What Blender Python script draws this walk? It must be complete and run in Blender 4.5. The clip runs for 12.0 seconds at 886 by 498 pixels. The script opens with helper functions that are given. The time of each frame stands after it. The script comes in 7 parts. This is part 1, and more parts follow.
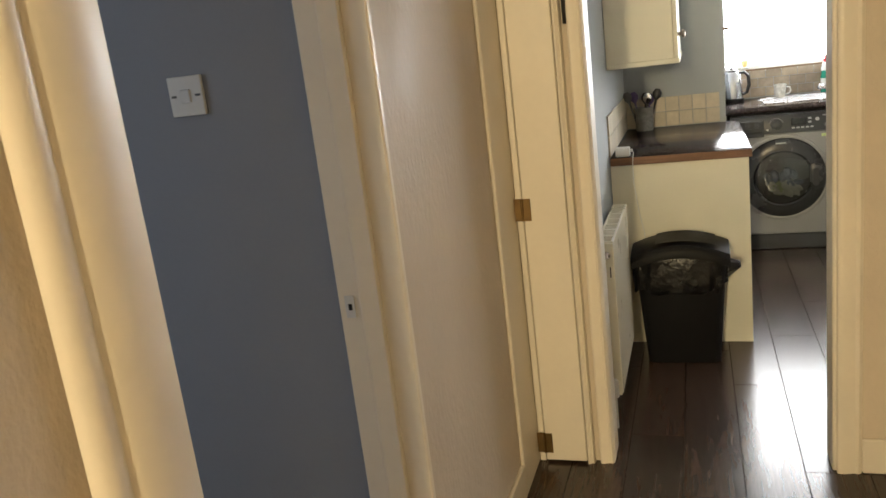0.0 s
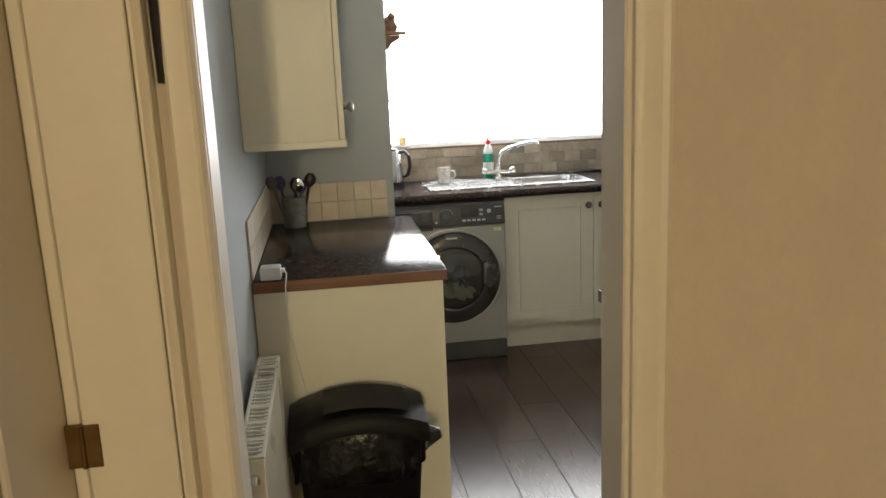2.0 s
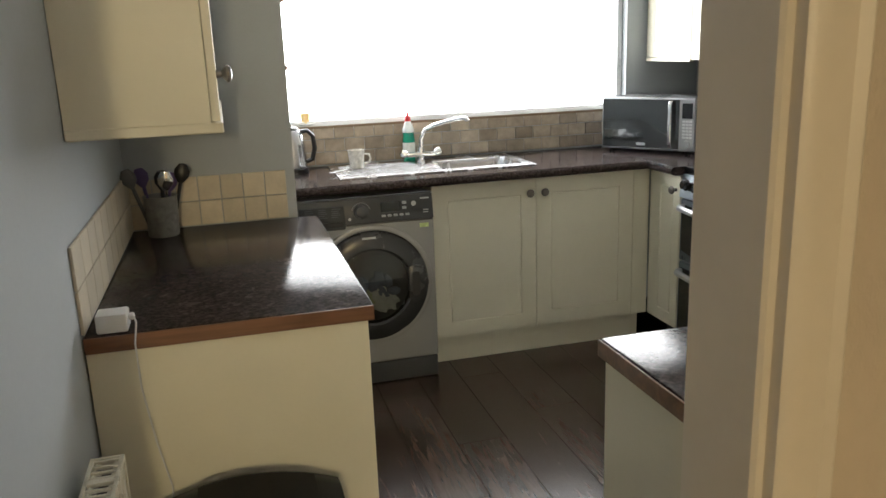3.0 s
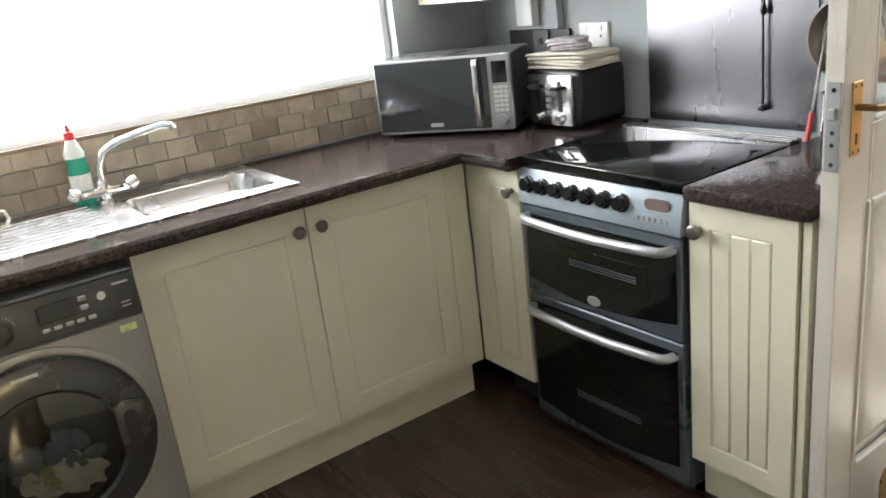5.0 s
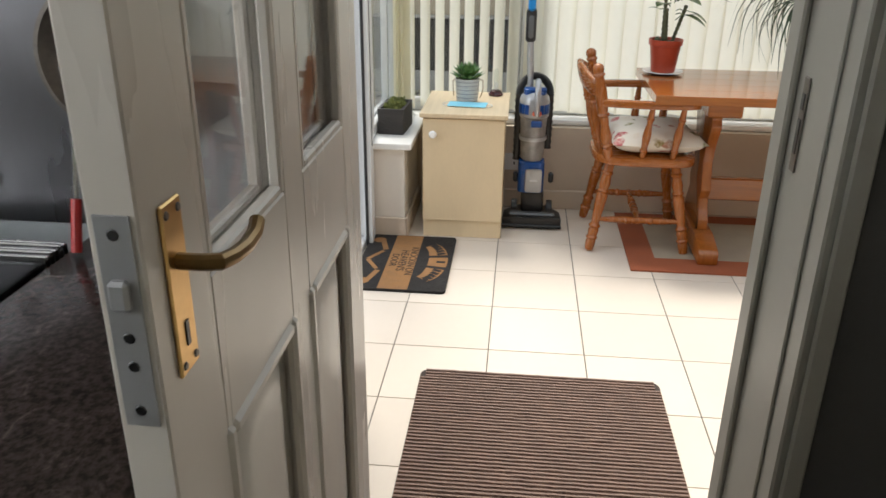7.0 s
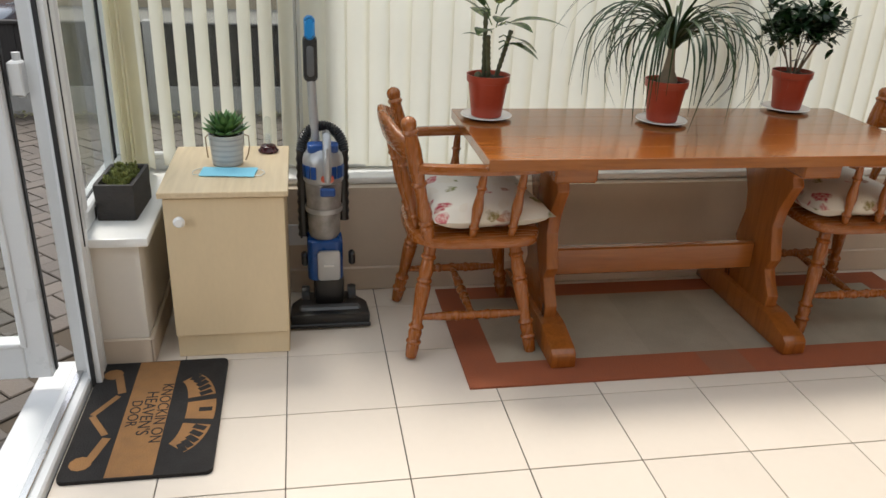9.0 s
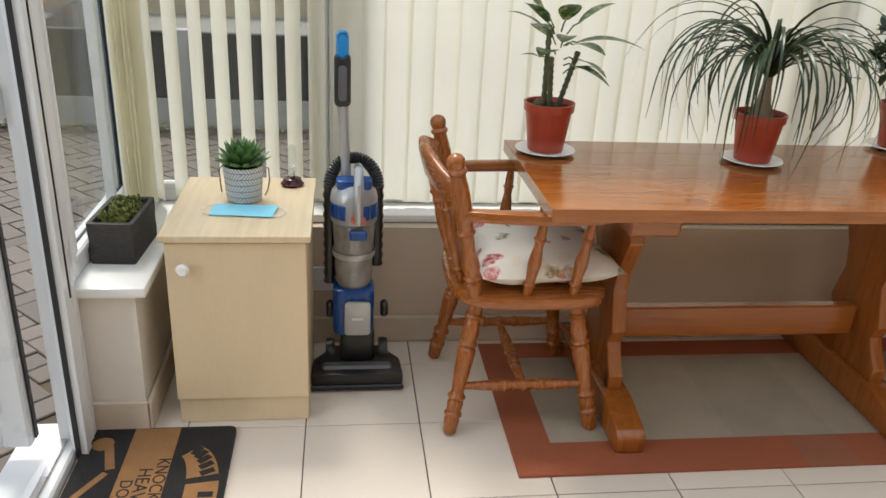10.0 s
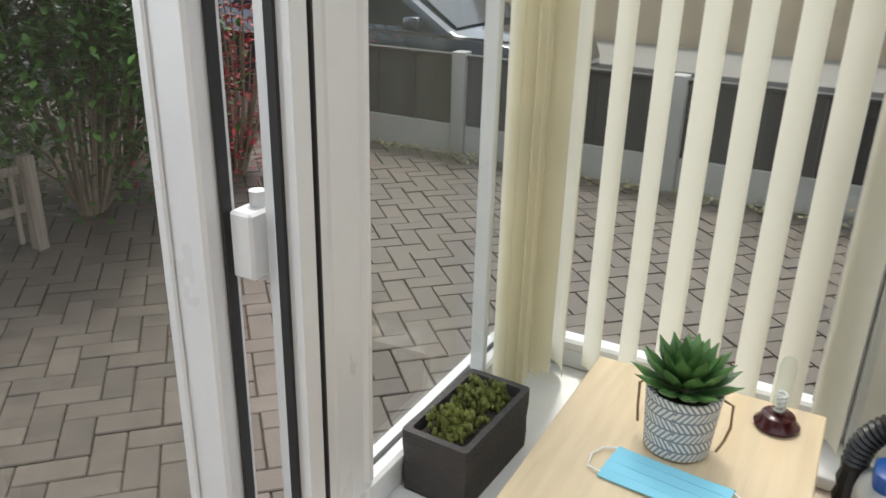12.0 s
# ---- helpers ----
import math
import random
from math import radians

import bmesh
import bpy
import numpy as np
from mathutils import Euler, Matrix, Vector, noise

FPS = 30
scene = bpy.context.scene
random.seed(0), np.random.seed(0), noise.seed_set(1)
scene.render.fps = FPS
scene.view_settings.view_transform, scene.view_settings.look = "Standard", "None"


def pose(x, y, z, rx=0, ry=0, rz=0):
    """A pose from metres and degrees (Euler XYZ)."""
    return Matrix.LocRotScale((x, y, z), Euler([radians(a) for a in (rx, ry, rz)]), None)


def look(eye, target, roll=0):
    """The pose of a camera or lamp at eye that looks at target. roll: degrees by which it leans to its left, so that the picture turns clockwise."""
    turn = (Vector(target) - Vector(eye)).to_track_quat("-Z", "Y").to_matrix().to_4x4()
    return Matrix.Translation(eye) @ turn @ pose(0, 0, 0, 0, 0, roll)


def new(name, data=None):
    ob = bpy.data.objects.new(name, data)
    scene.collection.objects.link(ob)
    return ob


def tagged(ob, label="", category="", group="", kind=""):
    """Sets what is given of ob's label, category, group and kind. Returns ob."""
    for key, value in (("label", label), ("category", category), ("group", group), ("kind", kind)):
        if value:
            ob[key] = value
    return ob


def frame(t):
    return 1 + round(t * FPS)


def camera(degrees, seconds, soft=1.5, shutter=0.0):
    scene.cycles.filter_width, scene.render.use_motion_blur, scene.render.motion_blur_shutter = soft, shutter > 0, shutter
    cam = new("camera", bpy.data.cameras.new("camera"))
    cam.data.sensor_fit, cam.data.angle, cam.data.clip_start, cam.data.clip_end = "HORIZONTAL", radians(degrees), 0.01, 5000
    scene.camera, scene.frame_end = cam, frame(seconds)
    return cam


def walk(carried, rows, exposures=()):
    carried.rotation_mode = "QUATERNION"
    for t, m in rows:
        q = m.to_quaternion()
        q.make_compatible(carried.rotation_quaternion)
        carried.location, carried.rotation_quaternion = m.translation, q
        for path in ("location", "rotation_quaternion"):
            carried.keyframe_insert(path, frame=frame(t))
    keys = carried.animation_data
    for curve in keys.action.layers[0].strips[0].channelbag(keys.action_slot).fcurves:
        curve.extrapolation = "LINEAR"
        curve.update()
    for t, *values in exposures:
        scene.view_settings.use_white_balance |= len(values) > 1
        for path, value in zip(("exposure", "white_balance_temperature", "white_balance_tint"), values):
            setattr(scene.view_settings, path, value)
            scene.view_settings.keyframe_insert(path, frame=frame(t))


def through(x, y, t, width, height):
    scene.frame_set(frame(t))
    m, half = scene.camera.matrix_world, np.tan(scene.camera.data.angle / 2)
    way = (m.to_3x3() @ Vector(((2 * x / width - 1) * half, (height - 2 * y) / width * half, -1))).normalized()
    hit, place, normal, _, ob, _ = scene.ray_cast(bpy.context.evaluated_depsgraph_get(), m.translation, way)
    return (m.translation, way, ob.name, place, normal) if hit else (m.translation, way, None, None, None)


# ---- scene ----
cam = camera(58.4, 12.0, shutter=0.1)
PATH = [
    (0, (0.747, 1.371, 1.459), (0.127, 3.211, 0.981), -7.0),
    (0.5, (0.614, 1.678, 1.465), (0.197, 3.576, 0.996), -10.8),
    (1, (0.491, 1.933, 1.437), (0.543, 3.881, 0.986), -9.3),
    (1.5, (0.541, 2.239, 1.475), (0.884, 4.154, 1.012), -7.7),
    (2, (0.613, 2.612, 1.488), (0.891, 4.547, 1.07), -2.4),
    (2.5, (0.655, 2.981, 1.47), (1.022, 4.897, 1.029), -1.9),
    (4.5, (0.943, 4.403, 1.444), (1.841, 6.061, 0.777), -5.6),
    (5, (1.123, 4.672, 1.436), (2.181, 6.24, 0.788), -6.9),
    (5.5, (1.286, 4.91, 1.394), (2.715, 6.164, 0.773), -3.7),
    (6, (1.545, 5.006, 1.411), (3.2, 5.907, 0.742), -2.9),
    (6.5, (1.852, 5.131, 1.389), (3.645, 5.647, 0.667), -1.2),
    (7, (2.134, 5.211, 1.355), (3.967, 5.384, 0.575), 0.6),
    (7.5, (2.418, 5.285, 1.385), (4.232, 5.171, 0.55), 2.7),
    (9.5, (3.403, 5.179, 1.365), (5.205, 4.833, 0.569), 2.4),
    (10, (3.61, 5.174, 1.338), (5.435, 4.92, 0.56), 3.1),
    (10.5, (3.911, 5.191, 1.31), (5.753, 5.046, 0.546), 2.2),
    (11, (4.213, 5.181, 1.294), (6.07, 5.3, 0.559), 1.3),
    (11.5, (4.513, 5.183, 1.305), (6.28, 5.737, 0.549), 1.0),
    (12, (4.767, 5.296, 1.285), (6.398, 6.168, 0.524), 1.5),
]
EXPOSURES = [(0, 1.5), (0.5, 1.6), (1.5, 1.3), (2.5, 0.85), (4.5, 1.3), (5.5, 1.1), (6, 0.75), (6.5, 0.4), (7, -0.1), (7.5, -0.48), (9.5, -0.3), (10.5, -0.13), (12, -0.16)]
walk(cam, [(t, look(eye, target, roll)) for t, eye, target, roll in PATH], EXPOSURES)

# ---- light ----
world = bpy.data.worlds.new("sky")
scene.world = world
world.use_nodes = True
wn = world.node_tree.nodes
sky = wn.new("ShaderNodeTexSky")
sky.sky_type, sky.sun_disc = "NISHITA", False
sky.sun_elevation, sky.sun_rotation = radians(65), radians(69)
sky.air_density, sky.dust_density, sky.ozone_density = 1.0, 4.0, 1.0
soft_sky = wn.new("ShaderNodeMixRGB")
soft_sky.inputs[0].default_value = 0.6
soft_sky.inputs[2].default_value = (9.0, 9.4, 10.0, 1)
world.node_tree.links.new(sky.outputs[0], soft_sky.inputs[1])
world.node_tree.links.new(soft_sky.outputs[0], wn["Background"].inputs[0])
wn["Background"].inputs[1].default_value = 0.255

sun = new("sun", bpy.data.lights.new("sun", "SUN"))
sun.data.energy, sun.data.angle, sun.data.color = 3.6, radians(14), (1.0, 0.95, 0.88)
sun.matrix_world = look((5.0 + 8.6, 5.4 + 3.3, 20), (5.0, 5.4, 0))

# warm lamp at the far end of the hall, added unseen area lamp for side room daylight
for lname, power, col, size, eye, aim in (("hall_lamp", 54, (1.0, 0.80, 0.46), 0.25, (0.23, -1.9, 1.95), (0.9, 3.9, 1.1)), ("side_room_daylight_fill", 5, (0.80, 0.90, 1.0), 1.1, (-2.14, 1.7, 1.4), (0, 2.2, 1.2))):
    lamp = new(lname, bpy.data.lights.new(lname, "AREA"))
    lamp.data.energy, lamp.data.color, lamp.data.size = power, col, size
    lamp.matrix_world = look(eye, aim)

# ---- helpers for shapes ----
CF = -0.05          # conservatory floor
GROUND = -0.20      # paving outside
CEIL = 2.4


def bm_new():
    return bmesh.new()


def box(bm, x0, x1, y0, y1, z0, z1, bev=0.0, seg=1):
    """An axis-aligned block, its edges eased by bev."""
    b = bmesh.new()
    bmesh.ops.create_cube(b, size=1.0)
    for v in b.verts:
        v.co = ((x0 + x1) / 2 + v.co.x * (x1 - x0), (y0 + y1) / 2 + v.co.y * (y1 - y0), (z0 + z1) / 2 + v.co.z * (z1 - z0))
    if bev > 0:
        bmesh.ops.bevel(b, geom=b.edges[:], offset=bev, segments=seg, affect="EDGES", profile=0.5)
    add(bm, b)
    return bm


def add(bm, other, m=None):
    """Joins another bmesh into bm."""
    if m is not None:
        other.transform(m)
    tmp = bpy.data.meshes.new("tmp")
    other.to_mesh(tmp)
    other.free()
    bm.from_mesh(tmp)
    bpy.data.meshes.remove(tmp)
    return bm


def lathe(bm, prof, seg=24, m=None, cap=True):
    """Turns (radius, height) pairs about z."""
    b = bmesh.new()
    rings = []
    for r, z in prof:
        rings.append([b.verts.new((r * math.cos(2 * math.pi * i / seg), r * math.sin(2 * math.pi * i / seg), z)) for i in range(seg)])
    for a, c in zip(rings, rings[1:]):
        for i in range(seg):
            b.faces.new((a[i], a[(i + 1) % seg], c[(i + 1) % seg], c[i]))
    if cap:
        if prof[0][0] > 1e-4:
            b.faces.new(rings[0][::-1])
        if prof[-1][0] > 1e-4:
            b.faces.new(rings[-1])
    bmesh.ops.remove_doubles(b, verts=b.verts[:], dist=1e-5)
    bmesh.ops.recalc_face_normals(b, faces=b.faces[:])
    add(bm, b, m)
    return bm


def between(p, q):
    """The pose that carries the z axis onto the way from p to q."""
    d = Vector(q) - Vector(p)
    return Matrix.Translation(p) @ d.to_track_quat("Z", "Y").to_matrix().to_4x4()


def turned(bm, p, q, prof, seg=12):
    """A turned spindle from p to q; heights in prof go 0 to 1."""
    length = (Vector(q) - Vector(p)).length
    return lathe(bm, [(r, z * length) for r, z in prof], seg, between(p, q))


def tube(bm, pts, r, seg=8, taper=None):
    """A round tube along points."""
    b = bmesh.new()
    pts = [Vector(p) for p in pts]
    rings = []
    up = Vector((0.01, 0.02, 1))
    for i, p in enumerate(pts):
        d = (pts[min(i + 1, len(pts) - 1)] - pts[max(i - 1, 0)]).normalized()
        if abs(d.dot(up.normalized())) > 0.98:
            up = Vector((1, 0.02, 0.01))
        s = d.cross(up).normalized()
        u = s.cross(d).normalized()
        rr = r if taper is None else r + (taper - r) * i / (len(pts) - 1)
        rings.append([b.verts.new(p + rr * (math.cos(2 * math.pi * k / seg) * s + math.sin(2 * math.pi * k / seg) * u)) for k in range(seg)])
    for a, c in zip(rings, rings[1:]):
        for k in range(seg):
            b.faces.new((a[k], a[(k + 1) % seg], c[(k + 1) % seg], c[k]))
    b.faces.new(rings[0][::-1])
    b.faces.new(rings[-1])
    bmesh.ops.recalc_face_normals(b, faces=b.faces[:])
    return add(bm, b)


def prism(bm, poly, a, b_, axis="z", bev=0.0):
    """A flat outline pushed from a to b_ along an axis; the outline lies in the other two axes in order."""
    def at(u, v, w):
        return {"z": (u, v, w), "y": (u, w, v), "x": (w, u, v)}[axis]
    b = bmesh.new()
    lo = [b.verts.new(at(u, v, a)) for u, v in poly]
    hi = [b.verts.new(at(u, v, b_)) for u, v in poly]
    n = len(poly)
    b.faces.new(lo[::-1])
    b.faces.new(hi)
    for i in range(n):
        b.faces.new((lo[i], lo[(i + 1) % n], hi[(i + 1) % n], hi[i]))
    bmesh.ops.recalc_face_normals(b, faces=b.faces[:])
    if bev > 0:
        bmesh.ops.bevel(b, geom=b.edges[:], offset=bev, segments=2, affect="EDGES", profile=0.5)
    return add(bm, b)


def rounded(x0, x1, y0, y1, r, n=5):
    """The outline of a rectangle with round corners."""
    out = []
    for cx, cy, a in ((x1 - r, y1 - r, 0), (x0 + r, y1 - r, 90), (x0 + r, y0 + r, 180), (x1 - r, y0 + r, 270)):
        out += [(cx + r * math.cos(radians(a + 90 * i / n)), cy + r * math.sin(radians(a + 90 * i / n))) for i in range(n + 1)]
    return out


def bowed(p, q, bulge, n=10):
    """Points on an arc-like curve from p to q that bulges by a vector."""
    p, q, bulge = Vector(p), Vector(q), Vector(bulge)
    return [p.lerp(q, i / n) + bulge * (4 * (i / n) * (1 - i / n)) for i in range(n + 1)]


def mesh_of(name, bm, mat, smooth=0.6):
    me = bpy.data.meshes.new(name)
    bm.to_mesh(me)
    bm.free()
    me.materials.append(mat)
    if smooth:
        me.shade_smooth()
        me.set_sharp_from_angle(angle=smooth)
    return me


def solo(name, bm, mat, label="", category="", group="", kind="", smooth=0.6):
    """A thing that is one mesh, made in world coordinates; its origin goes to the middle of its base."""
    cs = [v.co for v in bm.verts]
    base = Vector(((min(c.x for c in cs) + max(c.x for c in cs)) / 2, (min(c.y for c in cs) + max(c.y for c in cs)) / 2, min(c.z for c in cs)))
    bmesh.ops.translate(bm, verts=bm.verts[:], vec=-base)
    ob = new(name, mesh_of(name, bm, mat, smooth))
    ob.location = base
    return tagged(ob, label, category, group, kind)


def thing(name, at, label, category, group="", turn=0, kind=""):
    """An empty at a thing's base, to which its parts belong."""
    ob = new(name)
    ob.empty_display_size = 0.05
    ob.matrix_world = pose(*at, 0, 0, turn)
    return tagged(ob, label, category, group, kind)


def part(name, bm, mat, parent, label="", smooth=0.6):
    """One mesh under a thing or a part, in that thing's own coordinates."""
    ob = new(name, mesh_of(name, bm, mat, smooth))
    ob.parent = parent
    if label:
        ob["label"] = label
    return ob


# ---- materials ----
def nodes_of(name):
    m = bpy.data.materials.new(name)
    m.use_nodes = True
    nt = m.node_tree
    return m, nt, nt.nodes["Principled BSDF"]


def coords(nt, scale=(1, 1, 1), turn=(0, 0, 0)):
    tc = nt.nodes.new("ShaderNodeTexCoord")
    mp = nt.nodes.new("ShaderNodeMapping")
    mp.inputs["Scale"].default_value = scale
    mp.inputs["Rotation"].default_value = turn
    nt.links.new(tc.outputs["Object"], mp.inputs[0])
    return mp.outputs[0]


def noise_of(nt, vec, scale, detail=4, rough=0.55, distort=0.0):
    n = nt.nodes.new("ShaderNodeTexNoise")
    n.inputs["Scale"].default_value, n.inputs["Detail"].default_value = scale, detail
    n.inputs["Roughness"].default_value, n.inputs["Distortion"].default_value = rough, distort
    nt.links.new(vec, n.inputs["Vector"])
    return n.outputs["Fac"]


def ramp_of(nt, fac, stops):
    r = nt.nodes.new("ShaderNodeValToRGB")
    e = r.color_ramp.elements
    while len(e) < len(stops):
        e.new(0.5)
    for el, (p, c) in zip(e, stops):
        el.position, el.color = p, (*c, 1) if len(c) == 3 else c
    nt.links.new(fac, r.inputs[0])
    return r.outputs[0]


def mix_of(nt, fac, a, b, mode="MIX"):
    n = nt.nodes.new("ShaderNodeMixRGB")
    n.blend_type = mode
    for i, v in enumerate((fac, a, b)):
        if isinstance(v, (int, float)):
            n.inputs[i].default_value = v
        elif isinstance(v, tuple):
            n.inputs[i].default_value = (*v, 1)
        else:
            nt.links.new(v, n.inputs[i])
    return n.outputs[0]


def bump_of(nt, bsdf, height, strength=0.3, distance=0.002):
    b = nt.nodes.new("ShaderNodeBump")
    b.inputs["Strength"].default_value, b.inputs["Distance"].default_value = strength, distance
    nt.links.new(height, b.inputs["Height"])
    nt.links.new(b.outputs[0], bsdf.inputs["Normal"])


def shade(c, k):
    return tuple(max(0.0, min(1.0, v * k)) for v in c)


def plain(name, col, rough=0.5, metal=0.0, var=0.10, scale=5.0, fine=90.0, bump=0.12, spec=0.5, each=0.0, coat=0.0, stretch=(1, 1, 1), depth=0.001):
    """A surface of one main colour with broad mottling, fine grain and uneven gloss."""
    m, nt, b = nodes_of(name)
    v = coords(nt, stretch)
    if each:
        info = nt.nodes.new("ShaderNodeObjectInfo")
        move = nt.nodes.new("ShaderNodeVectorMath")
        move.operation = "MULTIPLY_ADD"
        nt.links.new(info.outputs["Random"], move.inputs[0])
        move.inputs[1].default_value = (37, 53, 71)
        nt.links.new(v, move.inputs[2])
        v = move.outputs[0]
    big = noise_of(nt, v, scale, 5)
    small = noise_of(nt, v, fine, 3)
    c = ramp_of(nt, big, [(0.3, shade(col, 1 - var)), (0.7, shade(col, 1 + var))])
    c = mix_of(nt, 0.25 * min(1, var * 6), c, ramp_of(nt, small, [(0.3, shade(col, 0.8)), (0.7, shade(col, 1.15))]))
    if each:
        c = mix_of(nt, 1.0, c, ramp_of(nt, info.outputs["Random"], [(0.0, (1 - each,) * 3), (1.0, (1, 1, 1))]), "MULTIPLY")
    nt.links.new(c, b.inputs["Base Color"])
    r = ramp_of(nt, big, [(0.25, (max(0.02, rough * 0.8),) * 3), (0.75, (min(1, rough * 1.2),) * 3)])
    nt.links.new(r, b.inputs["Roughness"])
    b.inputs["Metallic"].default_value = metal
    b.inputs["Specular IOR Level"].default_value = spec
    b.inputs["Coat Weight"].default_value = coat
    if bump:
        bump_of(nt, b, small, bump, depth)
    return m


def wood(name, dark, light, axis="x", rough=0.35, coat=0.0, scale=1.0, each=0.0, knots=False, bump=0.1):
    """Timber whose grain runs along an axis."""
    m, nt, b = nodes_of(name)
    st = {"x": (1.2, 14, 14), "y": (14, 1.2, 14), "z": (14, 14, 1.2)}[axis]
    v = coords(nt, tuple(s * scale for s in st))
    shift = None
    if each:
        info = nt.nodes.new("ShaderNodeObjectInfo")
        shift = nt.nodes.new("ShaderNodeVectorMath")
        shift.operation = "MULTIPLY_ADD"
        nt.links.new(info.outputs["Random"], shift.inputs[0])
        shift.inputs[1].default_value = (37, 53, 71)
        nt.links.new(v, shift.inputs[2])
        v = shift.outputs[0]
    g = noise_of(nt, v, 1.6, 6, 0.6, 1.4)
    fine = noise_of(nt, v, 9.0, 3)
    mid = tuple((a + c) / 2 for a, c in zip(dark, light))
    c = ramp_of(nt, g, [(0.28, dark), (0.5, mid), (0.72, light)])
    c = mix_of(nt, 0.22, c, ramp_of(nt, fine, [(0.35, shade(dark, 0.8)), (0.65, light)]))
    if knots:
        vor = nt.nodes.new("ShaderNodeTexVoronoi")
        vor.inputs["Scale"].default_value = 4.2
        nt.links.new(coords(nt, {"x": (0.7, 1.5, 1.5), "y": (1.5, 0.7, 1.5), "z": (1.5, 1.5, 0.7)}[axis]), vor.inputs["Vector"])
        k = ramp_of(nt, vor.outputs["Distance"], [(0.05, (1, 1, 1)), (0.12, (0, 0, 0))])
        c = mix_of(nt, k, c, shade(dark, 0.35))
    if each:
        c = mix_of(nt, 1.0, c, ramp_of(nt, info.outputs["Random"], [(0.0, (1 - each,) * 3), (1.0, (1, 1, 1))]), "MULTIPLY")
    nt.links.new(c, b.inputs["Base Color"])
    nt.links.new(ramp_of(nt, fine, [(0.3, (rough * 0.95,) * 3), (0.7, (rough * 1.06,) * 3)]), b.inputs["Roughness"])
    b.inputs["Coat Weight"].default_value, b.inputs["Coat Roughness"].default_value = coat, 0.12
    bump_of(nt, b, g, bump, 0.001)
    return m


def speckled(name, dark, light, rough, scale=26.0):
    """Laminate worktop: mottled crystals of two browns under a gloss film."""
    m, nt, b = nodes_of(name)
    v = coords(nt)
    a = noise_of(nt, v, scale, 8, 0.7, 0.8)
    c = noise_of(nt, v, scale * 4, 4, 0.6)
    col = ramp_of(nt, a, [(0.38, dark), (0.56, shade(dark, 1.7)), (0.7, light)])
    col = mix_of(nt, 0.3, col, ramp_of(nt, c, [(0.4, dark), (0.62, light)]))
    nt.links.new(col, b.inputs["Base Color"])
    nt.links.new(ramp_of(nt, a, [(0.3, (rough * 0.8,) * 3), (0.7, (rough * 1.3,) * 3)]), b.inputs["Roughness"])
    bump_of(nt, b, a, 0.3, 0.0009)
    return m


def glass(name, tint=(1, 1, 1), ior=1.45, rough=0.0):
    m, nt, b = nodes_of(name)
    nt.nodes.remove(b)
    out = nt.nodes["Material Output"]
    tr, gl, mx, lw = (nt.nodes.new("ShaderNode" + k) for k in ("BsdfTransparent", "BsdfGlossy", "MixShader", "LayerWeight"))
    pw, sc = nt.nodes.new("ShaderNodeMath"), nt.nodes.new("ShaderNodeMath")
    pw.operation, sc.operation = "POWER", "MULTIPLY_ADD"
    pw.inputs[1].default_value = 5.0
    sc.inputs[1].default_value, sc.inputs[2].default_value = 0.8, ((ior - 1) / (ior + 1)) ** 2
    lw.inputs[0].default_value = 0.5
    tr.inputs[0].default_value = (*tint, 1)
    gl.inputs["Roughness"].default_value = rough
    nt.links.new(lw.outputs["Facing"], pw.inputs[0])
    nt.links.new(pw.outputs[0], sc.inputs[0])
    nt.links.new(sc.outputs[0], mx.inputs[0])
    nt.links.new(tr.outputs[0], mx.inputs[1])
    nt.links.new(gl.outputs[0], mx.inputs[2])
    nt.links.new(mx.outputs[0], out.inputs[0])
    return m


def glow(name, col, strength):
    m, nt, b = nodes_of(name)
    b.inputs["Base Color"].default_value = (*col, 1)
    b.inputs["Emission Color"].default_value = (*col, 1)
    b.inputs["Emission Strength"].default_value = strength
    return m


def cloth(name, col, through=0.3, rough=0.9, ribs=60, var=0.06):
    """Thin woven fabric that lets some light through."""
    m, nt, b = nodes_of(name)
    v = coords(nt)
    n = noise_of(nt, v, ribs, 3)
    big = noise_of(nt, v, 3.0, 3)
    c = ramp_of(nt, big, [(0.3, shade(col, 1 - var)), (0.7, col)])
    nt.links.new(c, b.inputs["Base Color"])
    b.inputs["Roughness"].default_value = rough
    bump_of(nt, b, n, 0.2, 0.001)
    if through:
        t, mx = nt.nodes.new("ShaderNodeBsdfTranslucent"), nt.nodes.new("ShaderNodeMixShader")
        nt.links.new(c, t.inputs[0])
        mx.inputs[0].default_value = through
        nt.links.new(b.outputs[0], mx.inputs[1])
        nt.links.new(t.outputs[0], mx.inputs[2])
        nt.links.new(mx.outputs[0], nt.nodes["Material Output"].inputs[0])
    return m


M_WALL = plain("wall_blue_grey", (0.37, 0.40, 0.415), 0.75, var=0.05, bump=0.15)
M_HALL = plain("hall_textured_paper", (0.62, 0.54, 0.44), 0.7, var=0.06, scale=4, fine=70, bump=0.6, depth=0.004, stretch=(1, 1, 0.6))
M_BLUE = plain("room_blue_paint", (0.26, 0.28, 0.33), 0.8, var=0.05, bump=0.2)
M_WHITE = plain("gloss_white_paint", (0.78, 0.72, 0.62), 0.45, var=0.03, bump=0.08, fine=40)
M_DOORP = plain("door_white_paint", (0.60, 0.565, 0.51), 0.28, var=0.04, bump=0.10, fine=30, stretch=(1, 1, 0.12), depth=0.0012)
M_CEIL = plain("ceiling_paint", (0.8, 0.8, 0.78), 0.9, var=0.03)
M_PVC = plain("white_pvc", (0.66, 0.67, 0.67), 0.3, var=0.03, bump=0.03)
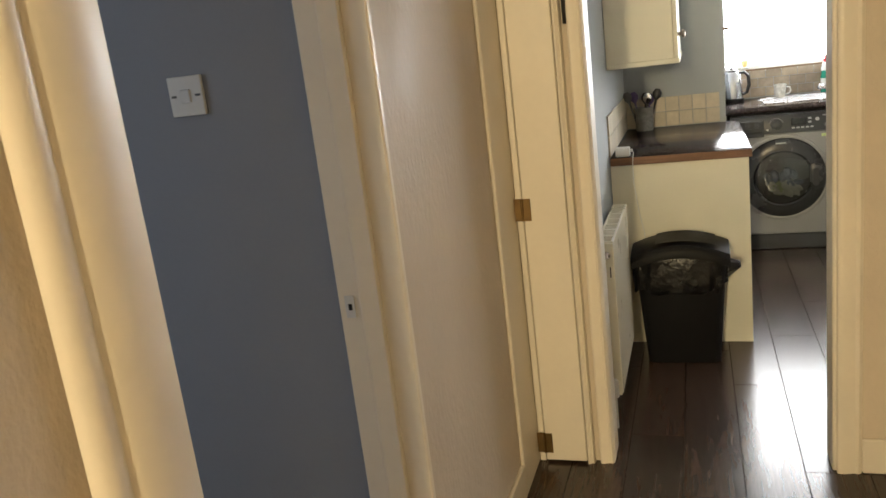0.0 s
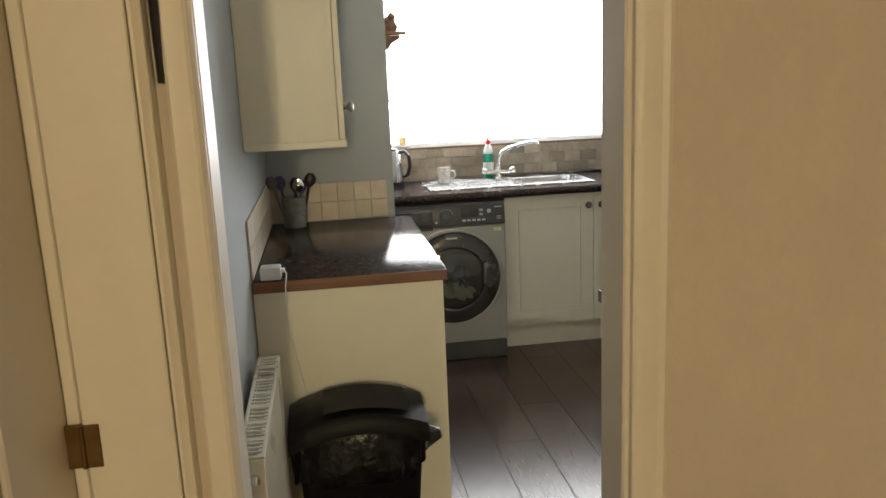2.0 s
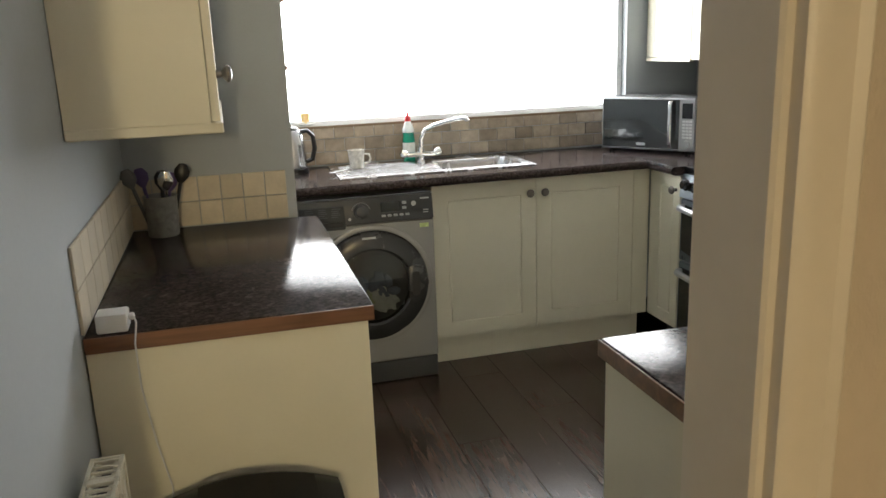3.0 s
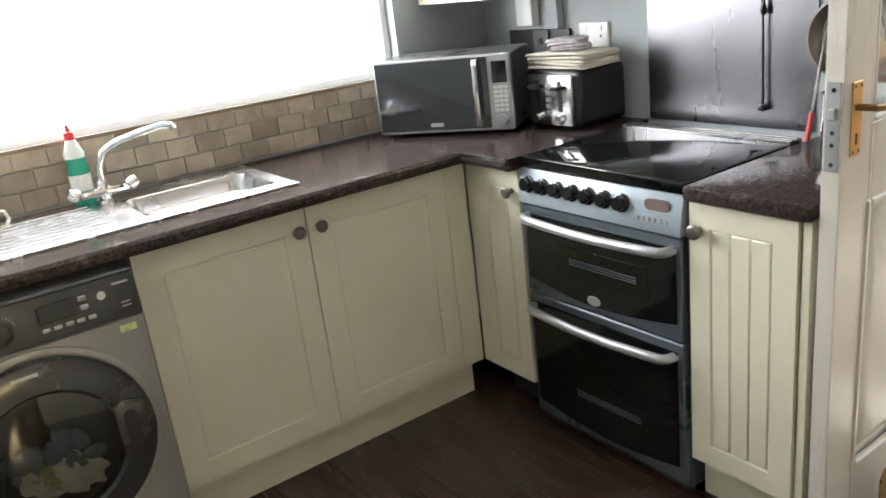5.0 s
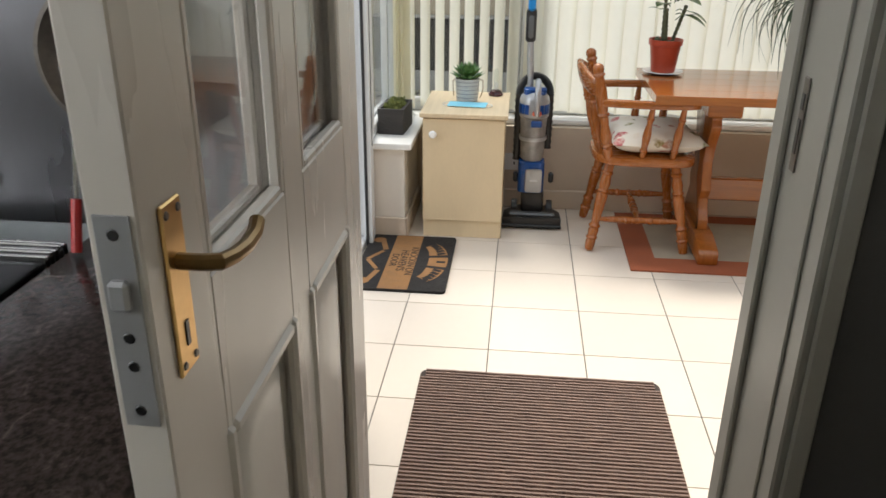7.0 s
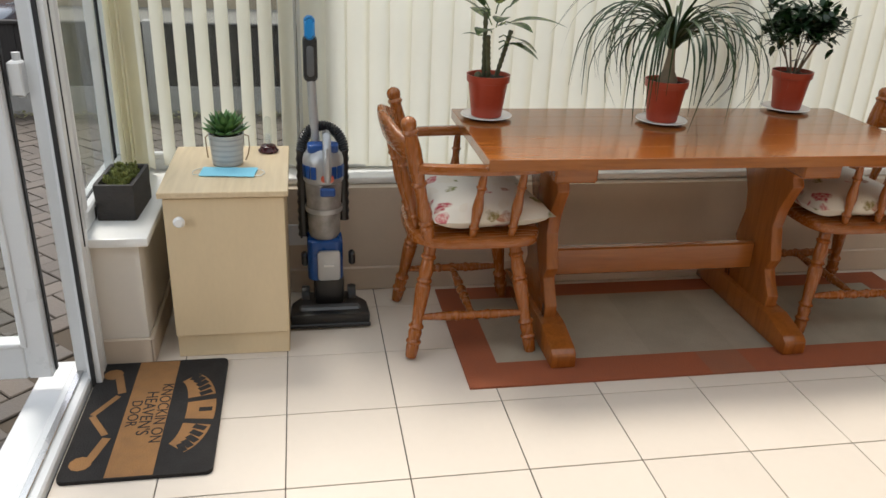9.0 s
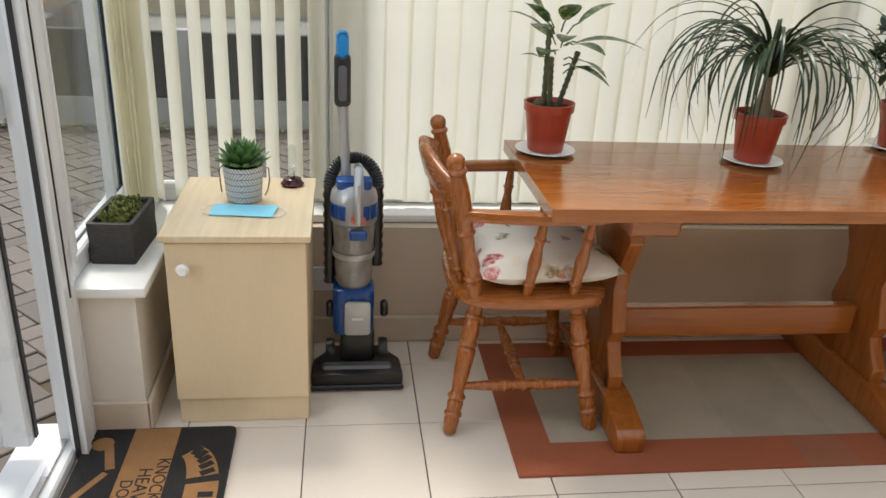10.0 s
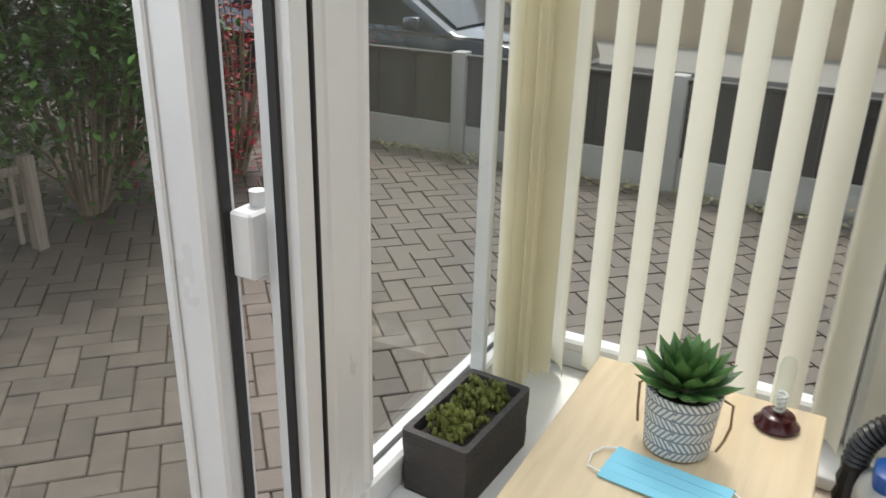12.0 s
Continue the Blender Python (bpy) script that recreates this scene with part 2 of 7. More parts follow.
M_PVCD = plain("pvc_cream", (0.74, 0.72, 0.64), 0.4, var=0.04, bump=0.03)
M_GASKET = plain("black_rubber", (0.015, 0.015, 0.016), 0.6)
M_CONS = plain("cream_plaster", (0.58, 0.49, 0.39), 0.8, var=0.04, bump=0.25, fine=50)
M_SILL = plain("white_sill", (0.82, 0.82, 0.8), 0.22, var=0.04)
M_UNIT = plain("cream_unit", (0.70, 0.67, 0.535), 0.42, var=0.03, bump=0.04)
M_KNOB = plain("pewter", (0.20, 0.18, 0.16), 0.42, 0.85, var=0.2, scale=60, bump=0.4, fine=160)
M_TOP = speckled("worktop_brown", (0.020, 0.0155, 0.0145), (0.14, 0.108, 0.10), 0.12)
M_TOP.node_tree.nodes["Principled BSDF"].inputs["Specular IOR Level"].default_value = 0.06
M_EDGE = wood("worktop_edge", (0.08, 0.035, 0.018), (0.22, 0.10, 0.05), "x", 0.4)
M_PLANK = wood("dark_plank", (0.026, 0.016, 0.012), (0.080, 0.049, 0.036), "y", 0.24, each=0.3, bump=0.08)
M_TILE = plain("cream_floor_tile", (0.70, 0.62, 0.53), 0.36, var=0.03, scale=1.3, fine=40, bump=0.04, each=0.06, spec=0.35)
M_GROUT = plain("dark_grout", (0.10, 0.085, 0.07), 0.9)
M_STEEL = plain("brushed_steel", (0.56, 0.56, 0.57), 0.26, 1.0, var=0.04, stretch=(1, 1, 0.03), fine=160, scale=9, bump=0.05)
M_SPLASH = plain("splashback_steel", (0.19, 0.19, 0.202), 0.29, 1.0, var=0.05, stretch=(1, 1, 0.2), fine=160, scale=5, bump=0)
M_CHROME = plain("chrome", (0.75, 0.75, 0.76), 0.08, 1.0, var=0.02, bump=0)
M_BRASS = plain("brass", (0.62, 0.40, 0.16), 0.32, 1.0, var=0.15, scale=14)
M_BLACK = plain("black_plastic", (0.014, 0.014, 0.015), 0.35, var=0.1, bump=0.08)
M_GLOSSB = plain("black_glass", (0.006, 0.007, 0.008), 0.06, var=0.05, bump=0, spec=0.6)
M_GREY = plain("graphite_plastic", (0.10, 0.105, 0.11), 0.38, var=0.05)
M_SILVER = plain("silver_plastic", (0.42, 0.43, 0.44), 0.35, 0.5, var=0.04)
M_WMBODY = plain("silver_enamel", (0.27, 0.27, 0.265), 0.38, 0.35, var=0.03, bump=0.02)
M_COOK = plain("anthracite_enamel", (0.085, 0.105, 0.12), 0.3, 0.2, var=0.05)
M_COOKP = plain("cooker_panel", (0.36, 0.42, 0.47), 0.35, 0.35, var=0.05)
M_RAD = plain("radiator_enamel", (0.76, 0.73, 0.62), 0.3, var=0.02)
M_BAG = plain("bin_liner", (0.005, 0.005, 0.006), 0.28, spec=0.3, var=0.1, fine=26, bump=0.9, depth=0.008)
M_BIN = plain("bin_plastic", (0.006, 0.006, 0.007), 0.5, var=0.1, spec=0.15)
M_BRONZE = plain("aged_bronze", (0.22, 0.14, 0.06), 0.35, 1.0, var=0.2, scale=20)
M_PINE = wood("varnished_pine", (0.22, 0.062, 0.009), (0.36, 0.120, 0.020), "y", 0.18, 0.4, 0.9, knots=True)
M_PINEZ = wood("varnished_pine_upright", (0.22, 0.062, 0.009), (0.35, 0.112, 0.019), "z", 0.25, 0.25, 0.9, knots=True)
M_CHAIR = wood("chair_wood", (0.25, 0.071, 0.009), (0.33, 0.100, 0.015), "z", 0.27, 0.25, 0.8, bump=0.05)
M_CHAIRX = wood("chair_wood_across", (0.25, 0.071, 0.009), (0.33, 0.100, 0.015), "x", 0.27, 0.25, 0.8, bump=0.04)
M_CHAIRY = wood("chair_wood_along", (0.25, 0.071, 0.009), (0.33, 0.100, 0.015), "y", 0.27, 0.25, 0.8, bump=0.04)
M_MAPLE = plain("maple_board", (0.66, 0.53, 0.34), 0.42, var=0.06, scale=5, stretch=(1, 1, 0.35), bump=0.02)
M_TERRA = plain("terracotta_plastic", (0.36, 0.05, 0.022), 0.38, var=0.12, scale=7, bump=0.06)
M_SOIL = plain("soil", (0.025, 0.017, 0.012), 0.95, var=0.4, scale=60, fine=120, bump=1.0, depth=0.004)
M_CHINA = plain("white_china", (0.80, 0.80, 0.78), 0.15, var=0.03, bump=0)
M_BLIND = cloth("cream_blind", (0.92, 0.90, 0.79), 0.62)
M_BLINDY = cloth("yellowed_blind", (0.93, 0.90, 0.75), 0.5, var=0.10)
M_GLASS = glass("clear_glass")
M_HAZE = glass("dusty_glass", (0.92, 0.94, 0.93))
M_BACK = glow("bright_sky", (1.0, 1.0, 1.0), 6.5)
M_STAT = plain("stone_tile_small", (0.42, 0.35, 0.27), 0.5, var=0.25, scale=18, fine=60, bump=0.3, each=0.45)
M_STATC = plain("cream_tile_small", (0.60, 0.53, 0.40), 0.45, var=0.12, scale=14, bump=0.25, each=0.15)

# ---- setting ----
ST = "structure"


def wall(name, label, mat, *boxes):
    bm = bm_new()
    for b in boxes:
        box(bm, *b)
    ob = new(name, mesh_of(name, bm, mat, 0))
    return tagged(ob, label, "wall", "", ST)


WX = 0.36      # kitchen wall by the radiator
PY = 6.10      # pier beside the window
PX = 0.905
WY = 7.30      # window wall of the kitchen
EX = 3.23      # kitchen wall behind the cooker
OX = 3.50      # its conservatory face
DY = 3.92      # wall with the kitchen doorway, hall side
HX = 0.15      # hall wall with the open doorway
D0, D1 = 0.413, 1.14   # kitchen doorway
B0, B1 = 4.745, 5.53   # doorway to the conservatory
W0, W1, WZ0, WZ1 = 0.925, 2.80, 1.09, 2.15   # kitchen window

wall("wall_kitchen_west", "pale blue-grey painted kitchen wall beside the radiator", M_WALL, (WX - 0.15, WX, DY + 0.11, PY, 0, CEIL))
wall("wall_pier", "pale blue-grey painted pier beside the kitchen window", M_WALL, (WX - 0.15, PX, PY, WY + 0.28, 0, CEIL))
wall("wall_kitchen_north", "grey painted kitchen wall around the wide window", M_WALL,
     (PX, EX, WY, WY + 0.28, 0, WZ0), (PX, EX, WY, WY + 0.28, WZ1, CEIL), (PX, W0, WY, WY + 0.28, WZ0, WZ1), (W1, EX, WY, WY + 0.28, WZ0, WZ1))
wall("wall_kitchen_east", "grey painted kitchen wall behind the cooker with a doorway", M_WALL,
     (EX, OX, B1, WY + 0.28, -0.2, CEIL), (EX, OX, B0, B1, 2.06, CEIL))
# unlit end of the kitchen wall: its shade is put into a near-black colour
wall("wall_kitchen_corner", "strip of kitchen wall beside the conservatory doorway, its shade painted dark", plain("shaded_wall_paint", (0.055, 0.055, 0.055), 0.8, var=0.08), (EX, OX, DY, B0, -0.2, CEIL))
wall("wall_doorway", "cream textured wall around the kitchen doorway", M_HALL,
     (0.0, D0, DY, DY + 0.11, 0, CEIL), (D1, EX, DY, DY + 0.11, 0, CEIL), (D0, D1, DY, DY + 0.11, 2.02, CEIL))
wall("wall_hall_west", "textured papered hall wall beside an open doorway", M_HALL,
     (0.0, HX, 2.87, DY, 0, CEIL), (0.0, HX, -2.2, 2.08, 0, CEIL), (0.0, HX, 2.08, 2.87, 2.02, CEIL))
wall("wall_hall_south", "cream textured wall closing the hall", M_HALL, (0.0, 2.3, -2.35, -2.2, 0, CEIL))
wall("wall_hall_east", "cream textured wall along the hall", M_HALL, (2.15, 2.3, -2.2, DY, 0, CEIL))
wall("wall_side_room", "blue-grey painted wall of the side room", M_BLUE, (-2.2, 0.0, 2.90, 3.0, 0, CEIL), (-2.3, -2.2, 1.0, 3.0, 0, CEIL), (-2.2, 0.0, 0.9, 1.0, 0, CEIL))
tagged(new("ceiling", mesh_of("ceiling", box(bm_new(), -2.3, EX, -2.35, WY, CEIL, CEIL + 0.12), M_CEIL, 0)), "plain white painted ceiling", "ceiling", "", ST)
tagged(new("floor_base", mesh_of("floor_base", box(bm_new(), -2.3, OX, -2.35, WY, -0.19, -0.012), M_GROUT, 0)), "dark floor base under the planks", "floor", "", ST)
tagged(new("conservatory_floor", mesh_of("conservatory_floor", box(bm_new(), OX, 6.10, 1.9, 5.95, -0.19, CF - 0.004), M_GROUT, 0)), "cream tiled conservatory floor with dark grout", "floor", "", ST)

# kitchen doorway: linings, architraves, the narrow cupboard door beside it
def trim(name, label, mat, *boxes, bev=0.004):
    bm = bm_new()
    for b in boxes:
        box(bm, *b, bev)
    return tagged(new(name, mesh_of(name, bm, mat)), label, "trim", "", ST)


def moulded(bm, x0, x1, z0, z1, y, out):
    """An upright moulded architrave on a wall at y, standing out towards -y."""
    w = x1 - x0
    prism(bm, [(x0, y), (x1, y), (x1, y - out * 0.45), (x1 - w * 0.15, y - out * 0.9), (x1 - w * 0.3, y - out * 0.7), (x0 + w * 0.28, y - out), (x0 + w * 0.1, y - out), (x0, y - out * 0.8)], z0, z1)
    return bm


trim("trim_lining", "gloss white painted lining of the kitchen doorway", M_WHITE, (D0 - 0.002, D0 + 0.018, DY - 0.004, DY + 0.114, 0, 2.02), (D1 - 0.018, D1 + 0.002, DY - 0.004, DY + 0.114, 0, 2.02), (D0, D1, DY - 0.004, DY + 0.114, 2.0, 2.022))
bm = bm_new()
moulded(bm, D1 - 0.006, D1 + 0.066, 0, 2.07, DY - 0.001, 0.022)
moulded(bm, 0.380, D0 + 0.016, 0, 2.07, DY - 0.001, 0.022)
moulded(bm, 0.337, 0.362, 0, 2.07, DY - 0.001, 0.03)
box(bm, 0.166, 0.188, DY - 0.02, DY - 0.001, 0, 2.03, 0.003)
box(bm, HX + 0.001, HX + 0.014, 3.665, DY - 0.002, 0, 2.03, 0.004)
tagged(new("trim_architrave", mesh_of("trim_architrave", bm, M_WHITE)), "gloss white moulded architraves beside the kitchen doorway", "trim", "", ST)
cup = thing("door_1", (0.19, DY - 0.024, 0.01), "narrow closed cream painted cupboard door with brass hinges", "door", "", 0, ST)
part("leaf", box(bm_new(), 0.002, 0.145, -0.006, 0.022, 0.0, 2.0, 0.003), M_WHITE, cup)
for z in (0.03, 0.878, 1.72):
    b = bm_new()
    box(b, -0.028, -0.003, -0.0075, -0.001, z, z + 0.075, 0.001)
    box(b, 0.003, 0.028, -0.0095, -0.006, z, z + 0.075, 0.001)
    lathe(b, [(0.005, z), (0.005, z + 0.075)], 10, Matrix.Translation((0, -0.008, 0)))
    part("hinge", b, M_BRONZE, cup, "worn brass butt hinge")
bm = bm_new()
tube(bm, [(0.372, DY - 0.012, 1.72), (0.376, DY - 0.02, 1.62), (0.374, DY - 0.014, 1.50)], 0.011, 8, 0.006)
solo("hanging_strap", bm, M_BLACK, "dark narrow strap hanging beside the kitchen doorway", "strap")
trim("baseboard", "white gloss skirting boards of the hall", M_WHITE, (D1 + 0.067, 2.15, DY - 0.016, DY - 0.001, 0, 0.12), (HX + 0.001, HX + 0.015, 2.97, 3.663, 0, 0.12), bev=0.005)
trim("trim_kitchen_skirting", "white gloss skirting board below the radiator", M_WHITE, (WX + 0.001, WX + 0.016, DY + 0.115, 5.03, 0, 0.12), bev=0.005)

# open doorway from the hall to the side room
trim("trim_side_lining", "white painted door lining with a rebate", M_WHITE, (-0.004, HX + 0.004, 2.852, 2.872, 0, 2.02), (0.05, 0.10, 2.840, 2.853, 0, 2.02), (-0.004, HX + 0.004, 2.078, 2.098, 0, 2.02), (0.05, 0.10, 2.097, 2.11, 0, 2.02))
bm = bm_new()
prism(bm, [(HX + 0.001, 2.086), (HX + 0.018, 2.084), (HX + 0.022, 2.075), (HX + 0.022, 1.995), (HX + 0.014, 1.982), (HX + 0.018, 1.972), (HX + 0.016, 1.955), (HX + 0.008, 1.945), (HX + 0.001, 1.94)], 0, 2.07)
tagged(new("trim_side_architrave", mesh_of("trim_side_architrave", bm, M_WHITE)), "white painted architraves round the side doorway", "trim", "", ST)
sp = thing("strike_plate", (0.025, 2.851, 0.93), "small brushed steel strike plate set in the door lining", "strike plate")
part("plate", box(bm_new(), -0.012, 0.010, -0.003, 0, 0, 0.05, 0.001), M_PVC, sp)
part("keep", box(bm_new(), -0.004, 0.004, -0.0042, -0.0025, 0.018, 0.032), M_BLACK, sp, "dark latch hole")
sw = thing("light_switch", (-0.31, 2.899, 1.39), "white plastic single light switch on the blue-grey wall", "light switch")
part("plate", box(bm_new(), -0.043, 0.043, -0.009, 0, 0, 0.086, 0.002), M_PVC, sw)
part("rocker", box(bm_new(), -0.013, 0.013, -0.013, -0.008, 0.028, 0.058, 0.002), M_PVC, sw)
for sx in (-0.03, 0.03):
    part("screw", box(bm_new(), sx - 0.006, sx + 0.006, -0.0105, -0.008, 0.041, 0.046), M_GREY, sw)

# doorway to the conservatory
# white woodwork given a grey colour that holds the dimness of the jamb
trim("trim_back_lining", "white painted frame and stops of the conservatory doorway, darkened for shade", plain("frame_shaded_paint", (0.27, 0.265, 0.235), 0.4, var=0.05, bump=0.1, fine=40), (EX - 0.004, OX + 0.004, B0 - 0.002, B0 + 0.025, 0, 2.06), (EX + 0.215, OX + 0.002, B0 + 0.024, B0 + 0.037, 0, 2.04), (EX + 0.05, EX + 0.058, B0 + 0.024, B0 + 0.03, 0, 2.04), (EX - 0.004, OX + 0.004, B1 - 0.01, B1 + 0.002, 0, 2.06), (EX - 0.004, OX + 0.004, B0, B1, 2.03, 2.062), (EX - 0.014, EX - 0.003, B0 - 0.02, B0 + 0.012, 0, 2.1))
kp = thing("keep_plate", (3.40, B0 + 0.0255, 0.98), "dull metal keep plate with dark slots in the door frame", "keep plate")
part("plate", box(bm_new(), -0.011, 0.011, 0.0, 0.003, 0.0, 0.15, 0.001), M_KNOB, kp)
for z0_, z1_ in ((0.03, 0.085), (0.10, 0.125)):
    part("slot", box(bm_new(), -0.006, 0.006, 0.0022, 0.0045, z0_, z1_), M_BLACK, kp)
trim("threshold", "grey painted timber door sill with brass and rubber strips", M_DOORP, (EX - 0.02, 3.47, B0 - 0.0, B1 - 0.012, -0.012, 0.022), bev=0.006)
trim("threshold_brass", "narrow brass threshold strip", M_BRASS, (3.472, 3.492, B0, B1 - 0.012, -0.012, 0.026), bev=0.004)
trim("threshold_rubber", "black rubber threshold strip", M_GASKET, (3.494, 3.535, B0, B1 - 0.012, -0.05, 0.012), bev=0.008)
trim("threshold_white", "white plastic threshold nosing", M_PVC, (3.537, 3.60, B0 - 0.08, B1 + 0.06, -0.054, -0.02), bev=0.008)

bd = thing("door_2", (3.42, 5.518, 0.024), "open white painted panelled door with two glazed panes", "door", "", 0, ST)
frame_b = bm_new()
T0, T1 = -0.04, 0.0
for x0, x1 in ((-0.78, -0.665), (-0.115, 0.0)):
    box(frame_b, x0, x1, T0, T1, 0, 1.98, 0.002)
box(frame_b, -0.43, -0.35, T0, T1, 0.0, 1.98, 0.002)
for x0, x1 in ((-0.665, -0.43), (-0.35, -0.115)):
    for z0, z1 in ((0, 0.2), (0.86, 1.03), (1.86, 1.98)):
        box(frame_b, x0, x1, T0, T1, z0, z1, 0.002)
part("frame", frame_b, M_DOORP, bd)
for x0, x1 in ((-0.665, -0.43), (-0.35, -0.115)):
    p = bm_new()
    b = bmesh.new()
    outer = [(x0, 0.2), (x1, 0.2), (x1, 0.86), (x0, 0.86)]
    for y, s in ((T0 + 0.017, -1), (T1 - 0.017, 1)):
        rings = []
        for inset, dy in ((0, 0), (0.03, 0), (0.034, 0.004), (0.066, 0.013)):
            rings.append([b.verts.new((x + (inset if x == x0 else -inset), y + s * dy, z + (inset if z == 0.2 else -inset))) for x, z in outer])
        for a, c in zip(rings, rings[1:]):
            for i in range(4):
                b.faces.new((a[i], a[(i + 1) % 4], c[(i + 1) % 4], c[i]))
        b.faces.new(rings[-1])
    bmesh.ops.recalc_face_normals(b, faces=b.faces[:])
    add(p, b)
    part("raised_panel", p, M_DOORP, bd)
    mould = bm_new()
    for y0, y1 in ((T0 - 0.005, T0 + 0.012), (T1 - 0.012, T1 + 0.005)):
        for a, c, z0, z1 in ((x0 - 0.006, x0 + 0.012, 0.194, 0.866), (x1 - 0.012, x1 + 0.006, 0.194, 0.866), (x0 + 0.0125, x1 - 0.0125, 0.194, 0.212), (x0 + 0.0125, x1 - 0.0125, 0.848, 0.866)):
            box(mould, a, c, y0, y1, z0, z1, 0.005)
    part("panel_moulding", mould, M_DOORP, bd)
    pane = part("pane", box(bm_new(), x0 - 0.003, x1 + 0.003, -0.023, -0.018, 1.027, 1.863), M_GLASS, bd, "clear glass pane")
    pane.visible_shadow = False
    bead = bm_new()
    for y0, y1 in ((T0, T0 + 0.015), (T1 - 0.015, T1)):
        for a, c, z0, z1 in ((x0, x0 + 0.012, 1.03, 1.86), (x1 - 0.012, x1, 1.03, 1.86), (x0 + 0.012, x1 - 0.012, 1.03, 1.042), (x0 + 0.012, x1 - 0.012, 1.848, 1.86)):
            box(bead, a, c, y0, y1, z0, z1, 0.003)
    part("glazing_bead", bead, M_DOORP, bd)
plate = bm_new()
box(plate, -0.752, -0.716, T0 - 0.004, T0, 0.976, 1.126, 0.0015)
hp = part("handle_plate", plate, M_BRASS, bd, "worn brass lever plate")
lev = bm_new()
tube(lev, [(-0.734, T0 - 0.003, 1.075), (-0.734, T0 - 0.025, 1.075), (-0.731, T0 - 0.038, 1.075), (-0.715, T0 - 0.042, 1.073), (-0.685, T0 - 0.042, 1.069), (-0.66, T0 - 0.042, 1.071), (-0.645, T0 - 0.040, 1.078)], 0.0072, 10)
part("lever", lev, M_BRONZE, hp, "aged bronze lever")
kh = bm_new()
box(kh, -0.737, -0.731, T0 - 0.0052, T0 - 0.0038, 1.0, 1.022)
part("keyhole", kh, M_BLACK, hp)
for z in (0.985, 1.117):
    for dx in (-0.745, -0.723):
        part("screw", lathe(bm_new(), [(0.004, 0), (0.003, 0.0015)], 8, pose(dx, T0 - 0.004, z, 90)), M_KNOB, hp)
back = bm_new()
box(back, -0.752, -0.716, T1, T1 + 0.0035, 0.976, 1.126, 0.0015)
tube(back, [(-0.734, T1, 1.075), (-0.734, T1 + 0.006, 1.075), (-0.70, T1 + 0.0062, 1.075)], 0.0055, 8)
part("back_lever", back, M_BRASS, bd, "brass lever on the far face")
latch = bm_new()
box(latch, -0.782, -0.78, T0 + 0.006, T1 - 0.006, 0.95, 1.13, 0.0005)
box(latch, -0.79, -0.78, T0 + 0.012, T1 - 0.012, 1.055, 1.08, 0.003)
lp = part("latch_plate", latch, M_SILVER, bd, "steel mortice latch plate")
for z in (0.965, 1.005, 1.03, 1.115):
    part("screw", lathe(bm_new(), [(0.005, 0), (0.004, 0.001)], 8, pose(-0.782, -0.02, z, 0, -90)), M_BLACK, lp)

# kitchen window
wk = thing("window_1", (W0, WY + 0.05, WZ0), "wide white framed kitchen window over the sink", "window", "", 0, ST)
fr = bm_new()
ww, wh = W1 - W0, WZ1 - WZ0
for a in (box,):
    a(fr, 0, ww, 0, 0.06, 0, 0.03, 0.004)
    a(fr, 0, ww, 0, 0.06, wh - 0.05, wh, 0.004)
    a(fr, 0, 0.03, 0, 0.06, 0.03, wh - 0.05, 0.004)
    a(fr, ww - 0.03, ww, 0, 0.06, 0.03, wh - 0.05, 0.004)
part("window_frame", fr, M_PVC, wk)
g = part("pane", box(bm_new(), 0.03, ww - 0.03, 0.028, 0.034, 0.03, wh - 0.05), M_GLASS, wk)
g.visible_shadow = False
part("window_sill", box(bm_new(), -0.0, ww, -0.054, -0.001, -0.012, 0.004, 0.003), M_SILL, wk, "white window board")
bk = solo("backdrop", box(bm_new(), W0 - 0.9, W1 + 0.65, WY + 0.9, WY + 0.92, 0.6, 3.2), M_BACK, "plain bright overcast sky beyond the kitchen window", "backdrop", "", ST, 0)

# conservatory shell
wall("wall_dwarf_east", "cream plastered dwarf wall below the conservatory windows", M_CONS, (6.05, 6.34, 1.9, 5.93, GROUND - 0.05, 0.375))
# same finish as the east dwarf wall; paler colour paints in the garden door's light
wall("wall_dwarf_pier", "short dwarf wall beside the garden door, lightened for the daylight on it", plain("lit_plaster", (0.74, 0.69, 0.62), 0.7, var=0.03, bump=0.2, fine=50), (5.562, 6.05, 5.715, 5.93, GROUND - 0.05, 0.375))
wall("wall_cons_house", "cream rendered house wall inside the conservatory", M_CONS, (OX, OX + 0.012, 1.9, B0 - 0.01, CF, 2.45), (OX, OX + 0.012, B1 + 0.01, 5.95, CF, 2.45))
# out of view; dark brown is chosen so little light bounces under the table
wall("wall_cons_south", "unseen dark brown end wall added to cut bounced light in the conservatory", plain("end_wall_brown", (0.16, 0.095, 0.065), 0.85, var=0.25, scale=6, fine=30, bump=0.4), (OX, 6.34, 1.75, 1.9, GROUND, 2.6))
wall("wall_cons_north", "white panel beside the garden door", M_PVC, (OX, 4.52, 5.87, 5.95, GROUND, 2.1))
trim("trim_cons_skirting", "cream painted skirting along the dwarf walls", M_CONS, (6.035, 6.049, 1.9, 5.70, CF, 0.05), (5.548, 5.561, 5.70, 5.90, CF, 0.05), (5.548, 6.035, 5.701, 5.714, CF, 0.05), bev=0.005)
sill = bm_new()
prism(sill, [(5.535, 5.68), (6.088, 5.68), (6.088, 1.9), (6.30, 1.9), (6.30, 5.92), (5.535, 5.92)], 0.376, 0.406, "z", 0.006)
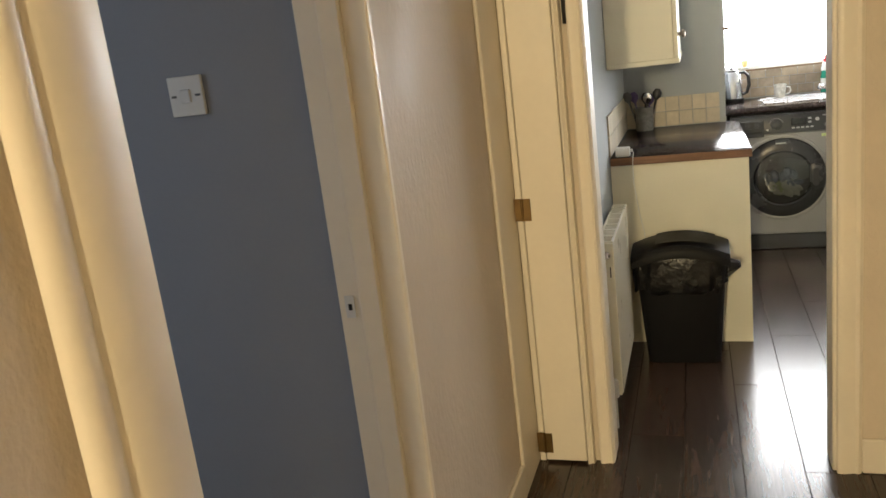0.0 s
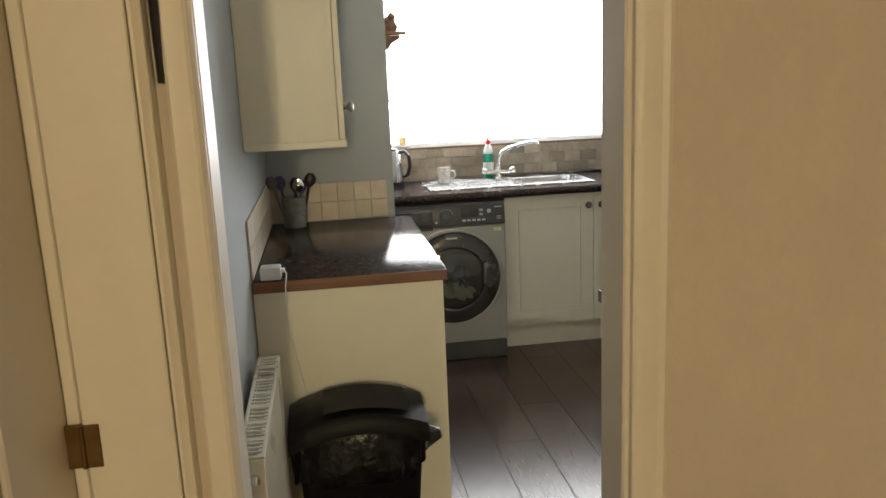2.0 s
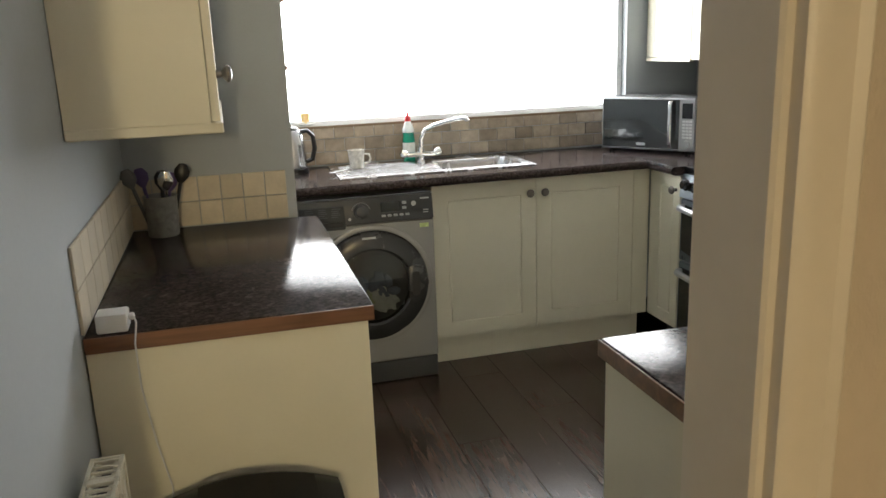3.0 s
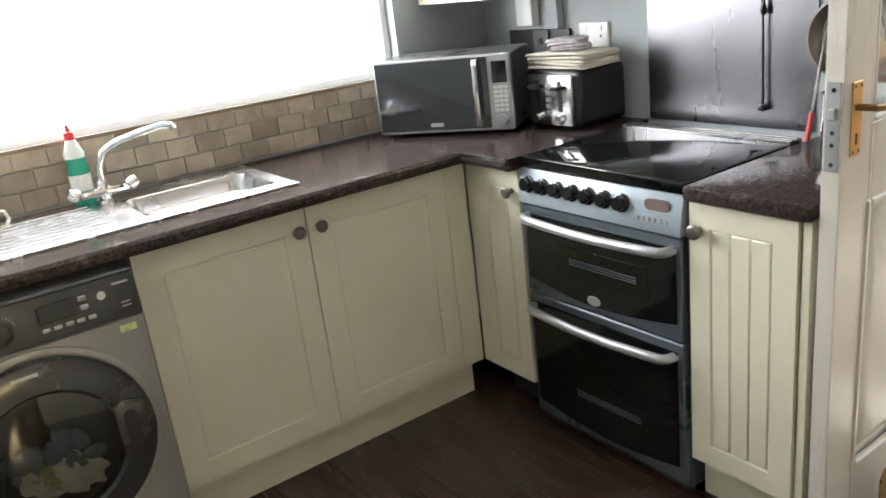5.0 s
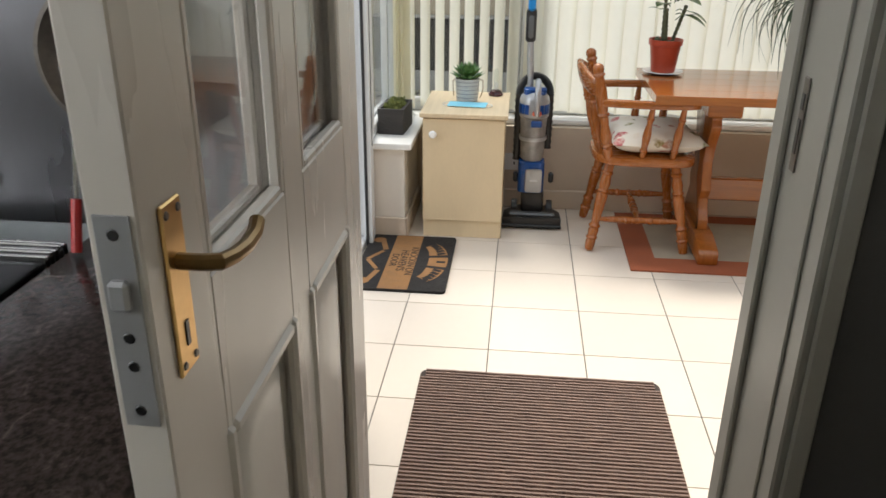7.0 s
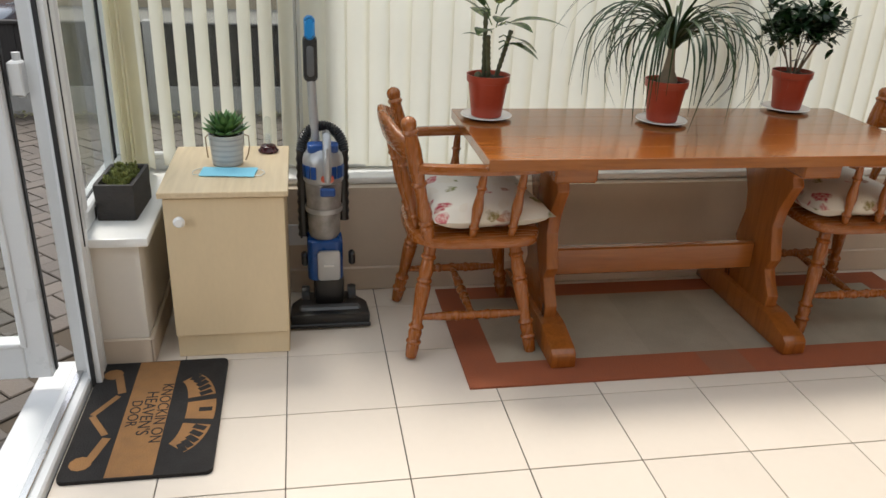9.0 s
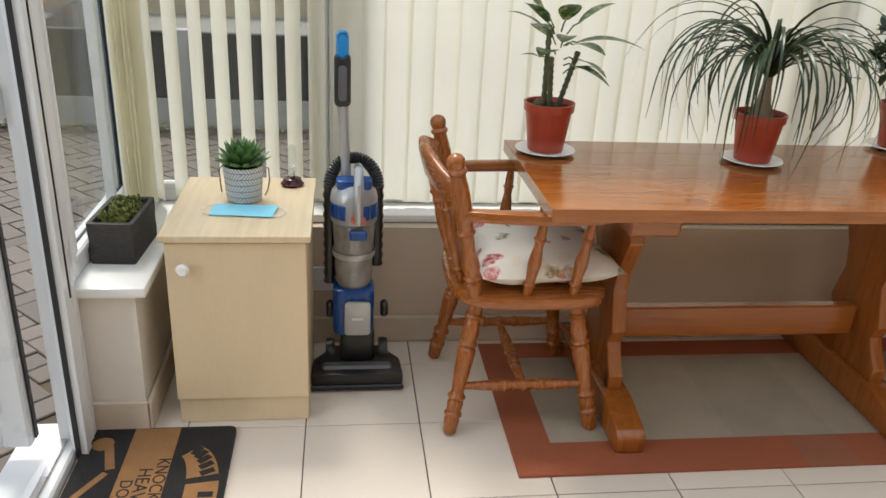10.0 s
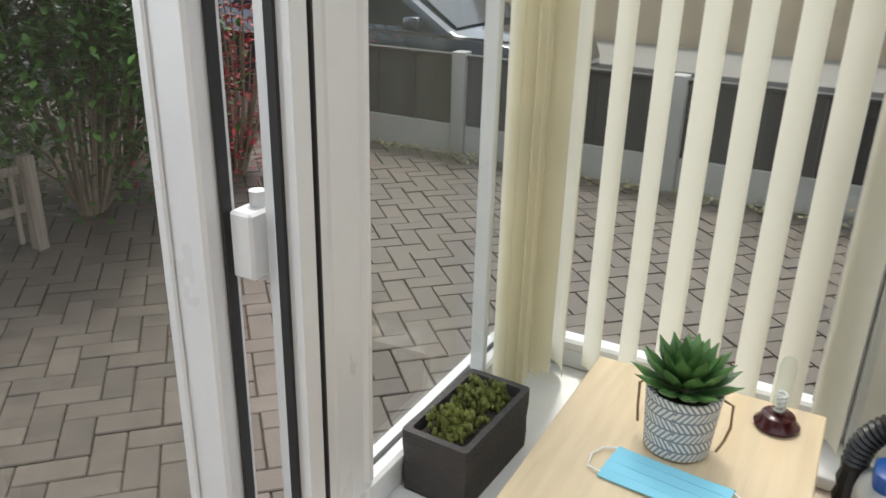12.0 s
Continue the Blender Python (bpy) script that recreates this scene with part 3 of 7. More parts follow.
tagged(new("window_sill", mesh_of("window_sill", sill, M_SILL)), "glossy white window sill round the conservatory corner", "sill", "", ST)
roof = bm_new()
prism(roof, [(OX - 0.01, 2.62), (6.45, 2.12), (6.45, 2.135), (OX - 0.01, 2.635)], 1.75, 6.05, "y")
rf = tagged(new("roof", mesh_of("roof", roof, M_HAZE, 0)), "clear glazed conservatory roof", "roof", "", ST)
rf.visible_shadow = False
trim("trim_eaves", "white eaves beam over the conservatory windows", M_PVC, (6.20, 6.32, 1.9, 5.95, 2.0, 2.11), (4.52, 6.2, 5.85, 5.95, 2.0, 2.11))

def cons_window(name, label, at, run, axis, mats=M_PVC, z0=0.407, z1=2.0, edge=0.05):
    """A fixed window: run metres long along x or y from at."""
    w = thing(name, at, label, "window", "", 0, ST)
    f, gk = bm_new(), bm_new()
    def b(bmx, u0, u1, d0, d1, za, zb, bev=0.004):
        if axis == "x":
            box(bmx, u0, u1, d0, d1, za, zb, bev)
        else:
            box(bmx, d0, d1, u0, u1, za, zb, bev)
    h = z1 - z0
    b(f, 0, run, 0, 0.06, 0, edge)
    b(f, 0, run, 0, 0.06, h - edge, h)
    b(f, 0, edge, 0, 0.06, edge, h - edge)
    b(f, run - edge, run, 0, 0.06, edge, h - edge)
    part("window_frame", f, mats, w)
    e = edge
    b(gk, e, run - e, 0.022, 0.036, e, e + 0.003, 0)
    b(gk, e, e + 0.003, 0.022, 0.036, e, h - e, 0)
    b(gk, run - e - 0.003, run - e, 0.022, 0.036, e, h - e, 0)
    part("gasket", gk, M_GASKET, w)
    bd_ = bm_new()
    b(bd_, e - 0.012, run - e + 0.012, -0.006, 0.021, e - 0.012, e + 0.014, 0.006)
    b(bd_, e - 0.012, e + 0.010, -0.006, 0.021, e + 0.014, h - e, 0.006)
    b(bd_, run - e - 0.010, run - e + 0.012, -0.006, 0.021, e + 0.014, h - e, 0.006)
    part("glazing_bead", bd_, mats, w, "white glazing bead")
    p = bm_new()
    b(p, e, run - e, 0.026, 0.032, e, h - e, 0)
    ob = part("pane", p, M_HAZE, w)
    ob.visible_shadow = False
    return w

cons_window("window_2", "white plastic framed window beside the garden door", (5.546, 5.862, 0.407), 0.693, "x", edge=0.055)
cons_window("window_3", "white plastic framed conservatory window behind open blinds", (6.205, 5.215, 0.407), 0.645, "y", edge=0.055)
cons_window("window_4", "white plastic framed conservatory window behind closed blinds", (6.205, 3.60, 0.407), 1.56, "y")
cons_window("window_5", "white plastic framed conservatory window at the end", (6.205, 1.95, 0.407), 1.60, "y")
trim("trim_mullion", "white plastic window posts", M_PVC, (6.19, 6.29, 5.162, 5.213, 0.407, 2.0), (6.24, 6.30, 5.862, 5.93, 0.407, 2.0), (5.998, 6.011, 5.856, 5.888, 0.43, 1.98))
# post, track and open garden door
post = bm_new()
prism(post, [(5.44, 5.845), (5.47, 5.845), (5.475, 5.852), (5.505, 5.852), (5.509, 5.849), (5.513, 5.852), (5.544, 5.852), (5.544, 5.925), (5.476, 5.925), (5.476, 5.892), (5.446, 5.886), (5.44, 5.878)], CF, 2.0)
tagged(new("trim_door_post", mesh_of("trim_door_post", post, M_PVC)), "white plastic post between garden door and window", "trim", "", ST)
trim("trim_gasket", "black rubber seal along the door post", M_GASKET, (5.4335, 5.4395, 5.862, 5.874, CF, 2.0), (5.4745, 5.4785, 5.843, 5.8515, 0.41, 2.0), bev=0)
trim("trim_door_track", "white plastic garden door threshold with metal track", M_PVC, (4.50, 5.56, 5.878, 5.95, GROUND, -0.02), bev=0.006)
trim("trim_track_metal", "grey metal track in the threshold", M_STEEL, (4.50, 5.55, 5.905, 5.925, -0.02, -0.012), bev=0.002)
trim("step", "white outer door step", M_PVC, (4.45, 5.62, 5.952, 6.06, GROUND, -0.06), bev=0.006)
gd = thing("door_3", (5.483, 5.978, 0.0), "open white plastic glazed garden door", "door", "", 0, ST)
lf = bm_new()
for y0, y1, z0, z1 in ((0, 0.070, 0, 1.96), (0.70, 0.80, 0, 1.96), (0.070, 0.70, 0, 0.12), (0.070, 0.70, 1.85, 1.96)):
    box(lf, -0.06, 0.0, y0, y1, z0, z1, 0.005)
part("door_frame", lf, M_PVC, gd)
sl = bm_new()
box(sl, -0.034, -0.014, -0.006, -0.001, 0.01, 1.95, 0.002)
part("seal", sl, M_GASKET, gd, "black rubber door seal")
gp = part("pane", box(bm_new(), -0.034, -0.026, 0.070, 0.70, 0.12, 1.85), M_HAZE, gd)
bd3 = bm_new()
for y0, y1, z0, z1 in ((0.056, 0.074, 0.11, 1.86), (0.694, 0.712, 0.11, 1.86), (0.074, 0.694, 0.11, 0.126), (0.074, 0.694, 1.844, 1.86)):
    box(bd3, -0.066, -0.059, y0, y1, z0, z1, 0.003)
part("glazing_bead", bd3, M_PVC, gd)
gp.visible_shadow = False
hg = bm_new()
box(hg, -0.03, 0.012, -0.048, -0.012, 0.86, 0.95, 0.004)
lathe(hg, [(0.011, 0.82), (0.011, 0.94)], 12, Matrix.Translation((0.006, -0.03, 0.03)))
part("hinge", hg, M_PVC, gd, "white flag hinge with metal screws")

# ---- kitchen ----
def knob(parent, x, y, z, nx, ny):
    """A round hammered knob whose stem points along (nx, ny)."""
    m = between((x, y, z), (x + nx, y + ny, z))
    return part("knob", lathe(bm_new(), [(0.009, 0), (0.007, 0.012), (0.012, 0.016), (0.0185, 0.022), (0.019, 0.027), (0.014, 0.033), (0.004, 0.035), (0, 0.035)], 16, m), M_KNOB, parent, "hammered pewter knob")


def panel_door(w, h, t=0.018, rail=0.075, boards=0):
    """A cupboard door in the x-z plane, its face at y = 0 towards -y, with a grooved field."""
    g, n = 0.004, max(1, boards)
    step = (w - 2 * rail) / n
    cuts = [rail + i * step for i in range(n + 1)]
    xs_ = [0.0] + [c + d for c in cuts for d in (-g, 0, g)] + [w]
    zs_ = [0.0] + [c + d for c in (rail, h - rail) for d in (-g, 0, g)] + [h]
    b = bmesh.new()
    grid = []
    for x in xs_:
        col = []
        for z in zs_:
            deep = (any(abs(x - c) < 1e-6 for c in cuts) and rail - 1e-6 <= z <= h - rail + 1e-6) or (any(abs(z - c) < 1e-6 for c in (rail, h - rail)) and rail - 1e-6 <= x <= w - rail + 1e-6)
            col.append(b.verts.new((x, 0.0045 if deep else 0.0, z)))
        grid.append(col)
    for i in range(len(xs_) - 1):
        for j in range(len(zs_) - 1):
            b.faces.new((grid[i][j], grid[i + 1][j], grid[i + 1][j + 1], grid[i][j + 1]))
    ret = bmesh.ops.extrude_face_region(b, geom=b.faces[:])
    for v in ret["geom"]:
        if isinstance(v, bmesh.types.BMVert):
            v.co.y = t
    bmesh.ops.recalc_face_normals(b, faces=b.faces[:])
    return b


PL = 0.132   # height of the plinths
# sink cupboard, facing -y
sc = thing("base_cabinet", (1.545, 6.727, 0), "cream shaker double base cabinet under the sink with pewter knobs", "cabinet", "kitchen units")
part("body", box(bm_new(), 0.002, 1.085, 0.02, 0.55, PL, 0.857, 0.001), M_UNIT, sc)
part("plinth", box(bm_new(), 0, 1.06, 0.045, 0.06, 0.001, PL - 0.002, 0.001), M_UNIT, sc)
for i in (0, 1):
    d = part("door", panel_door(0.496, 0.72), M_UNIT, sc)
    d.location = (i * 0.5 + 0.002, 0, PL + 0.003)
    knob(d, 0.462 if i == 0 else 0.034, 0, 0.655, 0, -1)
part("filler", box(bm_new(), 1.002, 1.086, 0.004, 0.02, PL, 0.857, 0.001), M_UNIT, sc)
# narrow corner cupboard, facing -x
cc = thing("base_cabinet", (2.632, 6.687, 0), "narrow cream base cabinet in the corner beside the cooker", "cabinet", "kitchen units", -90)
part("body", box(bm_new(), 0.003, 0.224, 0.02, 0.57, PL, 0.857, 0.001), M_UNIT, cc)
d = part("door", panel_door(0.222, 0.72, rail=0.06), M_UNIT, cc)
d.location = (0.002, 0, PL + 0.003)
knob(d, 0.19, 0, 0.655, 0, -1)
part("filler", box(bm_new(), -0.042, 0.0, 0.004, 0.02, PL, 0.857, 0.001), M_UNIT, cc)
# no real plinth here: a black sheet paints the shade under the cabinet
part("plinth", box(bm_new(), 0.005, 0.22, 0.09, 0.10, 0.001, PL - 0.002), M_BLACK, cc, "black sheet painting the shade of a recess without a plinth board")
# cupboard right of the cooker, facing -x
rc = thing("base_cabinet", (2.642, 5.848, 0), "narrow cream boarded base cabinet between cooker and open door", "cabinet", "kitchen units", -90)
part("body", box(bm_new(), 0.003, 0.292, 0.02, 0.57, PL, 0.857, 0.001), M_UNIT, rc)
d = part("door", panel_door(0.282, 0.72, rail=0.062, boards=3), M_UNIT, rc)
d.location = (0.002, 0, PL + 0.003)
knob(d, 0.03, 0, 0.655, 0, -1)
part("end_panel", box(bm_new(), 0.294, 0.312, 0.004, 0.57, 0.001, 0.857, 0.001), M_UNIT, rc)
part("plinth", box(bm_new(), 0.005, 0.292, 0.05, 0.065, 0.001, PL - 0.002, 0.001), M_UNIT, rc)

# worktops
SY, SX = 6.69, 2.60


# the sink run is cut round the bowl
SB = (1.63, 2.06, 6.865, 7.17)
bm = bm_new()
for b in ((PX + 0.003, SB[0], SY, WY - 0.003), (SB[1], SX, SY, WY - 0.003), (SB[0], SB[1], SY, SB[2]), (SB[0], SB[1], SB[3], WY - 0.003), (SX, EX - 0.003, 6.459, WY - 0.003)):
    box(bm, *b, 0.862, 0.9)
bmesh.ops.remove_doubles(bm, verts=bm.verts[:], dist=0.0005)
tube(bm, [(PX + 0.004, SY, 0.881), (SX, SY, 0.881)], 0.0188, 10)
tube(bm, [(SX, 6.69, 0.881), (SX, 6.462, 0.881)], 0.0188, 10)
solo("worktop", bm, M_TOP, "dark brown mottled laminate worktop around the corner with the sink", "worktop")
bm = bm_new()
solo("joint_strip", box(bm, 2.578, 2.592, 6.462, 6.69, 0.893, 0.9025), M_STEEL, "thin aluminium joint strip on the worktop edge", "strip")
bm = bm_new()
prism(bm, rounded(2.622, 3.36, 5.529, 5.852, 0.018, 4)[:0] + [(2.64, 5.529), (EX - 0.003, 5.529), (EX - 0.003, 5.852), (2.622, 5.852), (2.622, 5.547), (2.627, 5.534)], 0.862, 0.9, "z", 0.008)
solo("worktop", bm, M_TOP, "dark brown mottled worktop piece between cooker and open door", "worktop")


def counter(name, x0, x1, y0, y1, end, label):
    """A counter along a wall with a plain end panel facing -y or +x."""
    c = thing(name, ((x0 + x1) / 2, (y0 + y1) / 2, 0), label, "counter")
    ox, oy = (x0 + x1) / 2, (y0 + y1) / 2
    part("body", box(bm_new(), x0 - ox + 0.004, x1 - ox - 0.035, y0 - oy + 0.02, y1 - oy - 0.02, 0.001, 0.86, 0.001), M_UNIT, c)
    for e in end:
        part("end_panel", box(bm_new(), x0 - ox + 0.002, x1 - ox - 0.014, (y0 - oy + 0.004) if e == "s" else (y1 - oy - 0.02), (y0 - oy + 0.019) if e == "s" else (y1 - oy - 0.004), 0.001, 0.861, 0.001), M_UNIT, c)
    part("worktop", box(bm_new(), x0 - ox + 0.002, x1 - ox, y0 - oy + 0.002, y1 - oy - 0.002, 0.862, 0.9, 0.005, 2), M_TOP, c, "dark brown mottled laminate worktop")
    return c, ox, oy


lc, ox, oy = counter("counter", WX + 0.002, 0.972, 5.042, PY - 0.002, "s", "cream counter with a dark worktop along the radiator wall")
part("edge_strip", box(bm_new(), WX + 0.004 - ox, 0.972 - ox, 5.038 - oy, 5.0425 - oy, 0.863, 0.8975, 0.001), M_EDGE, lc, "worn brown laminate end strip")
for i in (0, 1):
    d = part("door", panel_door(0.496, 0.72), M_UNIT, lc)
    d.matrix_basis = pose(0.945 - ox, 5.072 + i * 0.5 - oy, PL + 0.003, 0, 0, 90)
rcn, ox, oy = counter("counter", 1.345, 2.55, DY + 0.113, 4.672, "", "cream counter with a dark worktop beside the kitchen doorway")
part("end_panel", box(bm_new(), 1.352 - ox, 1.37 - ox, 4.04 - oy, 4.655 - oy, 0.001, 0.861, 0.001), M_UNIT, rcn)
part("edge_strip", box(bm_new(), 1.341 - ox, 1.3455 - ox, 4.04 - oy, 4.67 - oy, 0.863, 0.8975, 0.001), M_EDGE, rcn, "worn brown laminate end strip")

# washing machine
wmx, wmy = 1.235, 6.625
wm = thing("washing_machine", (wmx, wmy, 0), "silver front-loading washing machine with graphite door and panel", "washing machine")
part("body", box(bm_new(), -0.29, 0.29, 0.012, 0.56, 0.09, 0.845, 0.006), M_WMBODY, wm)
M_WMGREY = plain("dark_graphite", (0.038, 0.040, 0.042), 0.32, var=0.06)
part("front_panel", box(bm_new(), -0.29, 0.29, 0, 0.014, 0.105, 0.735, 0.004), M_WMBODY, wm)
part("kick_panel", box(bm_new(), -0.288, 0.288, 0.004, 0.03, 0.004, 0.10, 0.004), M_WMGREY, wm)
cp = part("control_panel", prism(bm_new(), [(-0.008, 0.738), (0.03, 0.738), (0.03, 0.845), (0.008, 0.845)], -0.29, 0.29, "x", 0.003), M_WMGREY, wm, "graphite control panel")
part("top_edge", box(bm_new(), -0.288, 0.288, 0.006, 0.02, 0.845, 0.853, 0.003), M_WMGREY, wm)
face = between((0, 0, 0), (0, -1, 0.14))
dial = lathe(bm_new(), [(0.033, 0), (0.033, 0.004), (0.027, 0.006), (0.026, 0.018), (0.021, 0.021), (0, 0.021)], 28, Matrix.Translation((-0.025, -0.001, 0.79)) @ face)
part("dial", dial, M_WMGREY, cp)
for k in range(14):
    a = math.pi * (0.1 + 0.8 * k / 13)
    part("dial_mark", box(bm_new(), -0.0255 - 0.039 * math.cos(a), -0.0235 - 0.039 * math.cos(a), -0.0075, 0.0, 0.789 + 0.039 * math.sin(a), 0.792 + 0.039 * math.sin(a)), M_SILVER, cp)
part("display", box(bm_new(), 0.06, 0.142, -0.008, 0.0, 0.782, 0.825, 0.002), M_GLOSSB, cp)
for i in range(5):
    part("button", box(bm_new(), 0.062 + i * 0.026, 0.080 + i * 0.026, -0.0095, -0.002, 0.760, 0.770, 0.002), M_SILVER, cp)
for i in range(2):
    part("button", box(bm_new(), 0.154, 0.172, -0.008, 0.004, 0.788 + i * 0.022, 0.799 + i * 0.022, 0.002), M_SILVER, cp)
part("start_button", lathe(bm_new(), [(0.011, 0), (0.010, 0.006), (0, 0.006)], 16, Matrix.Translation((0.205, 0.0, 0.808)) @ face), M_SILVER, cp)
part("indicator", lathe(bm_new(), [(0.007, 0), (0.006, 0.005), (0, 0.005)], 12, Matrix.Translation((-0.075, -0.003, 0.762)) @ face), M_SILVER, cp)
part("logo_bar", box(bm_new(), 0.235, 0.272, -0.004, 0.006, 0.825, 0.830), M_SILVER, cp)
for r in range(2):
    part("logo_bar", box(bm_new(), 0.245, 0.268, -0.006, 0.006, 0.765 + r * 0.01, 0.769 + r * 0.01), M_SILVER, cp)
dw = part("drawer", box(bm_new(), -0.284, -0.095, -0.012, -0.004, 0.722, 0.826, 0.004), M_WMGREY, cp, "detergent drawer")
for r in range(5):
    for i in range(3):
        part("programme_list", box(bm_new(), -0.262 + i * 0.056, -0.262 + i * 0.056 + (0.030, 0.038, 0.026, 0.036, 0.032)[(r + i) % 5], -0.0135, -0.0115, 0.778 + r * 0.0085, 0.7805 + r * 0.0085), M_GREY, cp)
part("drawer_grip", box(bm_new(), -0.20, -0.105, -0.0135, -0.0115, 0.737, 0.757, 0.003), M_BLACK, cp)
part("label", box(bm_new(), 0.228, 0.268, -0.0015, 0.001, 0.70, 0.718), plain("energy_label", (0.5, 0.6, 0.25), 0.5, var=0.3, scale=60), wm, "small green and white energy label")
wc = (0.008, 0.462)
M_WMRING = plain("graphite_ring", (0.028, 0.029, 0.031), 0.26, var=0.05)
door_m = pose(wc[0], 0, wc[1], 90)
wd = part("door", lathe(bm_new(), [(0.243, -0.002), (0.246, 0.012), (0.240, 0.022), (0.222, 0.030), (0.19, 0.036), (0.172, 0.037), (0.163, 0.030), (0.160, 0.004)], 64, door_m, False), M_WMRING, wm, "graphite porthole door ring")
part("drum", lathe(bm_new(), [(0.162, 0.003), (0.10, 0.0015), (0, 0.001)], 40, door_m), M_BLACK, wd, "dark drum behind the glass")
gb_ = part("bowl", lathe(bm_new(), [(0.164, 0.026), (0.15, 0.030), (0.10, 0.037), (0.0, 0.040)], 48, door_m, False), glass("porthole_glass", (0.62, 0.64, 0.64), 1.6), wd, "dark glass bowl")
gb_.visible_shadow = False
hd = bm_new()
prism(hd, [(0.150, -0.072), (0.150, 0.072), (0.176, 0.088), (0.226, 0.070), (0.242, 0.0), (0.226, -0.070), (0.176, -0.088)], 0.030, 0.043, "z", 0.005)
hd.transform(door_m)
part("handle", hd, M_WMRING, wd)
slot_b = prism(bm_new(), rounded(0.166, 0.200, -0.055, 0.055, 0.014, 4), 0.0425, 0.0440, "z")
slot_b.transform(door_m)
part("handle_slot", slot_b, M_BLACK, wd)
part("rim", lathe(bm_new(), [(0.268, 0.0005), (0.266, 0.006), (0.256, 0.009), (0.247, 0.007)], 64, door_m, False), M_WMBODY, wm)
part("brand_bar", box(bm_new(), -0.032, 0.026, -0.0335, -0.029, wc[1] + 0.214, wc[1] + 0.222), M_SILVER, wd)
for lcol, cnt, zc in (((0.22, 0.22, 0.19), 14, -0.07), ((0.06, 0.07, 0.09), 12, -0.01), ((0.15, 0.17, 0.09), 6, -0.06)):
    lau = bm_new()
    for i in range(cnt):
        b = bmesh.new()
        bmesh.ops.create_icosphere(b, subdivisions=3, radius=random.uniform(0.02, 0.036))
        sh_ = Vector((random.random() * 9, random.random() * 9, 2))
        for v in b.verts:
            v.co *= 1 + 0.5 * noise.noise(v.co * 38 + sh_)
        add(lau, b, pose(wc[0] + random.uniform(-0.085, 0.085), -0.014, wc[1] + zc + random.uniform(-0.025, 0.035), 0, random.uniform(0, 90)) @ Matrix.Diagonal((1.1, 0.24, 0.7, 1)))
    part("laundry", lau, plain("laundry_cloth", lcol, 0.9, var=0.2, scale=30, bump=0.4), wd, "crumpled laundry behind the glass")

# cooker
ck = thing("cooker", (2.635, 6.156, 0), "freestanding grey double oven cooker with black glass hob", "cooker", "", -90)
hw = 0.298   # local x to the right as one faces it, local y to the back
part("body", box(bm_new(), -hw, hw, 0.022, 0.46, 0.02, 0.865, 0.003), M_COOK, ck)
part("kick_panel", box(bm_new(), -hw + 0.003, hw - 0.003, 0.03, 0.045, 0.002, 0.09, 0.002), M_BLACK, ck)
hb = part("hob", box(bm_new(), -hw, hw, 0.006, 0.452, 0.868, 0.902, 0.006, 2), M_GLOSSB, ck, "black ceramic glass hob lid")
tr = bm_new()
for i in range(5):
    box(tr, -hw, hw, 0.455 + i * 0.012, 0.463 + i * 0.012, 0.868, 0.908 + 0.002 * (i % 2), 0.002)
part("rear_vent", tr, M_STEEL, ck, "ribbed aluminium rear trim")
cpn = part("control_panel", prism(bm_new(), [(0.004, 0.868), (-0.012, 0.79), (-0.014, 0.765), (0.03, 0.765), (0.03, 0.868)], -hw, hw, "x", 0.003), M_COOKP, ck, "pale silver control panel")
way = Vector((0, -1, 0.2))
for i in range(7):
    p = Vector((-0.254 + i * 0.0605, -0.006, 0.824))
    part("control_knob", lathe(bm_new(), [(0.0255, 0), (0.025, 0.004), (0.021, 0.007), (0.020, 0.022), (0.016, 0.025), (0, 0.025)], 24, between(p, p + way)), M_GLOSSB, cpn, "round black control knob")
part("clock", prism(bm_new(), rounded(0.186, 0.262, 0.822, 0.850, 0.012, 4), -0.009, 0.0, "y"), plain("clock_window", (0.18, 0.13, 0.13), 0.2), cpn)
for i in range(6):
    p = Vector((0.165 + i * 0.018, -0.012, 0.797))
    part("button", lathe(bm_new(), [(0.0055, 0), (0.005, 0.005), (0, 0.005)], 10, between(p, p + way)), M_SILVER, cpn)
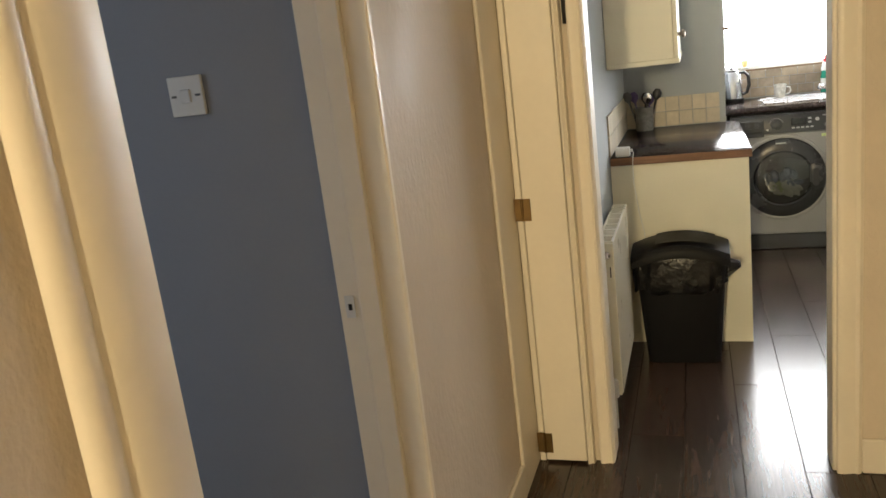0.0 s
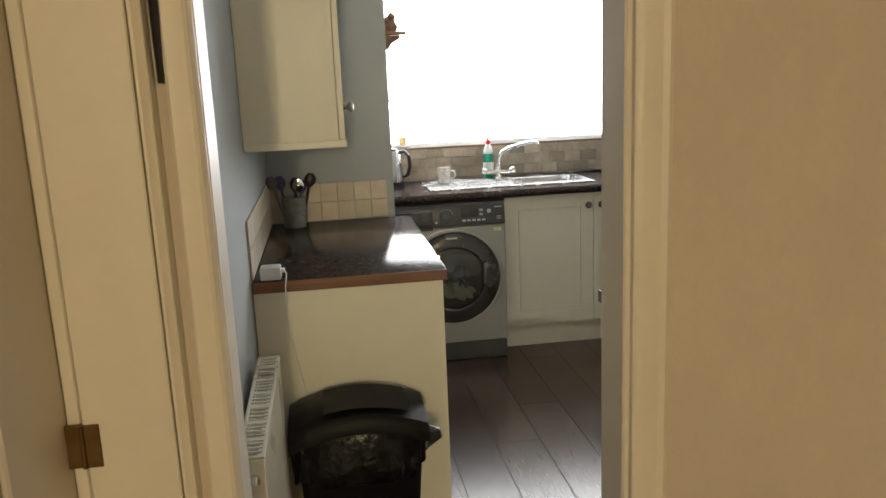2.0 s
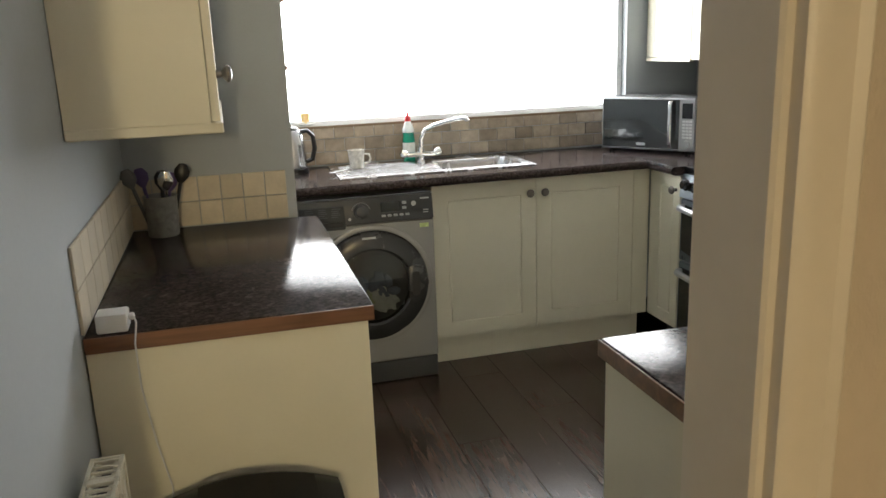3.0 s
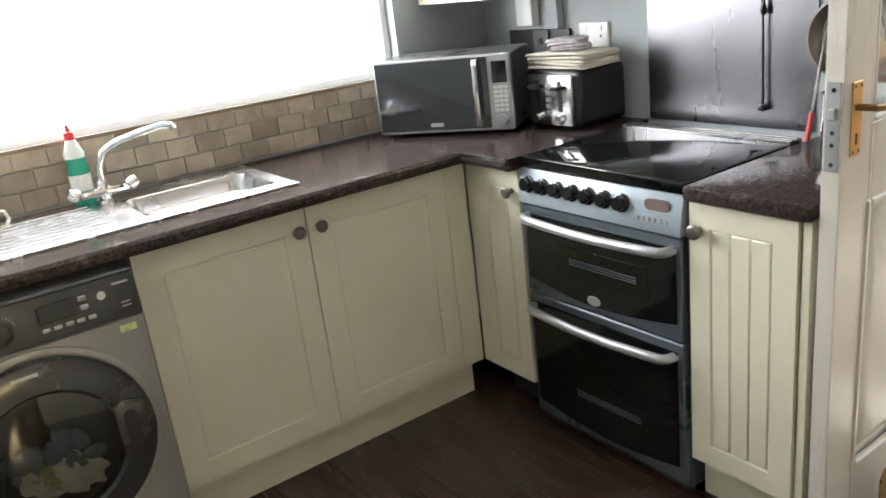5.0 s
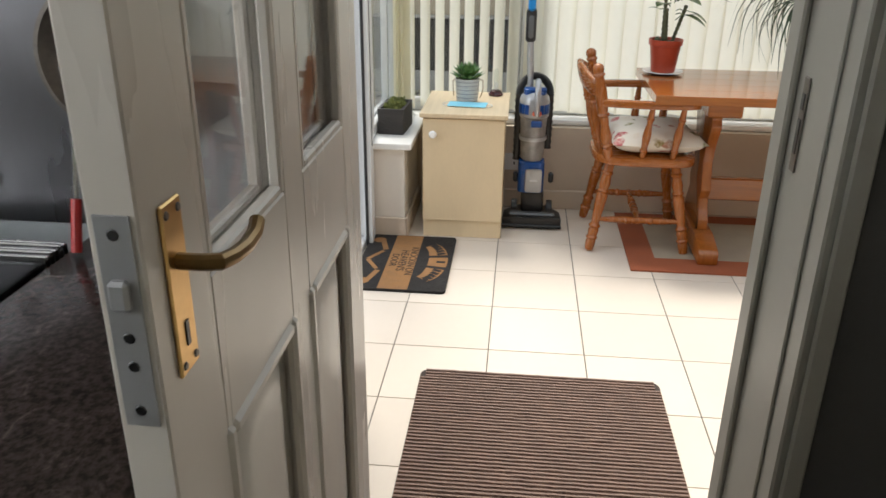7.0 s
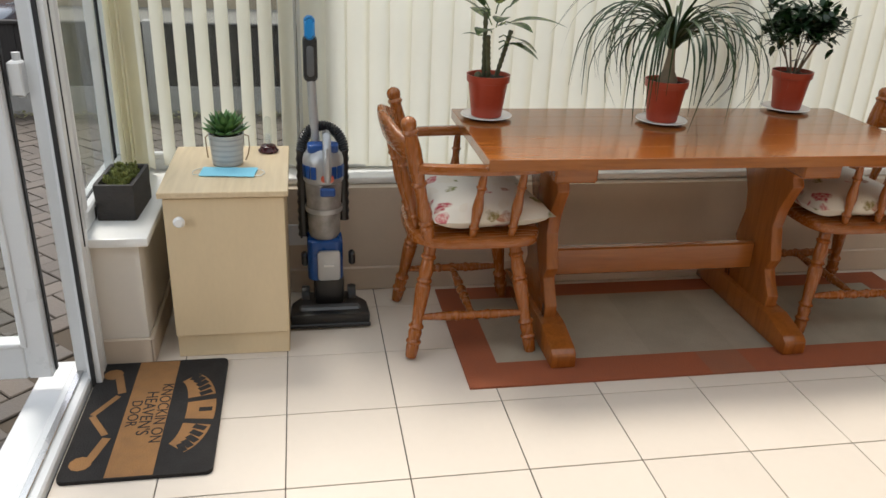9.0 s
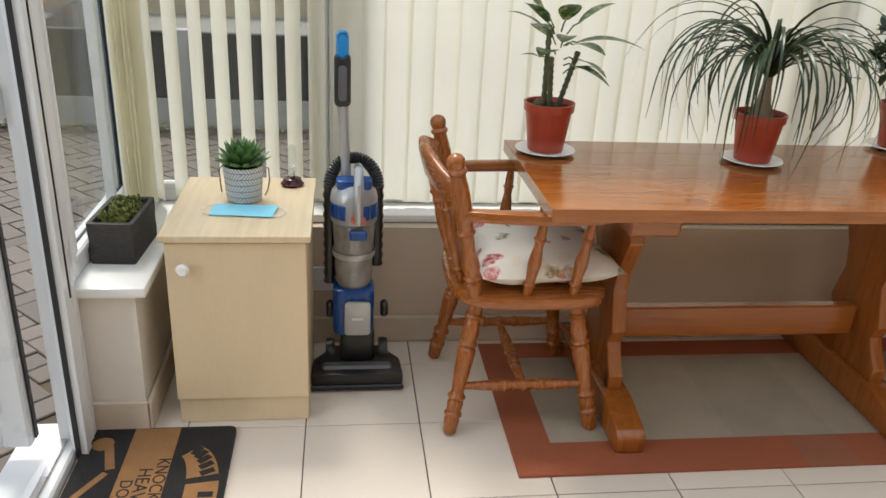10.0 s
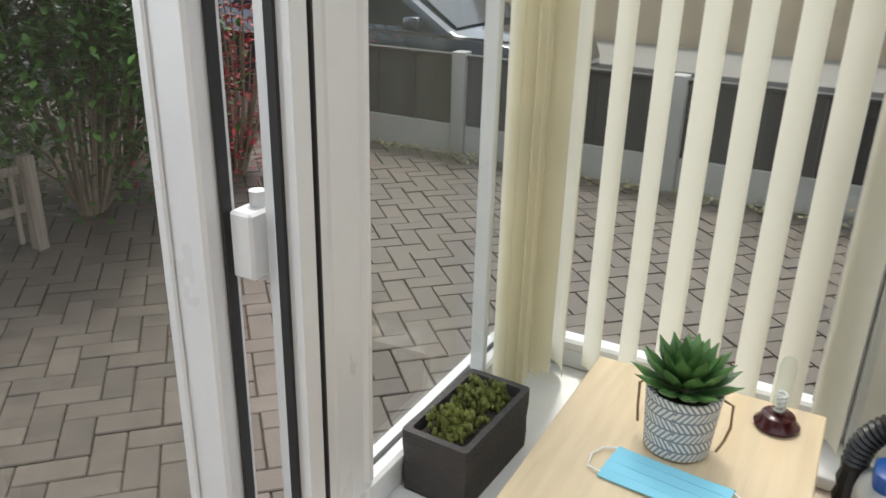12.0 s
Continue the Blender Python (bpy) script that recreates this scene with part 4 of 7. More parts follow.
for z0, z1, nm, hz in ((0.475, 0.758, "grill_door", 0.725), (0.045, 0.468, "oven_door", 0.428)):
    od = part(nm, box(bm_new(), -hw + 0.002, hw - 0.002, -0.004, 0.022, z0, z1, 0.004), M_COOK, ck)
    gl_b = bm_new()
    n = 12
    top = [(-hw + 0.02 + (2 * hw - 0.04) * i / n, z1 - 0.025) for i in range(n, -1, -1)]
    bot = [(-hw + 0.02 + (2 * hw - 0.04) * i / n, z0 + 0.05 - 0.03 * math.sin(math.pi * i / n)) for i in range(n + 1)]
    prism(gl_b, bot + top, -0.009, -0.003, "y")
    part("door_glass", gl_b, M_GLOSSB, od, "black oven door glass")
    part("window", box(bm_new(), -0.15, 0.19, -0.0102, -0.0088, z0 + 0.09, z1 - 0.10, 0.0005), plain("oven_window", (0.006, 0.008, 0.006), 0.06, bump=0), od, "tinted oven window")
    rk = bm_new()
    for i in range(3):
        box(rk, -0.10, 0.15, -0.0112, -0.0100, z0 + 0.13 + i * 0.008, z0 + 0.1325 + i * 0.008)
    part("oven_rack", rk, M_COOK, od)
    hb_ = bm_new()
    tube(hb_, [(-hw + 0.03, 0.0, hz), (-hw + 0.035, -0.03, hz)] + [tuple(v) for v in bowed((-hw + 0.05, -0.042, hz), (hw - 0.05, -0.042, hz), (0, -0.012, -0.004), 12)] + [(hw - 0.035, -0.03, hz), (hw - 0.03, 0.0, hz)], 0.0135, 12)
    part("handle", hb_, M_SILVER, od, "bowed silver handle")
part("badge", lathe(bm_new(), [(0.022, 0), (0.02, 0.003), (0, 0.003)], 20, pose(-0.01, -0.009, 0.512, 90) @ Matrix.Diagonal((1.2, 0.7, 1, 1))), M_SILVER, ck, "small oval badge")
solo("splashback", box(bm_new(), EX - 0.006, EX - 0.001, 5.868, 6.449, 0.905, 1.60, 0.001), M_SPLASH, "brushed stainless steel splashback behind the cooker", "splashback")

# wall cupboards
wcb = thing("wall_cabinet", (WX + 0.002, 5.185, 1.30), "cream wall cabinet over the counter with a pewter knob", "cabinet", "kitchen units")
part("body", box(bm_new(), 0.0, 0.30, 0.0, 0.90, 0.0, 0.72, 0.001), M_UNIT, wcb)
part("light_pelmet", box(bm_new(), 0.0, 0.325, -0.006, 0.905, -0.012, 0.012, 0.003), M_UNIT, wcb)
for i in (0, 1):
    d = part("door", panel_door(0.446, 0.70), M_UNIT, wcb)
    d.matrix_basis = pose(0.32, 0.003 + i * 0.45, 0.014, 0, 0, 90)
    if i == 0:
        knob(d, 0.03, 0, 0.10, 0, -1)
uc = thing("wall_cabinet", (EX - 0.002, 7.28, 1.36), "cream wall cabinet in the corner above the microwave", "cabinet", "kitchen units", -90)
part("body", box(bm_new(), 0.0, 0.42, -0.30, 0, 0.0, 0.70, 0.001), M_UNIT, uc)
part("door", panel_door(0.416, 0.70), M_UNIT, uc).location = (0.002, -0.32, 0.002)
part("light_pelmet", box(bm_new(), 0.0, 0.42, -0.322, -0.30, -0.02, 0.0, 0.002), M_UNIT, uc)
uc2 = thing("wall_cabinet", (EX - 0.002, 6.855, 1.37), "cream wall cabinet above the toaster", "cabinet", "kitchen units", -90)
part("body", box(bm_new(), 0.0, 0.37, -0.30, 0, 0.0, 0.70, 0.001), M_UNIT, uc2)
part("door", panel_door(0.366, 0.70), M_UNIT, uc2).location = (0.002, -0.32, 0.002)
part("light_pelmet", box(bm_new(), 0.0, 0.37, -0.322, -0.30, -0.02, 0.0, 0.002), M_UNIT, uc2)
uc3 = thing("wall_cabinet", (EX - 0.002, 5.86, 1.33), "cream wall cabinet beside the splashback", "cabinet", "kitchen units", -90)
part("body", box(bm_new(), 0.0, 0.31, -0.33, 0, 0.015, 0.74, 0.002), M_UNIT, uc3)

# sink
sk = thing("sink", (1.62, 7.05, 0.9), "stainless steel inset sink with a ribbed drainer", "sink")
bm = bm_new()
for x0, x1, y0, y1 in ((-0.46, SB[0] - 1.62 + 0.02, -0.235, 0.21), (SB[1] - 1.64, 0.465, -0.235, 0.21), (SB[0] - 1.60, SB[1] - 1.64, -0.235, SB[2] - 7.03), (SB[0] - 1.60, SB[1] - 1.64, SB[3] - 7.07, 0.21)):
    box(bm, x0, x1, y0, y1, 0.001, 0.006)
part("rim", bm, M_STEEL, sk)
for i in range(8):
    part("drainer_rib", box(bm_new(), -0.42, -0.06, -0.17 + i * 0.042, -0.155 + i * 0.042, 0.004, 0.009, 0.002), M_STEEL, sk)
bw = bmesh.new()
rings = []
for inset, z in ((0.018, 0.006), (0.028, -0.02), (0.04, -0.12), (0.08, -0.15)):
    rings.append([bw.verts.new((u, v, z)) for u, v in rounded(SB[0] - 1.62 + inset, SB[1] - 1.62 - inset, SB[2] - 7.05 + inset, SB[3] - 7.05 - inset, 0.05, 5)])
for a, c in zip(rings, rings[1:]):
    for i in range(len(a)):
        bw.faces.new((a[i], a[(i + 1) % len(a)], c[(i + 1) % len(a)], c[i]))
bw.faces.new(rings[-1])
part("bowl", bw, M_STEEL, sk)
part("waste", lathe(bm_new(), [(0.03, -0.148), (0.028, -0.144), (0.012, -0.146), (0, -0.146)], 20, Matrix.Translation((0.22, -0.02, 0))), M_CHROME, sk)
part("overflow", lathe(bm_new(), [(0.018, 0), (0.016, 0.004), (0.006, 0.003), (0, 0.003)], 16, pose(0.13, 0.082, -0.05, 90)), M_CHROME, sk)
tp = thing("mixer_tap", (1.62, 7.19, 0.905), "chrome two-lever kitchen mixer tap with a swung spout", "tap")
bm = bm_new()
lathe(bm, [(0.026, 0), (0.024, 0.01), (0.018, 0.014), (0.017, 0.06), (0.013, 0.07)], 20)
box(bm, -0.075, 0.075, -0.018, 0.018, 0.022, 0.05, 0.01, 2)
part("body", bm, M_CHROME, tp)
for s in (-1, 1):
    part("lever", lathe(bm_new(), [(0.02, 0), (0.021, 0.02), (0.015, 0.03), (0, 0.032)], 16, pose(s * 0.075, 0, 0.036, 0, s * 60)), M_CHROME, tp)
part("spout", tube(bm_new(), [(0, 0, 0.06), (0.002, -0.002, 0.11), (0.02, -0.02, 0.155), (0.06, -0.055, 0.18), (0.12, -0.105, 0.20), (0.17, -0.148, 0.213), (0.19, -0.165, 0.212), (0.195, -0.168, 0.20)], 0.0105, 12), M_CHROME, tp)
bt = thing("washing_up_bottle", (1.575, 7.255, 0.901), "clear squeezy bottle of green washing-up liquid with a red cap", "bottle")
M_LIQ = plain("green_liquid", (0.03, 0.33, 0.22), 0.15, var=0.1)
part("bottle", lathe(bm_new(), [(0.028, 0), (0.031, 0.006), (0.031, 0.10), (0.027, 0.135), (0.029, 0.16), (0.016, 0.19), (0.012, 0.20)], 20), M_LIQ, bt)
part("label", lathe(bm_new(), [(0.0318, 0.03), (0.0318, 0.095)], 20, None, False), plain("bottle_label", (0.75, 0.78, 0.74), 0.4, var=0.25, scale=50), bt)
part("shoulder", lathe(bm_new(), [(0.0295, 0.145), (0.030, 0.16), (0.0175, 0.19), (0.0135, 0.2)], 20, None, False), plain("clear_plastic", (0.75, 0.8, 0.78), 0.12), bt)
part("cap", lathe(bm_new(), [(0.015, 0.2), (0.014, 0.222), (0.008, 0.226), (0.006, 0.245), (0, 0.246)], 16), plain("red_cap", (0.65, 0.03, 0.04), 0.35), bt, "red push cap")
M_MUG = plain("patterned_mug", (0.62, 0.60, 0.55), 0.2, var=0.35, scale=45, bump=0)


def mug(at, turn, r=0.038, h=0.088):
    m = thing("mug", at, "white china mug with a faint brown pattern on the drainer", "mug", "", turn)
    part("cup", lathe(bm_new(), [(r * 0.72, 0), (r * 0.85, 0.012), (r * 0.95, h * 0.5), (r * 1.05, h), (r * 0.98, h), (r * 0.86, h * 0.5), (r * 0.7, 0.012), (0, 0.01)], 24), M_MUG, m)
    part("handle", tube(bm_new(), [(r * 0.95, 0, h * 0.78), (r * 1.6, 0, h * 0.75), (r * 1.75, 0, h * 0.5), (r * 1.5, 0, h * 0.3), (r * 0.9, 0, h * 0.25)], 0.005, 8), M_MUG, m)
    return m


mug((1.275, 7.06, 0.912), -20)
bm = bm_new()
tube(bm, [(1.155, 6.99, 0.914), (1.20, 7.01, 0.914), (1.225, 7.02, 0.918)], 0.004, 6)
add(bm, lathe(bm_new(), [(0.016, 0), (0.012, 0.004), (0, 0.005)], 12, pose(1.145, 6.985, 0.912)))
solo("teaspoon", bm, M_CHROME, "steel teaspoon lying on the drainer", "spoon")
kt = thing("kettle", (0.985, 7.16, 0.901), "brushed steel electric kettle with a black handle", "kettle", "", -15)
part("base", lathe(bm_new(), [(0.075, 0), (0.075, 0.02), (0.07, 0.024), (0, 0.024)], 28), M_BLACK, kt)
part("body", lathe(bm_new(), [(0.07, 0.026), (0.071, 0.05), (0.066, 0.12), (0.055, 0.185), (0.045, 0.20), (0, 0.205)], 28), M_STEEL, kt)
part("handle", tube(bm_new(), [(0.05, 0, 0.19), (0.08, 0, 0.195), (0.105, 0, 0.17), (0.11, 0, 0.11), (0.095, 0, 0.06), (0.07, 0, 0.05)], 0.011, 8), M_BLACK, kt)
part("lid", lathe(bm_new(), [(0.044, 0.2), (0.035, 0.212), (0.01, 0.216), (0.008, 0.228), (0, 0.23)], 24), M_BLACK, kt)
cn = thing("candle_holder", (1.08, 7.37, WZ0 + 0.009), "small amber glass candle holder on a white dish", "candle holder")
part("dish", lathe(bm_new(), [(0.03, 0), (0.055, 0.012), (0.053, 0.014), (0, 0.004)], 24), M_CHINA, cn)
part("cup", lathe(bm_new(), [(0.02, 0.006), (0.026, 0.06), (0.024, 0.06), (0, 0.02)], 20), plain("amber", (0.75, 0.55, 0.25), 0.2), cn)

# microwave and toaster
mwd = math.degrees(math.atan2(6.743 - 7.148, 2.877 - 2.595))
mw = thing("microwave", (2.592, 7.146, 0.901), "silver and black microwave oven set across the corner", "microwave", "", mwd)
M_MWC = plain("silver_case", (0.20, 0.205, 0.21), 0.3, 0.7, var=0.05)
part("case", box(bm_new(), 0, 0.497, 0.006, 0.262, 0.014, 0.272, 0.004), M_MWC, mw)
fr_b = part("front", box(bm_new(), 0, 0.497, -0.012, 0.006, 0.014, 0.272, 0.004), M_SILVER, mw)
part("door_glass", box(bm_new(), 0.006, 0.418, -0.0155, -0.011, 0.024, 0.264, 0.001), plain("smoky_door", (0.085, 0.09, 0.09), 0.06, 0.8, bump=0, var=0.03), fr_b, "smoky grey door glass")
part("handle", prism(bm_new(), [(-0.014, 0.028), (-0.036, 0.032), (-0.044, 0.05), (-0.046, 0.145), (-0.044, 0.238), (-0.036, 0.258), (-0.014, 0.262), (-0.014, 0.25), (-0.034, 0.24), (-0.037, 0.145), (-0.034, 0.05), (-0.014, 0.04)], 0.372, 0.390, "x", 0.002), M_CHROME, fr_b, "upright silver handle")
part("display", box(bm_new(), 0.432, 0.484, -0.0145, -0.011, 0.175, 0.248, 0.001), M_GLOSSB, fr_b)
for r in range(6):
    for c in range(3):
        part("button", box(bm_new(), 0.434 + c * 0.0175, 0.448 + c * 0.0175, -0.0145, -0.011, 0.078 + r * 0.0155, 0.088 + r * 0.0155, 0.001), M_PVC, fr_b)
part("dial", lathe(bm_new(), [(0.02, 0), (0.018, 0.014), (0, 0.014)], 24, pose(0.458, -0.012, 0.05, 90)), M_SILVER, fr_b)
part("badge", prism(bm_new(), rounded(0.195, 0.245, 0.036, 0.05, 0.006, 3), -0.0168, -0.0154, "y"), M_SILVER, fr_b)
for x in (0.04, 0.45):
    for y in (0.03, 0.23):
        part("foot", lathe(bm_new(), [(0.014, 0), (0.014, 0.015)], 12, Matrix.Translation((x, y, 0))), M_BLACK, mw)
ts = thing("toaster", (2.955, 6.782, 0.901), "black four-slice toaster with a chrome front", "toaster", "", -90)
ts.scale = (1.14, 1.0, 1.08)
part("body", box(bm_new(), 0.0, 0.235, 0.012, 0.235, 0.012, 0.185, 0.02, 3), M_BLACK, ts)
part("front", box(bm_new(), 0.022, 0.213, -0.002, 0.016, 0.016, 0.172, 0.006, 2), plain("polished_steel", (0.62, 0.62, 0.63), 0.16, 1.0, var=0.03, bump=0), ts, "chrome front plate")
for x in (0.07, 0.165):
    part("slot", box(bm_new(), x - 0.009, x + 0.009, -0.0035, -0.001, 0.06, 0.155, 0.002), M_BLACK, ts)
    part("lever", box(bm_new(), x - 0.018, x + 0.018, -0.03, -0.004, 0.128, 0.142, 0.004), M_BLACK, ts)
    part("dial", lathe(bm_new(), [(0.017, 0), (0.015, 0.014), (0, 0.014)], 20, pose(x, -0.003, 0.036, 90)), M_CHROME, ts)
for r in range(5):
    part("button", box(bm_new(), 0.108, 0.128, -0.006, -0.002, 0.05 + r * 0.02, 0.062 + r * 0.02, 0.002), M_SILVER, ts)
M_TOWEL = cloth("cream_tea_towel", (0.62, 0.59, 0.50), 0.0, 0.95, 120, 0.15)
M_TOWELP = plain("patterned_towel", (0.45, 0.43, 0.45), 0.95, var=0.5, scale=38, bump=0.4)


def folded(name, cx, cy, w, d, z, layers, mat, label, turn=0):
    bm = bm_new()
    for i in range(layers):
        dz = 0.0095
        b = bmesh.new()
        ww, dd = w * random.uniform(0.93, 1.0), d * random.uniform(0.93, 1.0)
        pts = rounded(-ww / 2, ww / 2, -dd / 2, dd / 2, 0.02, 3)
        prism(b, pts, 0, dz * 0.95, "z", 0.003)
        for v in b.verts:
            v.co.z += 0.009 * noise.noise((v.co.x * 14 + i * 3, v.co.y * 14, i)) - 0.25 * max(0, abs(v.co.y) - d * 0.38)
        add(bm, b, pose(cx + random.uniform(-0.006, 0.006), cy + random.uniform(-0.006, 0.006), z + i * dz, 0, 0, turn + random.uniform(-4, 4)))
    return solo(name, bm, mat, label, "towel")


folded("tea_towel", 3.075, 6.645, 0.20, 0.27, 1.106, 5, M_TOWEL, "folded cream tea towels stacked on the toaster")
folded("dish_cloth", 3.08, 6.665, 0.11, 0.13, 1.155, 4, M_TOWELP, "crumpled patterned cloth on the tea towels", 25)
solo("upstand_panel", box(bm_new(), EX - 0.013, EX - 0.001, 6.80, 7.13, 0.901, 1.205, 0.002), plain("dark_slate", (0.022, 0.022, 0.023), 0.4, var=0.15), "dark slate panel on the wall behind microwave and toaster", "wall panel")

# radiator, bin and small things
rd = thing("radiator", (WX, 4.20, 0.12), "cream enamelled panel radiator with a slotted top grille", "radiator")
RL = 0.645
ribs = [(0.066, 0.0), (0.078, 0.0)]
for i in range(16):
    ribs += [(0.078, 0.018 + i * 0.038), (0.082, 0.024 + i * 0.038), (0.082, 0.040 + i * 0.038), (0.078, 0.046 + i * 0.038)]
ribs += [(0.078, RL), (0.066, RL)]
pn = prism(bm_new(), ribs, 0, 0.60)
part("front_panel", pn, M_RAD, rd)
part("back_panel", box(bm_new(), 0.03, 0.04, 0, RL, 0, 0.60, 0.003), M_RAD, rd)
part("convector", box(bm_new(), 0.042, 0.064, 0.01, RL - 0.01, 0.02, 0.58), M_BLACK, rd, "dark convector fins")
gr = bm_new()
for y in [i * RL / 7 for i in range(8)]:
    box(gr, 0.022, 0.082, max(0, y - 0.008), min(RL, y + 0.008), 0.597, 0.606, 0.001)
for x in (0.022, 0.075):
    box(gr, x, x + 0.008, 0, RL, 0.597, 0.606, 0.001)
for i in range(30):
    y = 0.012 + i * (RL - 0.024) / 29
    box(gr, 0.024, 0.08, y - 0.0026, y + 0.0026, 0.598, 0.604)
part("grille", gr, M_RAD, rd, "slotted cream top grille")
for y in (-0.004, RL - 0.002):
    part("side_panel", box(bm_new(), 0.022, 0.082, y, y + 0.006, 0.02, 0.60, 0.001), M_RAD, rd)
part("bleed_plug", lathe(bm_new(), [(0.014, 0), (0.012, 0.006), (0.006, 0.007), (0, 0.007)], 16, pose(0.058, -0.004, 0.555, 90)), M_CHROME, rd)
part("vent_slot", box(bm_new(), 0.065, 0.069, -0.0055, -0.003, 0.47, 0.51), M_BLACK, rd)
vl = bm_new()
lathe(vl, [(0.016, -0.02), (0.017, 0.04), (0.011, 0.05), (0, 0.05)], 14, Matrix.Translation((0.055, -0.035, 0.03)))
tube(vl, [(0.055, -0.035, 0.0), (0.055, -0.035, -0.119)], 0.0075, 8)
tube(vl, [(0.055, -0.035, 0.035), (0.055, 0.0, 0.035)], 0.009, 8)
part("valve", vl, M_PVC, rd, "white radiator valve and copper tail")

bn = thing("kitchen_bin", (0.655, 4.895, 0), "tall black plastic kitchen bin with a liner over its rim", "bin")
def tapered(bm, a, b_, c, d, z0, z1, r=0.03):
    bb = bmesh.new()
    lo = [bb.verts.new((u, v, z0)) for u, v in rounded(-a, a, -b_, b_, r, 4)]
    hi = [bb.verts.new((u, v, z1)) for u, v in rounded(-c, c, -d, d, r, 4)]
    for i in range(len(lo)):
        bb.faces.new((lo[i], lo[(i + 1) % len(lo)], hi[(i + 1) % len(lo)], hi[i]))
    bb.faces.new(lo[::-1])
    bb.faces.new(hi)
    return add(bm, bb)
part("body", tapered(bm_new(), 0.155, 0.10, 0.19, 0.125, 0.001, 0.475), M_BIN, bn)
lid = bmesh.new()
N = 14
rows = []
for i in range(N + 1):
    x = -0.205 + 0.41 * i / N
    z = 0.515 + 0.045 * (1 - (x / 0.205) ** 2)
    rows.append([lid.verts.new((x, y, z - 0.05 * (abs(y) / 0.14) ** 8)) for y in (-0.135, -0.12, -0.06, 0.0, 0.06, 0.115, 0.122)])
for a, c in zip(rows, rows[1:]):
    for j in range(6):
        lid.faces.new((a[j], c[j], c[j + 1], a[j + 1]))
ret = bmesh.ops.extrude_face_region(lid, geom=lid.faces[:])
bmesh.ops.translate(lid, verts=[v for v in ret["geom"] if isinstance(v, bmesh.types.BMVert)], vec=(0, 0, -0.03))
bmesh.ops.recalc_face_normals(lid, faces=lid.faces[:])
ld = part("lid", lid, M_BIN, bn, "curved black lid with a swing flap")
flap = bmesh.new()
rows = []
for i in range(11):
    x = -0.10 + 0.25 * i / 10
    rows.append([flap.verts.new((x, y, 0.5158 + 0.045 * (1 - (x / 0.205) ** 2))) for y in (-0.10, 0.0, 0.09)])
for a, c in zip(rows, rows[1:]):
    for j in range(2):
        flap.faces.new((a[j], c[j], c[j + 1], a[j + 1]))
part("flap", flap, M_BIN, ld)
bag = bmesh.new()
rings = []
SEG = 64
for k, (s, z) in enumerate(((0.97, 0.50), (1.02, 0.498), (1.05, 0.47), (1.06, 0.43), (1.06, 0.38), (1.04, 0.34), (1.0, 0.335))):
    ring_ = []
    for i in range(SEG):
        a = 2 * math.pi * i / SEG
        ux, uy = math.copysign(abs(math.cos(a)) ** 0.45, math.cos(a)) * 0.192, math.copysign(abs(math.sin(a)) ** 0.45, math.sin(a)) * 0.127
        w = 0.012 * noise.noise((math.cos(a) * 5, math.sin(a) * 5, k * 0.45)) * (k > 0) + 0.004 * math.sin(a * 17 + k)
        drop = 0.05 * noise.noise((math.cos(a) * 2.2 + 4, math.sin(a) * 2.2, 1)) * (k / 6)
        if k >= 5 and 0 < math.cos(a) and abs(math.sin(a)) < 0.8:
            drop += 0.05
        ring_.append(bag.verts.new((ux * s + w * math.cos(a), uy * s + w * math.sin(a), z + drop)))
    rings.append(ring_)
for a, c in zip(rings, rings[1:]):
    for i in range(SEG):
        bag.faces.new((a[i], a[(i + 1) % SEG], c[(i + 1) % SEG], c[i]))
part("liner", bag, M_BAG, bn, "shiny black crumpled bin liner")
knot = bmesh.new()
bmesh.ops.create_cone(knot, segments=9, radius1=0.05, radius2=0.012, depth=0.07, cap_ends=True)
for v in knot.verts:
    v.co += Vector((noise.noise(v.co * 40), noise.noise(v.co * 33 + Vector((3, 1, 2))), 0)) * 0.02
knot.transform(pose(0.215, -0.05, 0.43, 15, 70, 0))
part("liner_corner", knot, M_BAG, bn)

ch = thing("charger", (0.425, 4.99 + 0.085, 0.9), "white plug-in charger with a thin lead on the counter", "charger")
part("body", box(bm_new(), -0.035, 0.028, -0.03, 0.025, 0.001, 0.042, 0.005, 2), M_PVC, ch)
part("plug", box(bm_new(), 0.028, 0.04, -0.012, 0.010, 0.02, 0.032, 0.003), M_PVC, ch)
part("lead", tube(bm_new(), [(0.038, -0.004, 0.026), (0.045, -0.03, 0.02), (0.04, -0.05, -0.02), (0.04, -0.044, -0.12), (0.055, -0.044, -0.25), (0.075, -0.044, -0.36), (0.07, -0.046, -0.46), (0.06, -0.044, -0.60)], 0.002, 6), M_PVC, ch, "thin white lead")

up = thing("utensil_pot", (0.47, 5.99, 0.9), "grey patterned metal utensil pot full of kitchen tools", "utensil pot")
M_POT = plain("grey_tin", (0.28, 0.29, 0.29), 0.45, 0.3, var=0.3, scale=50)
part("pot", lathe(bm_new(), [(0.045, 0.001), (0.048, 0.006), (0.052, 0.125), (0.055, 0.13), (0.05, 0.13), (0.045, 0.02), (0, 0.015)], 24), M_POT, up)
M_PURPLE = plain("purple_plastic", (0.10, 0.07, 0.20), 0.4)
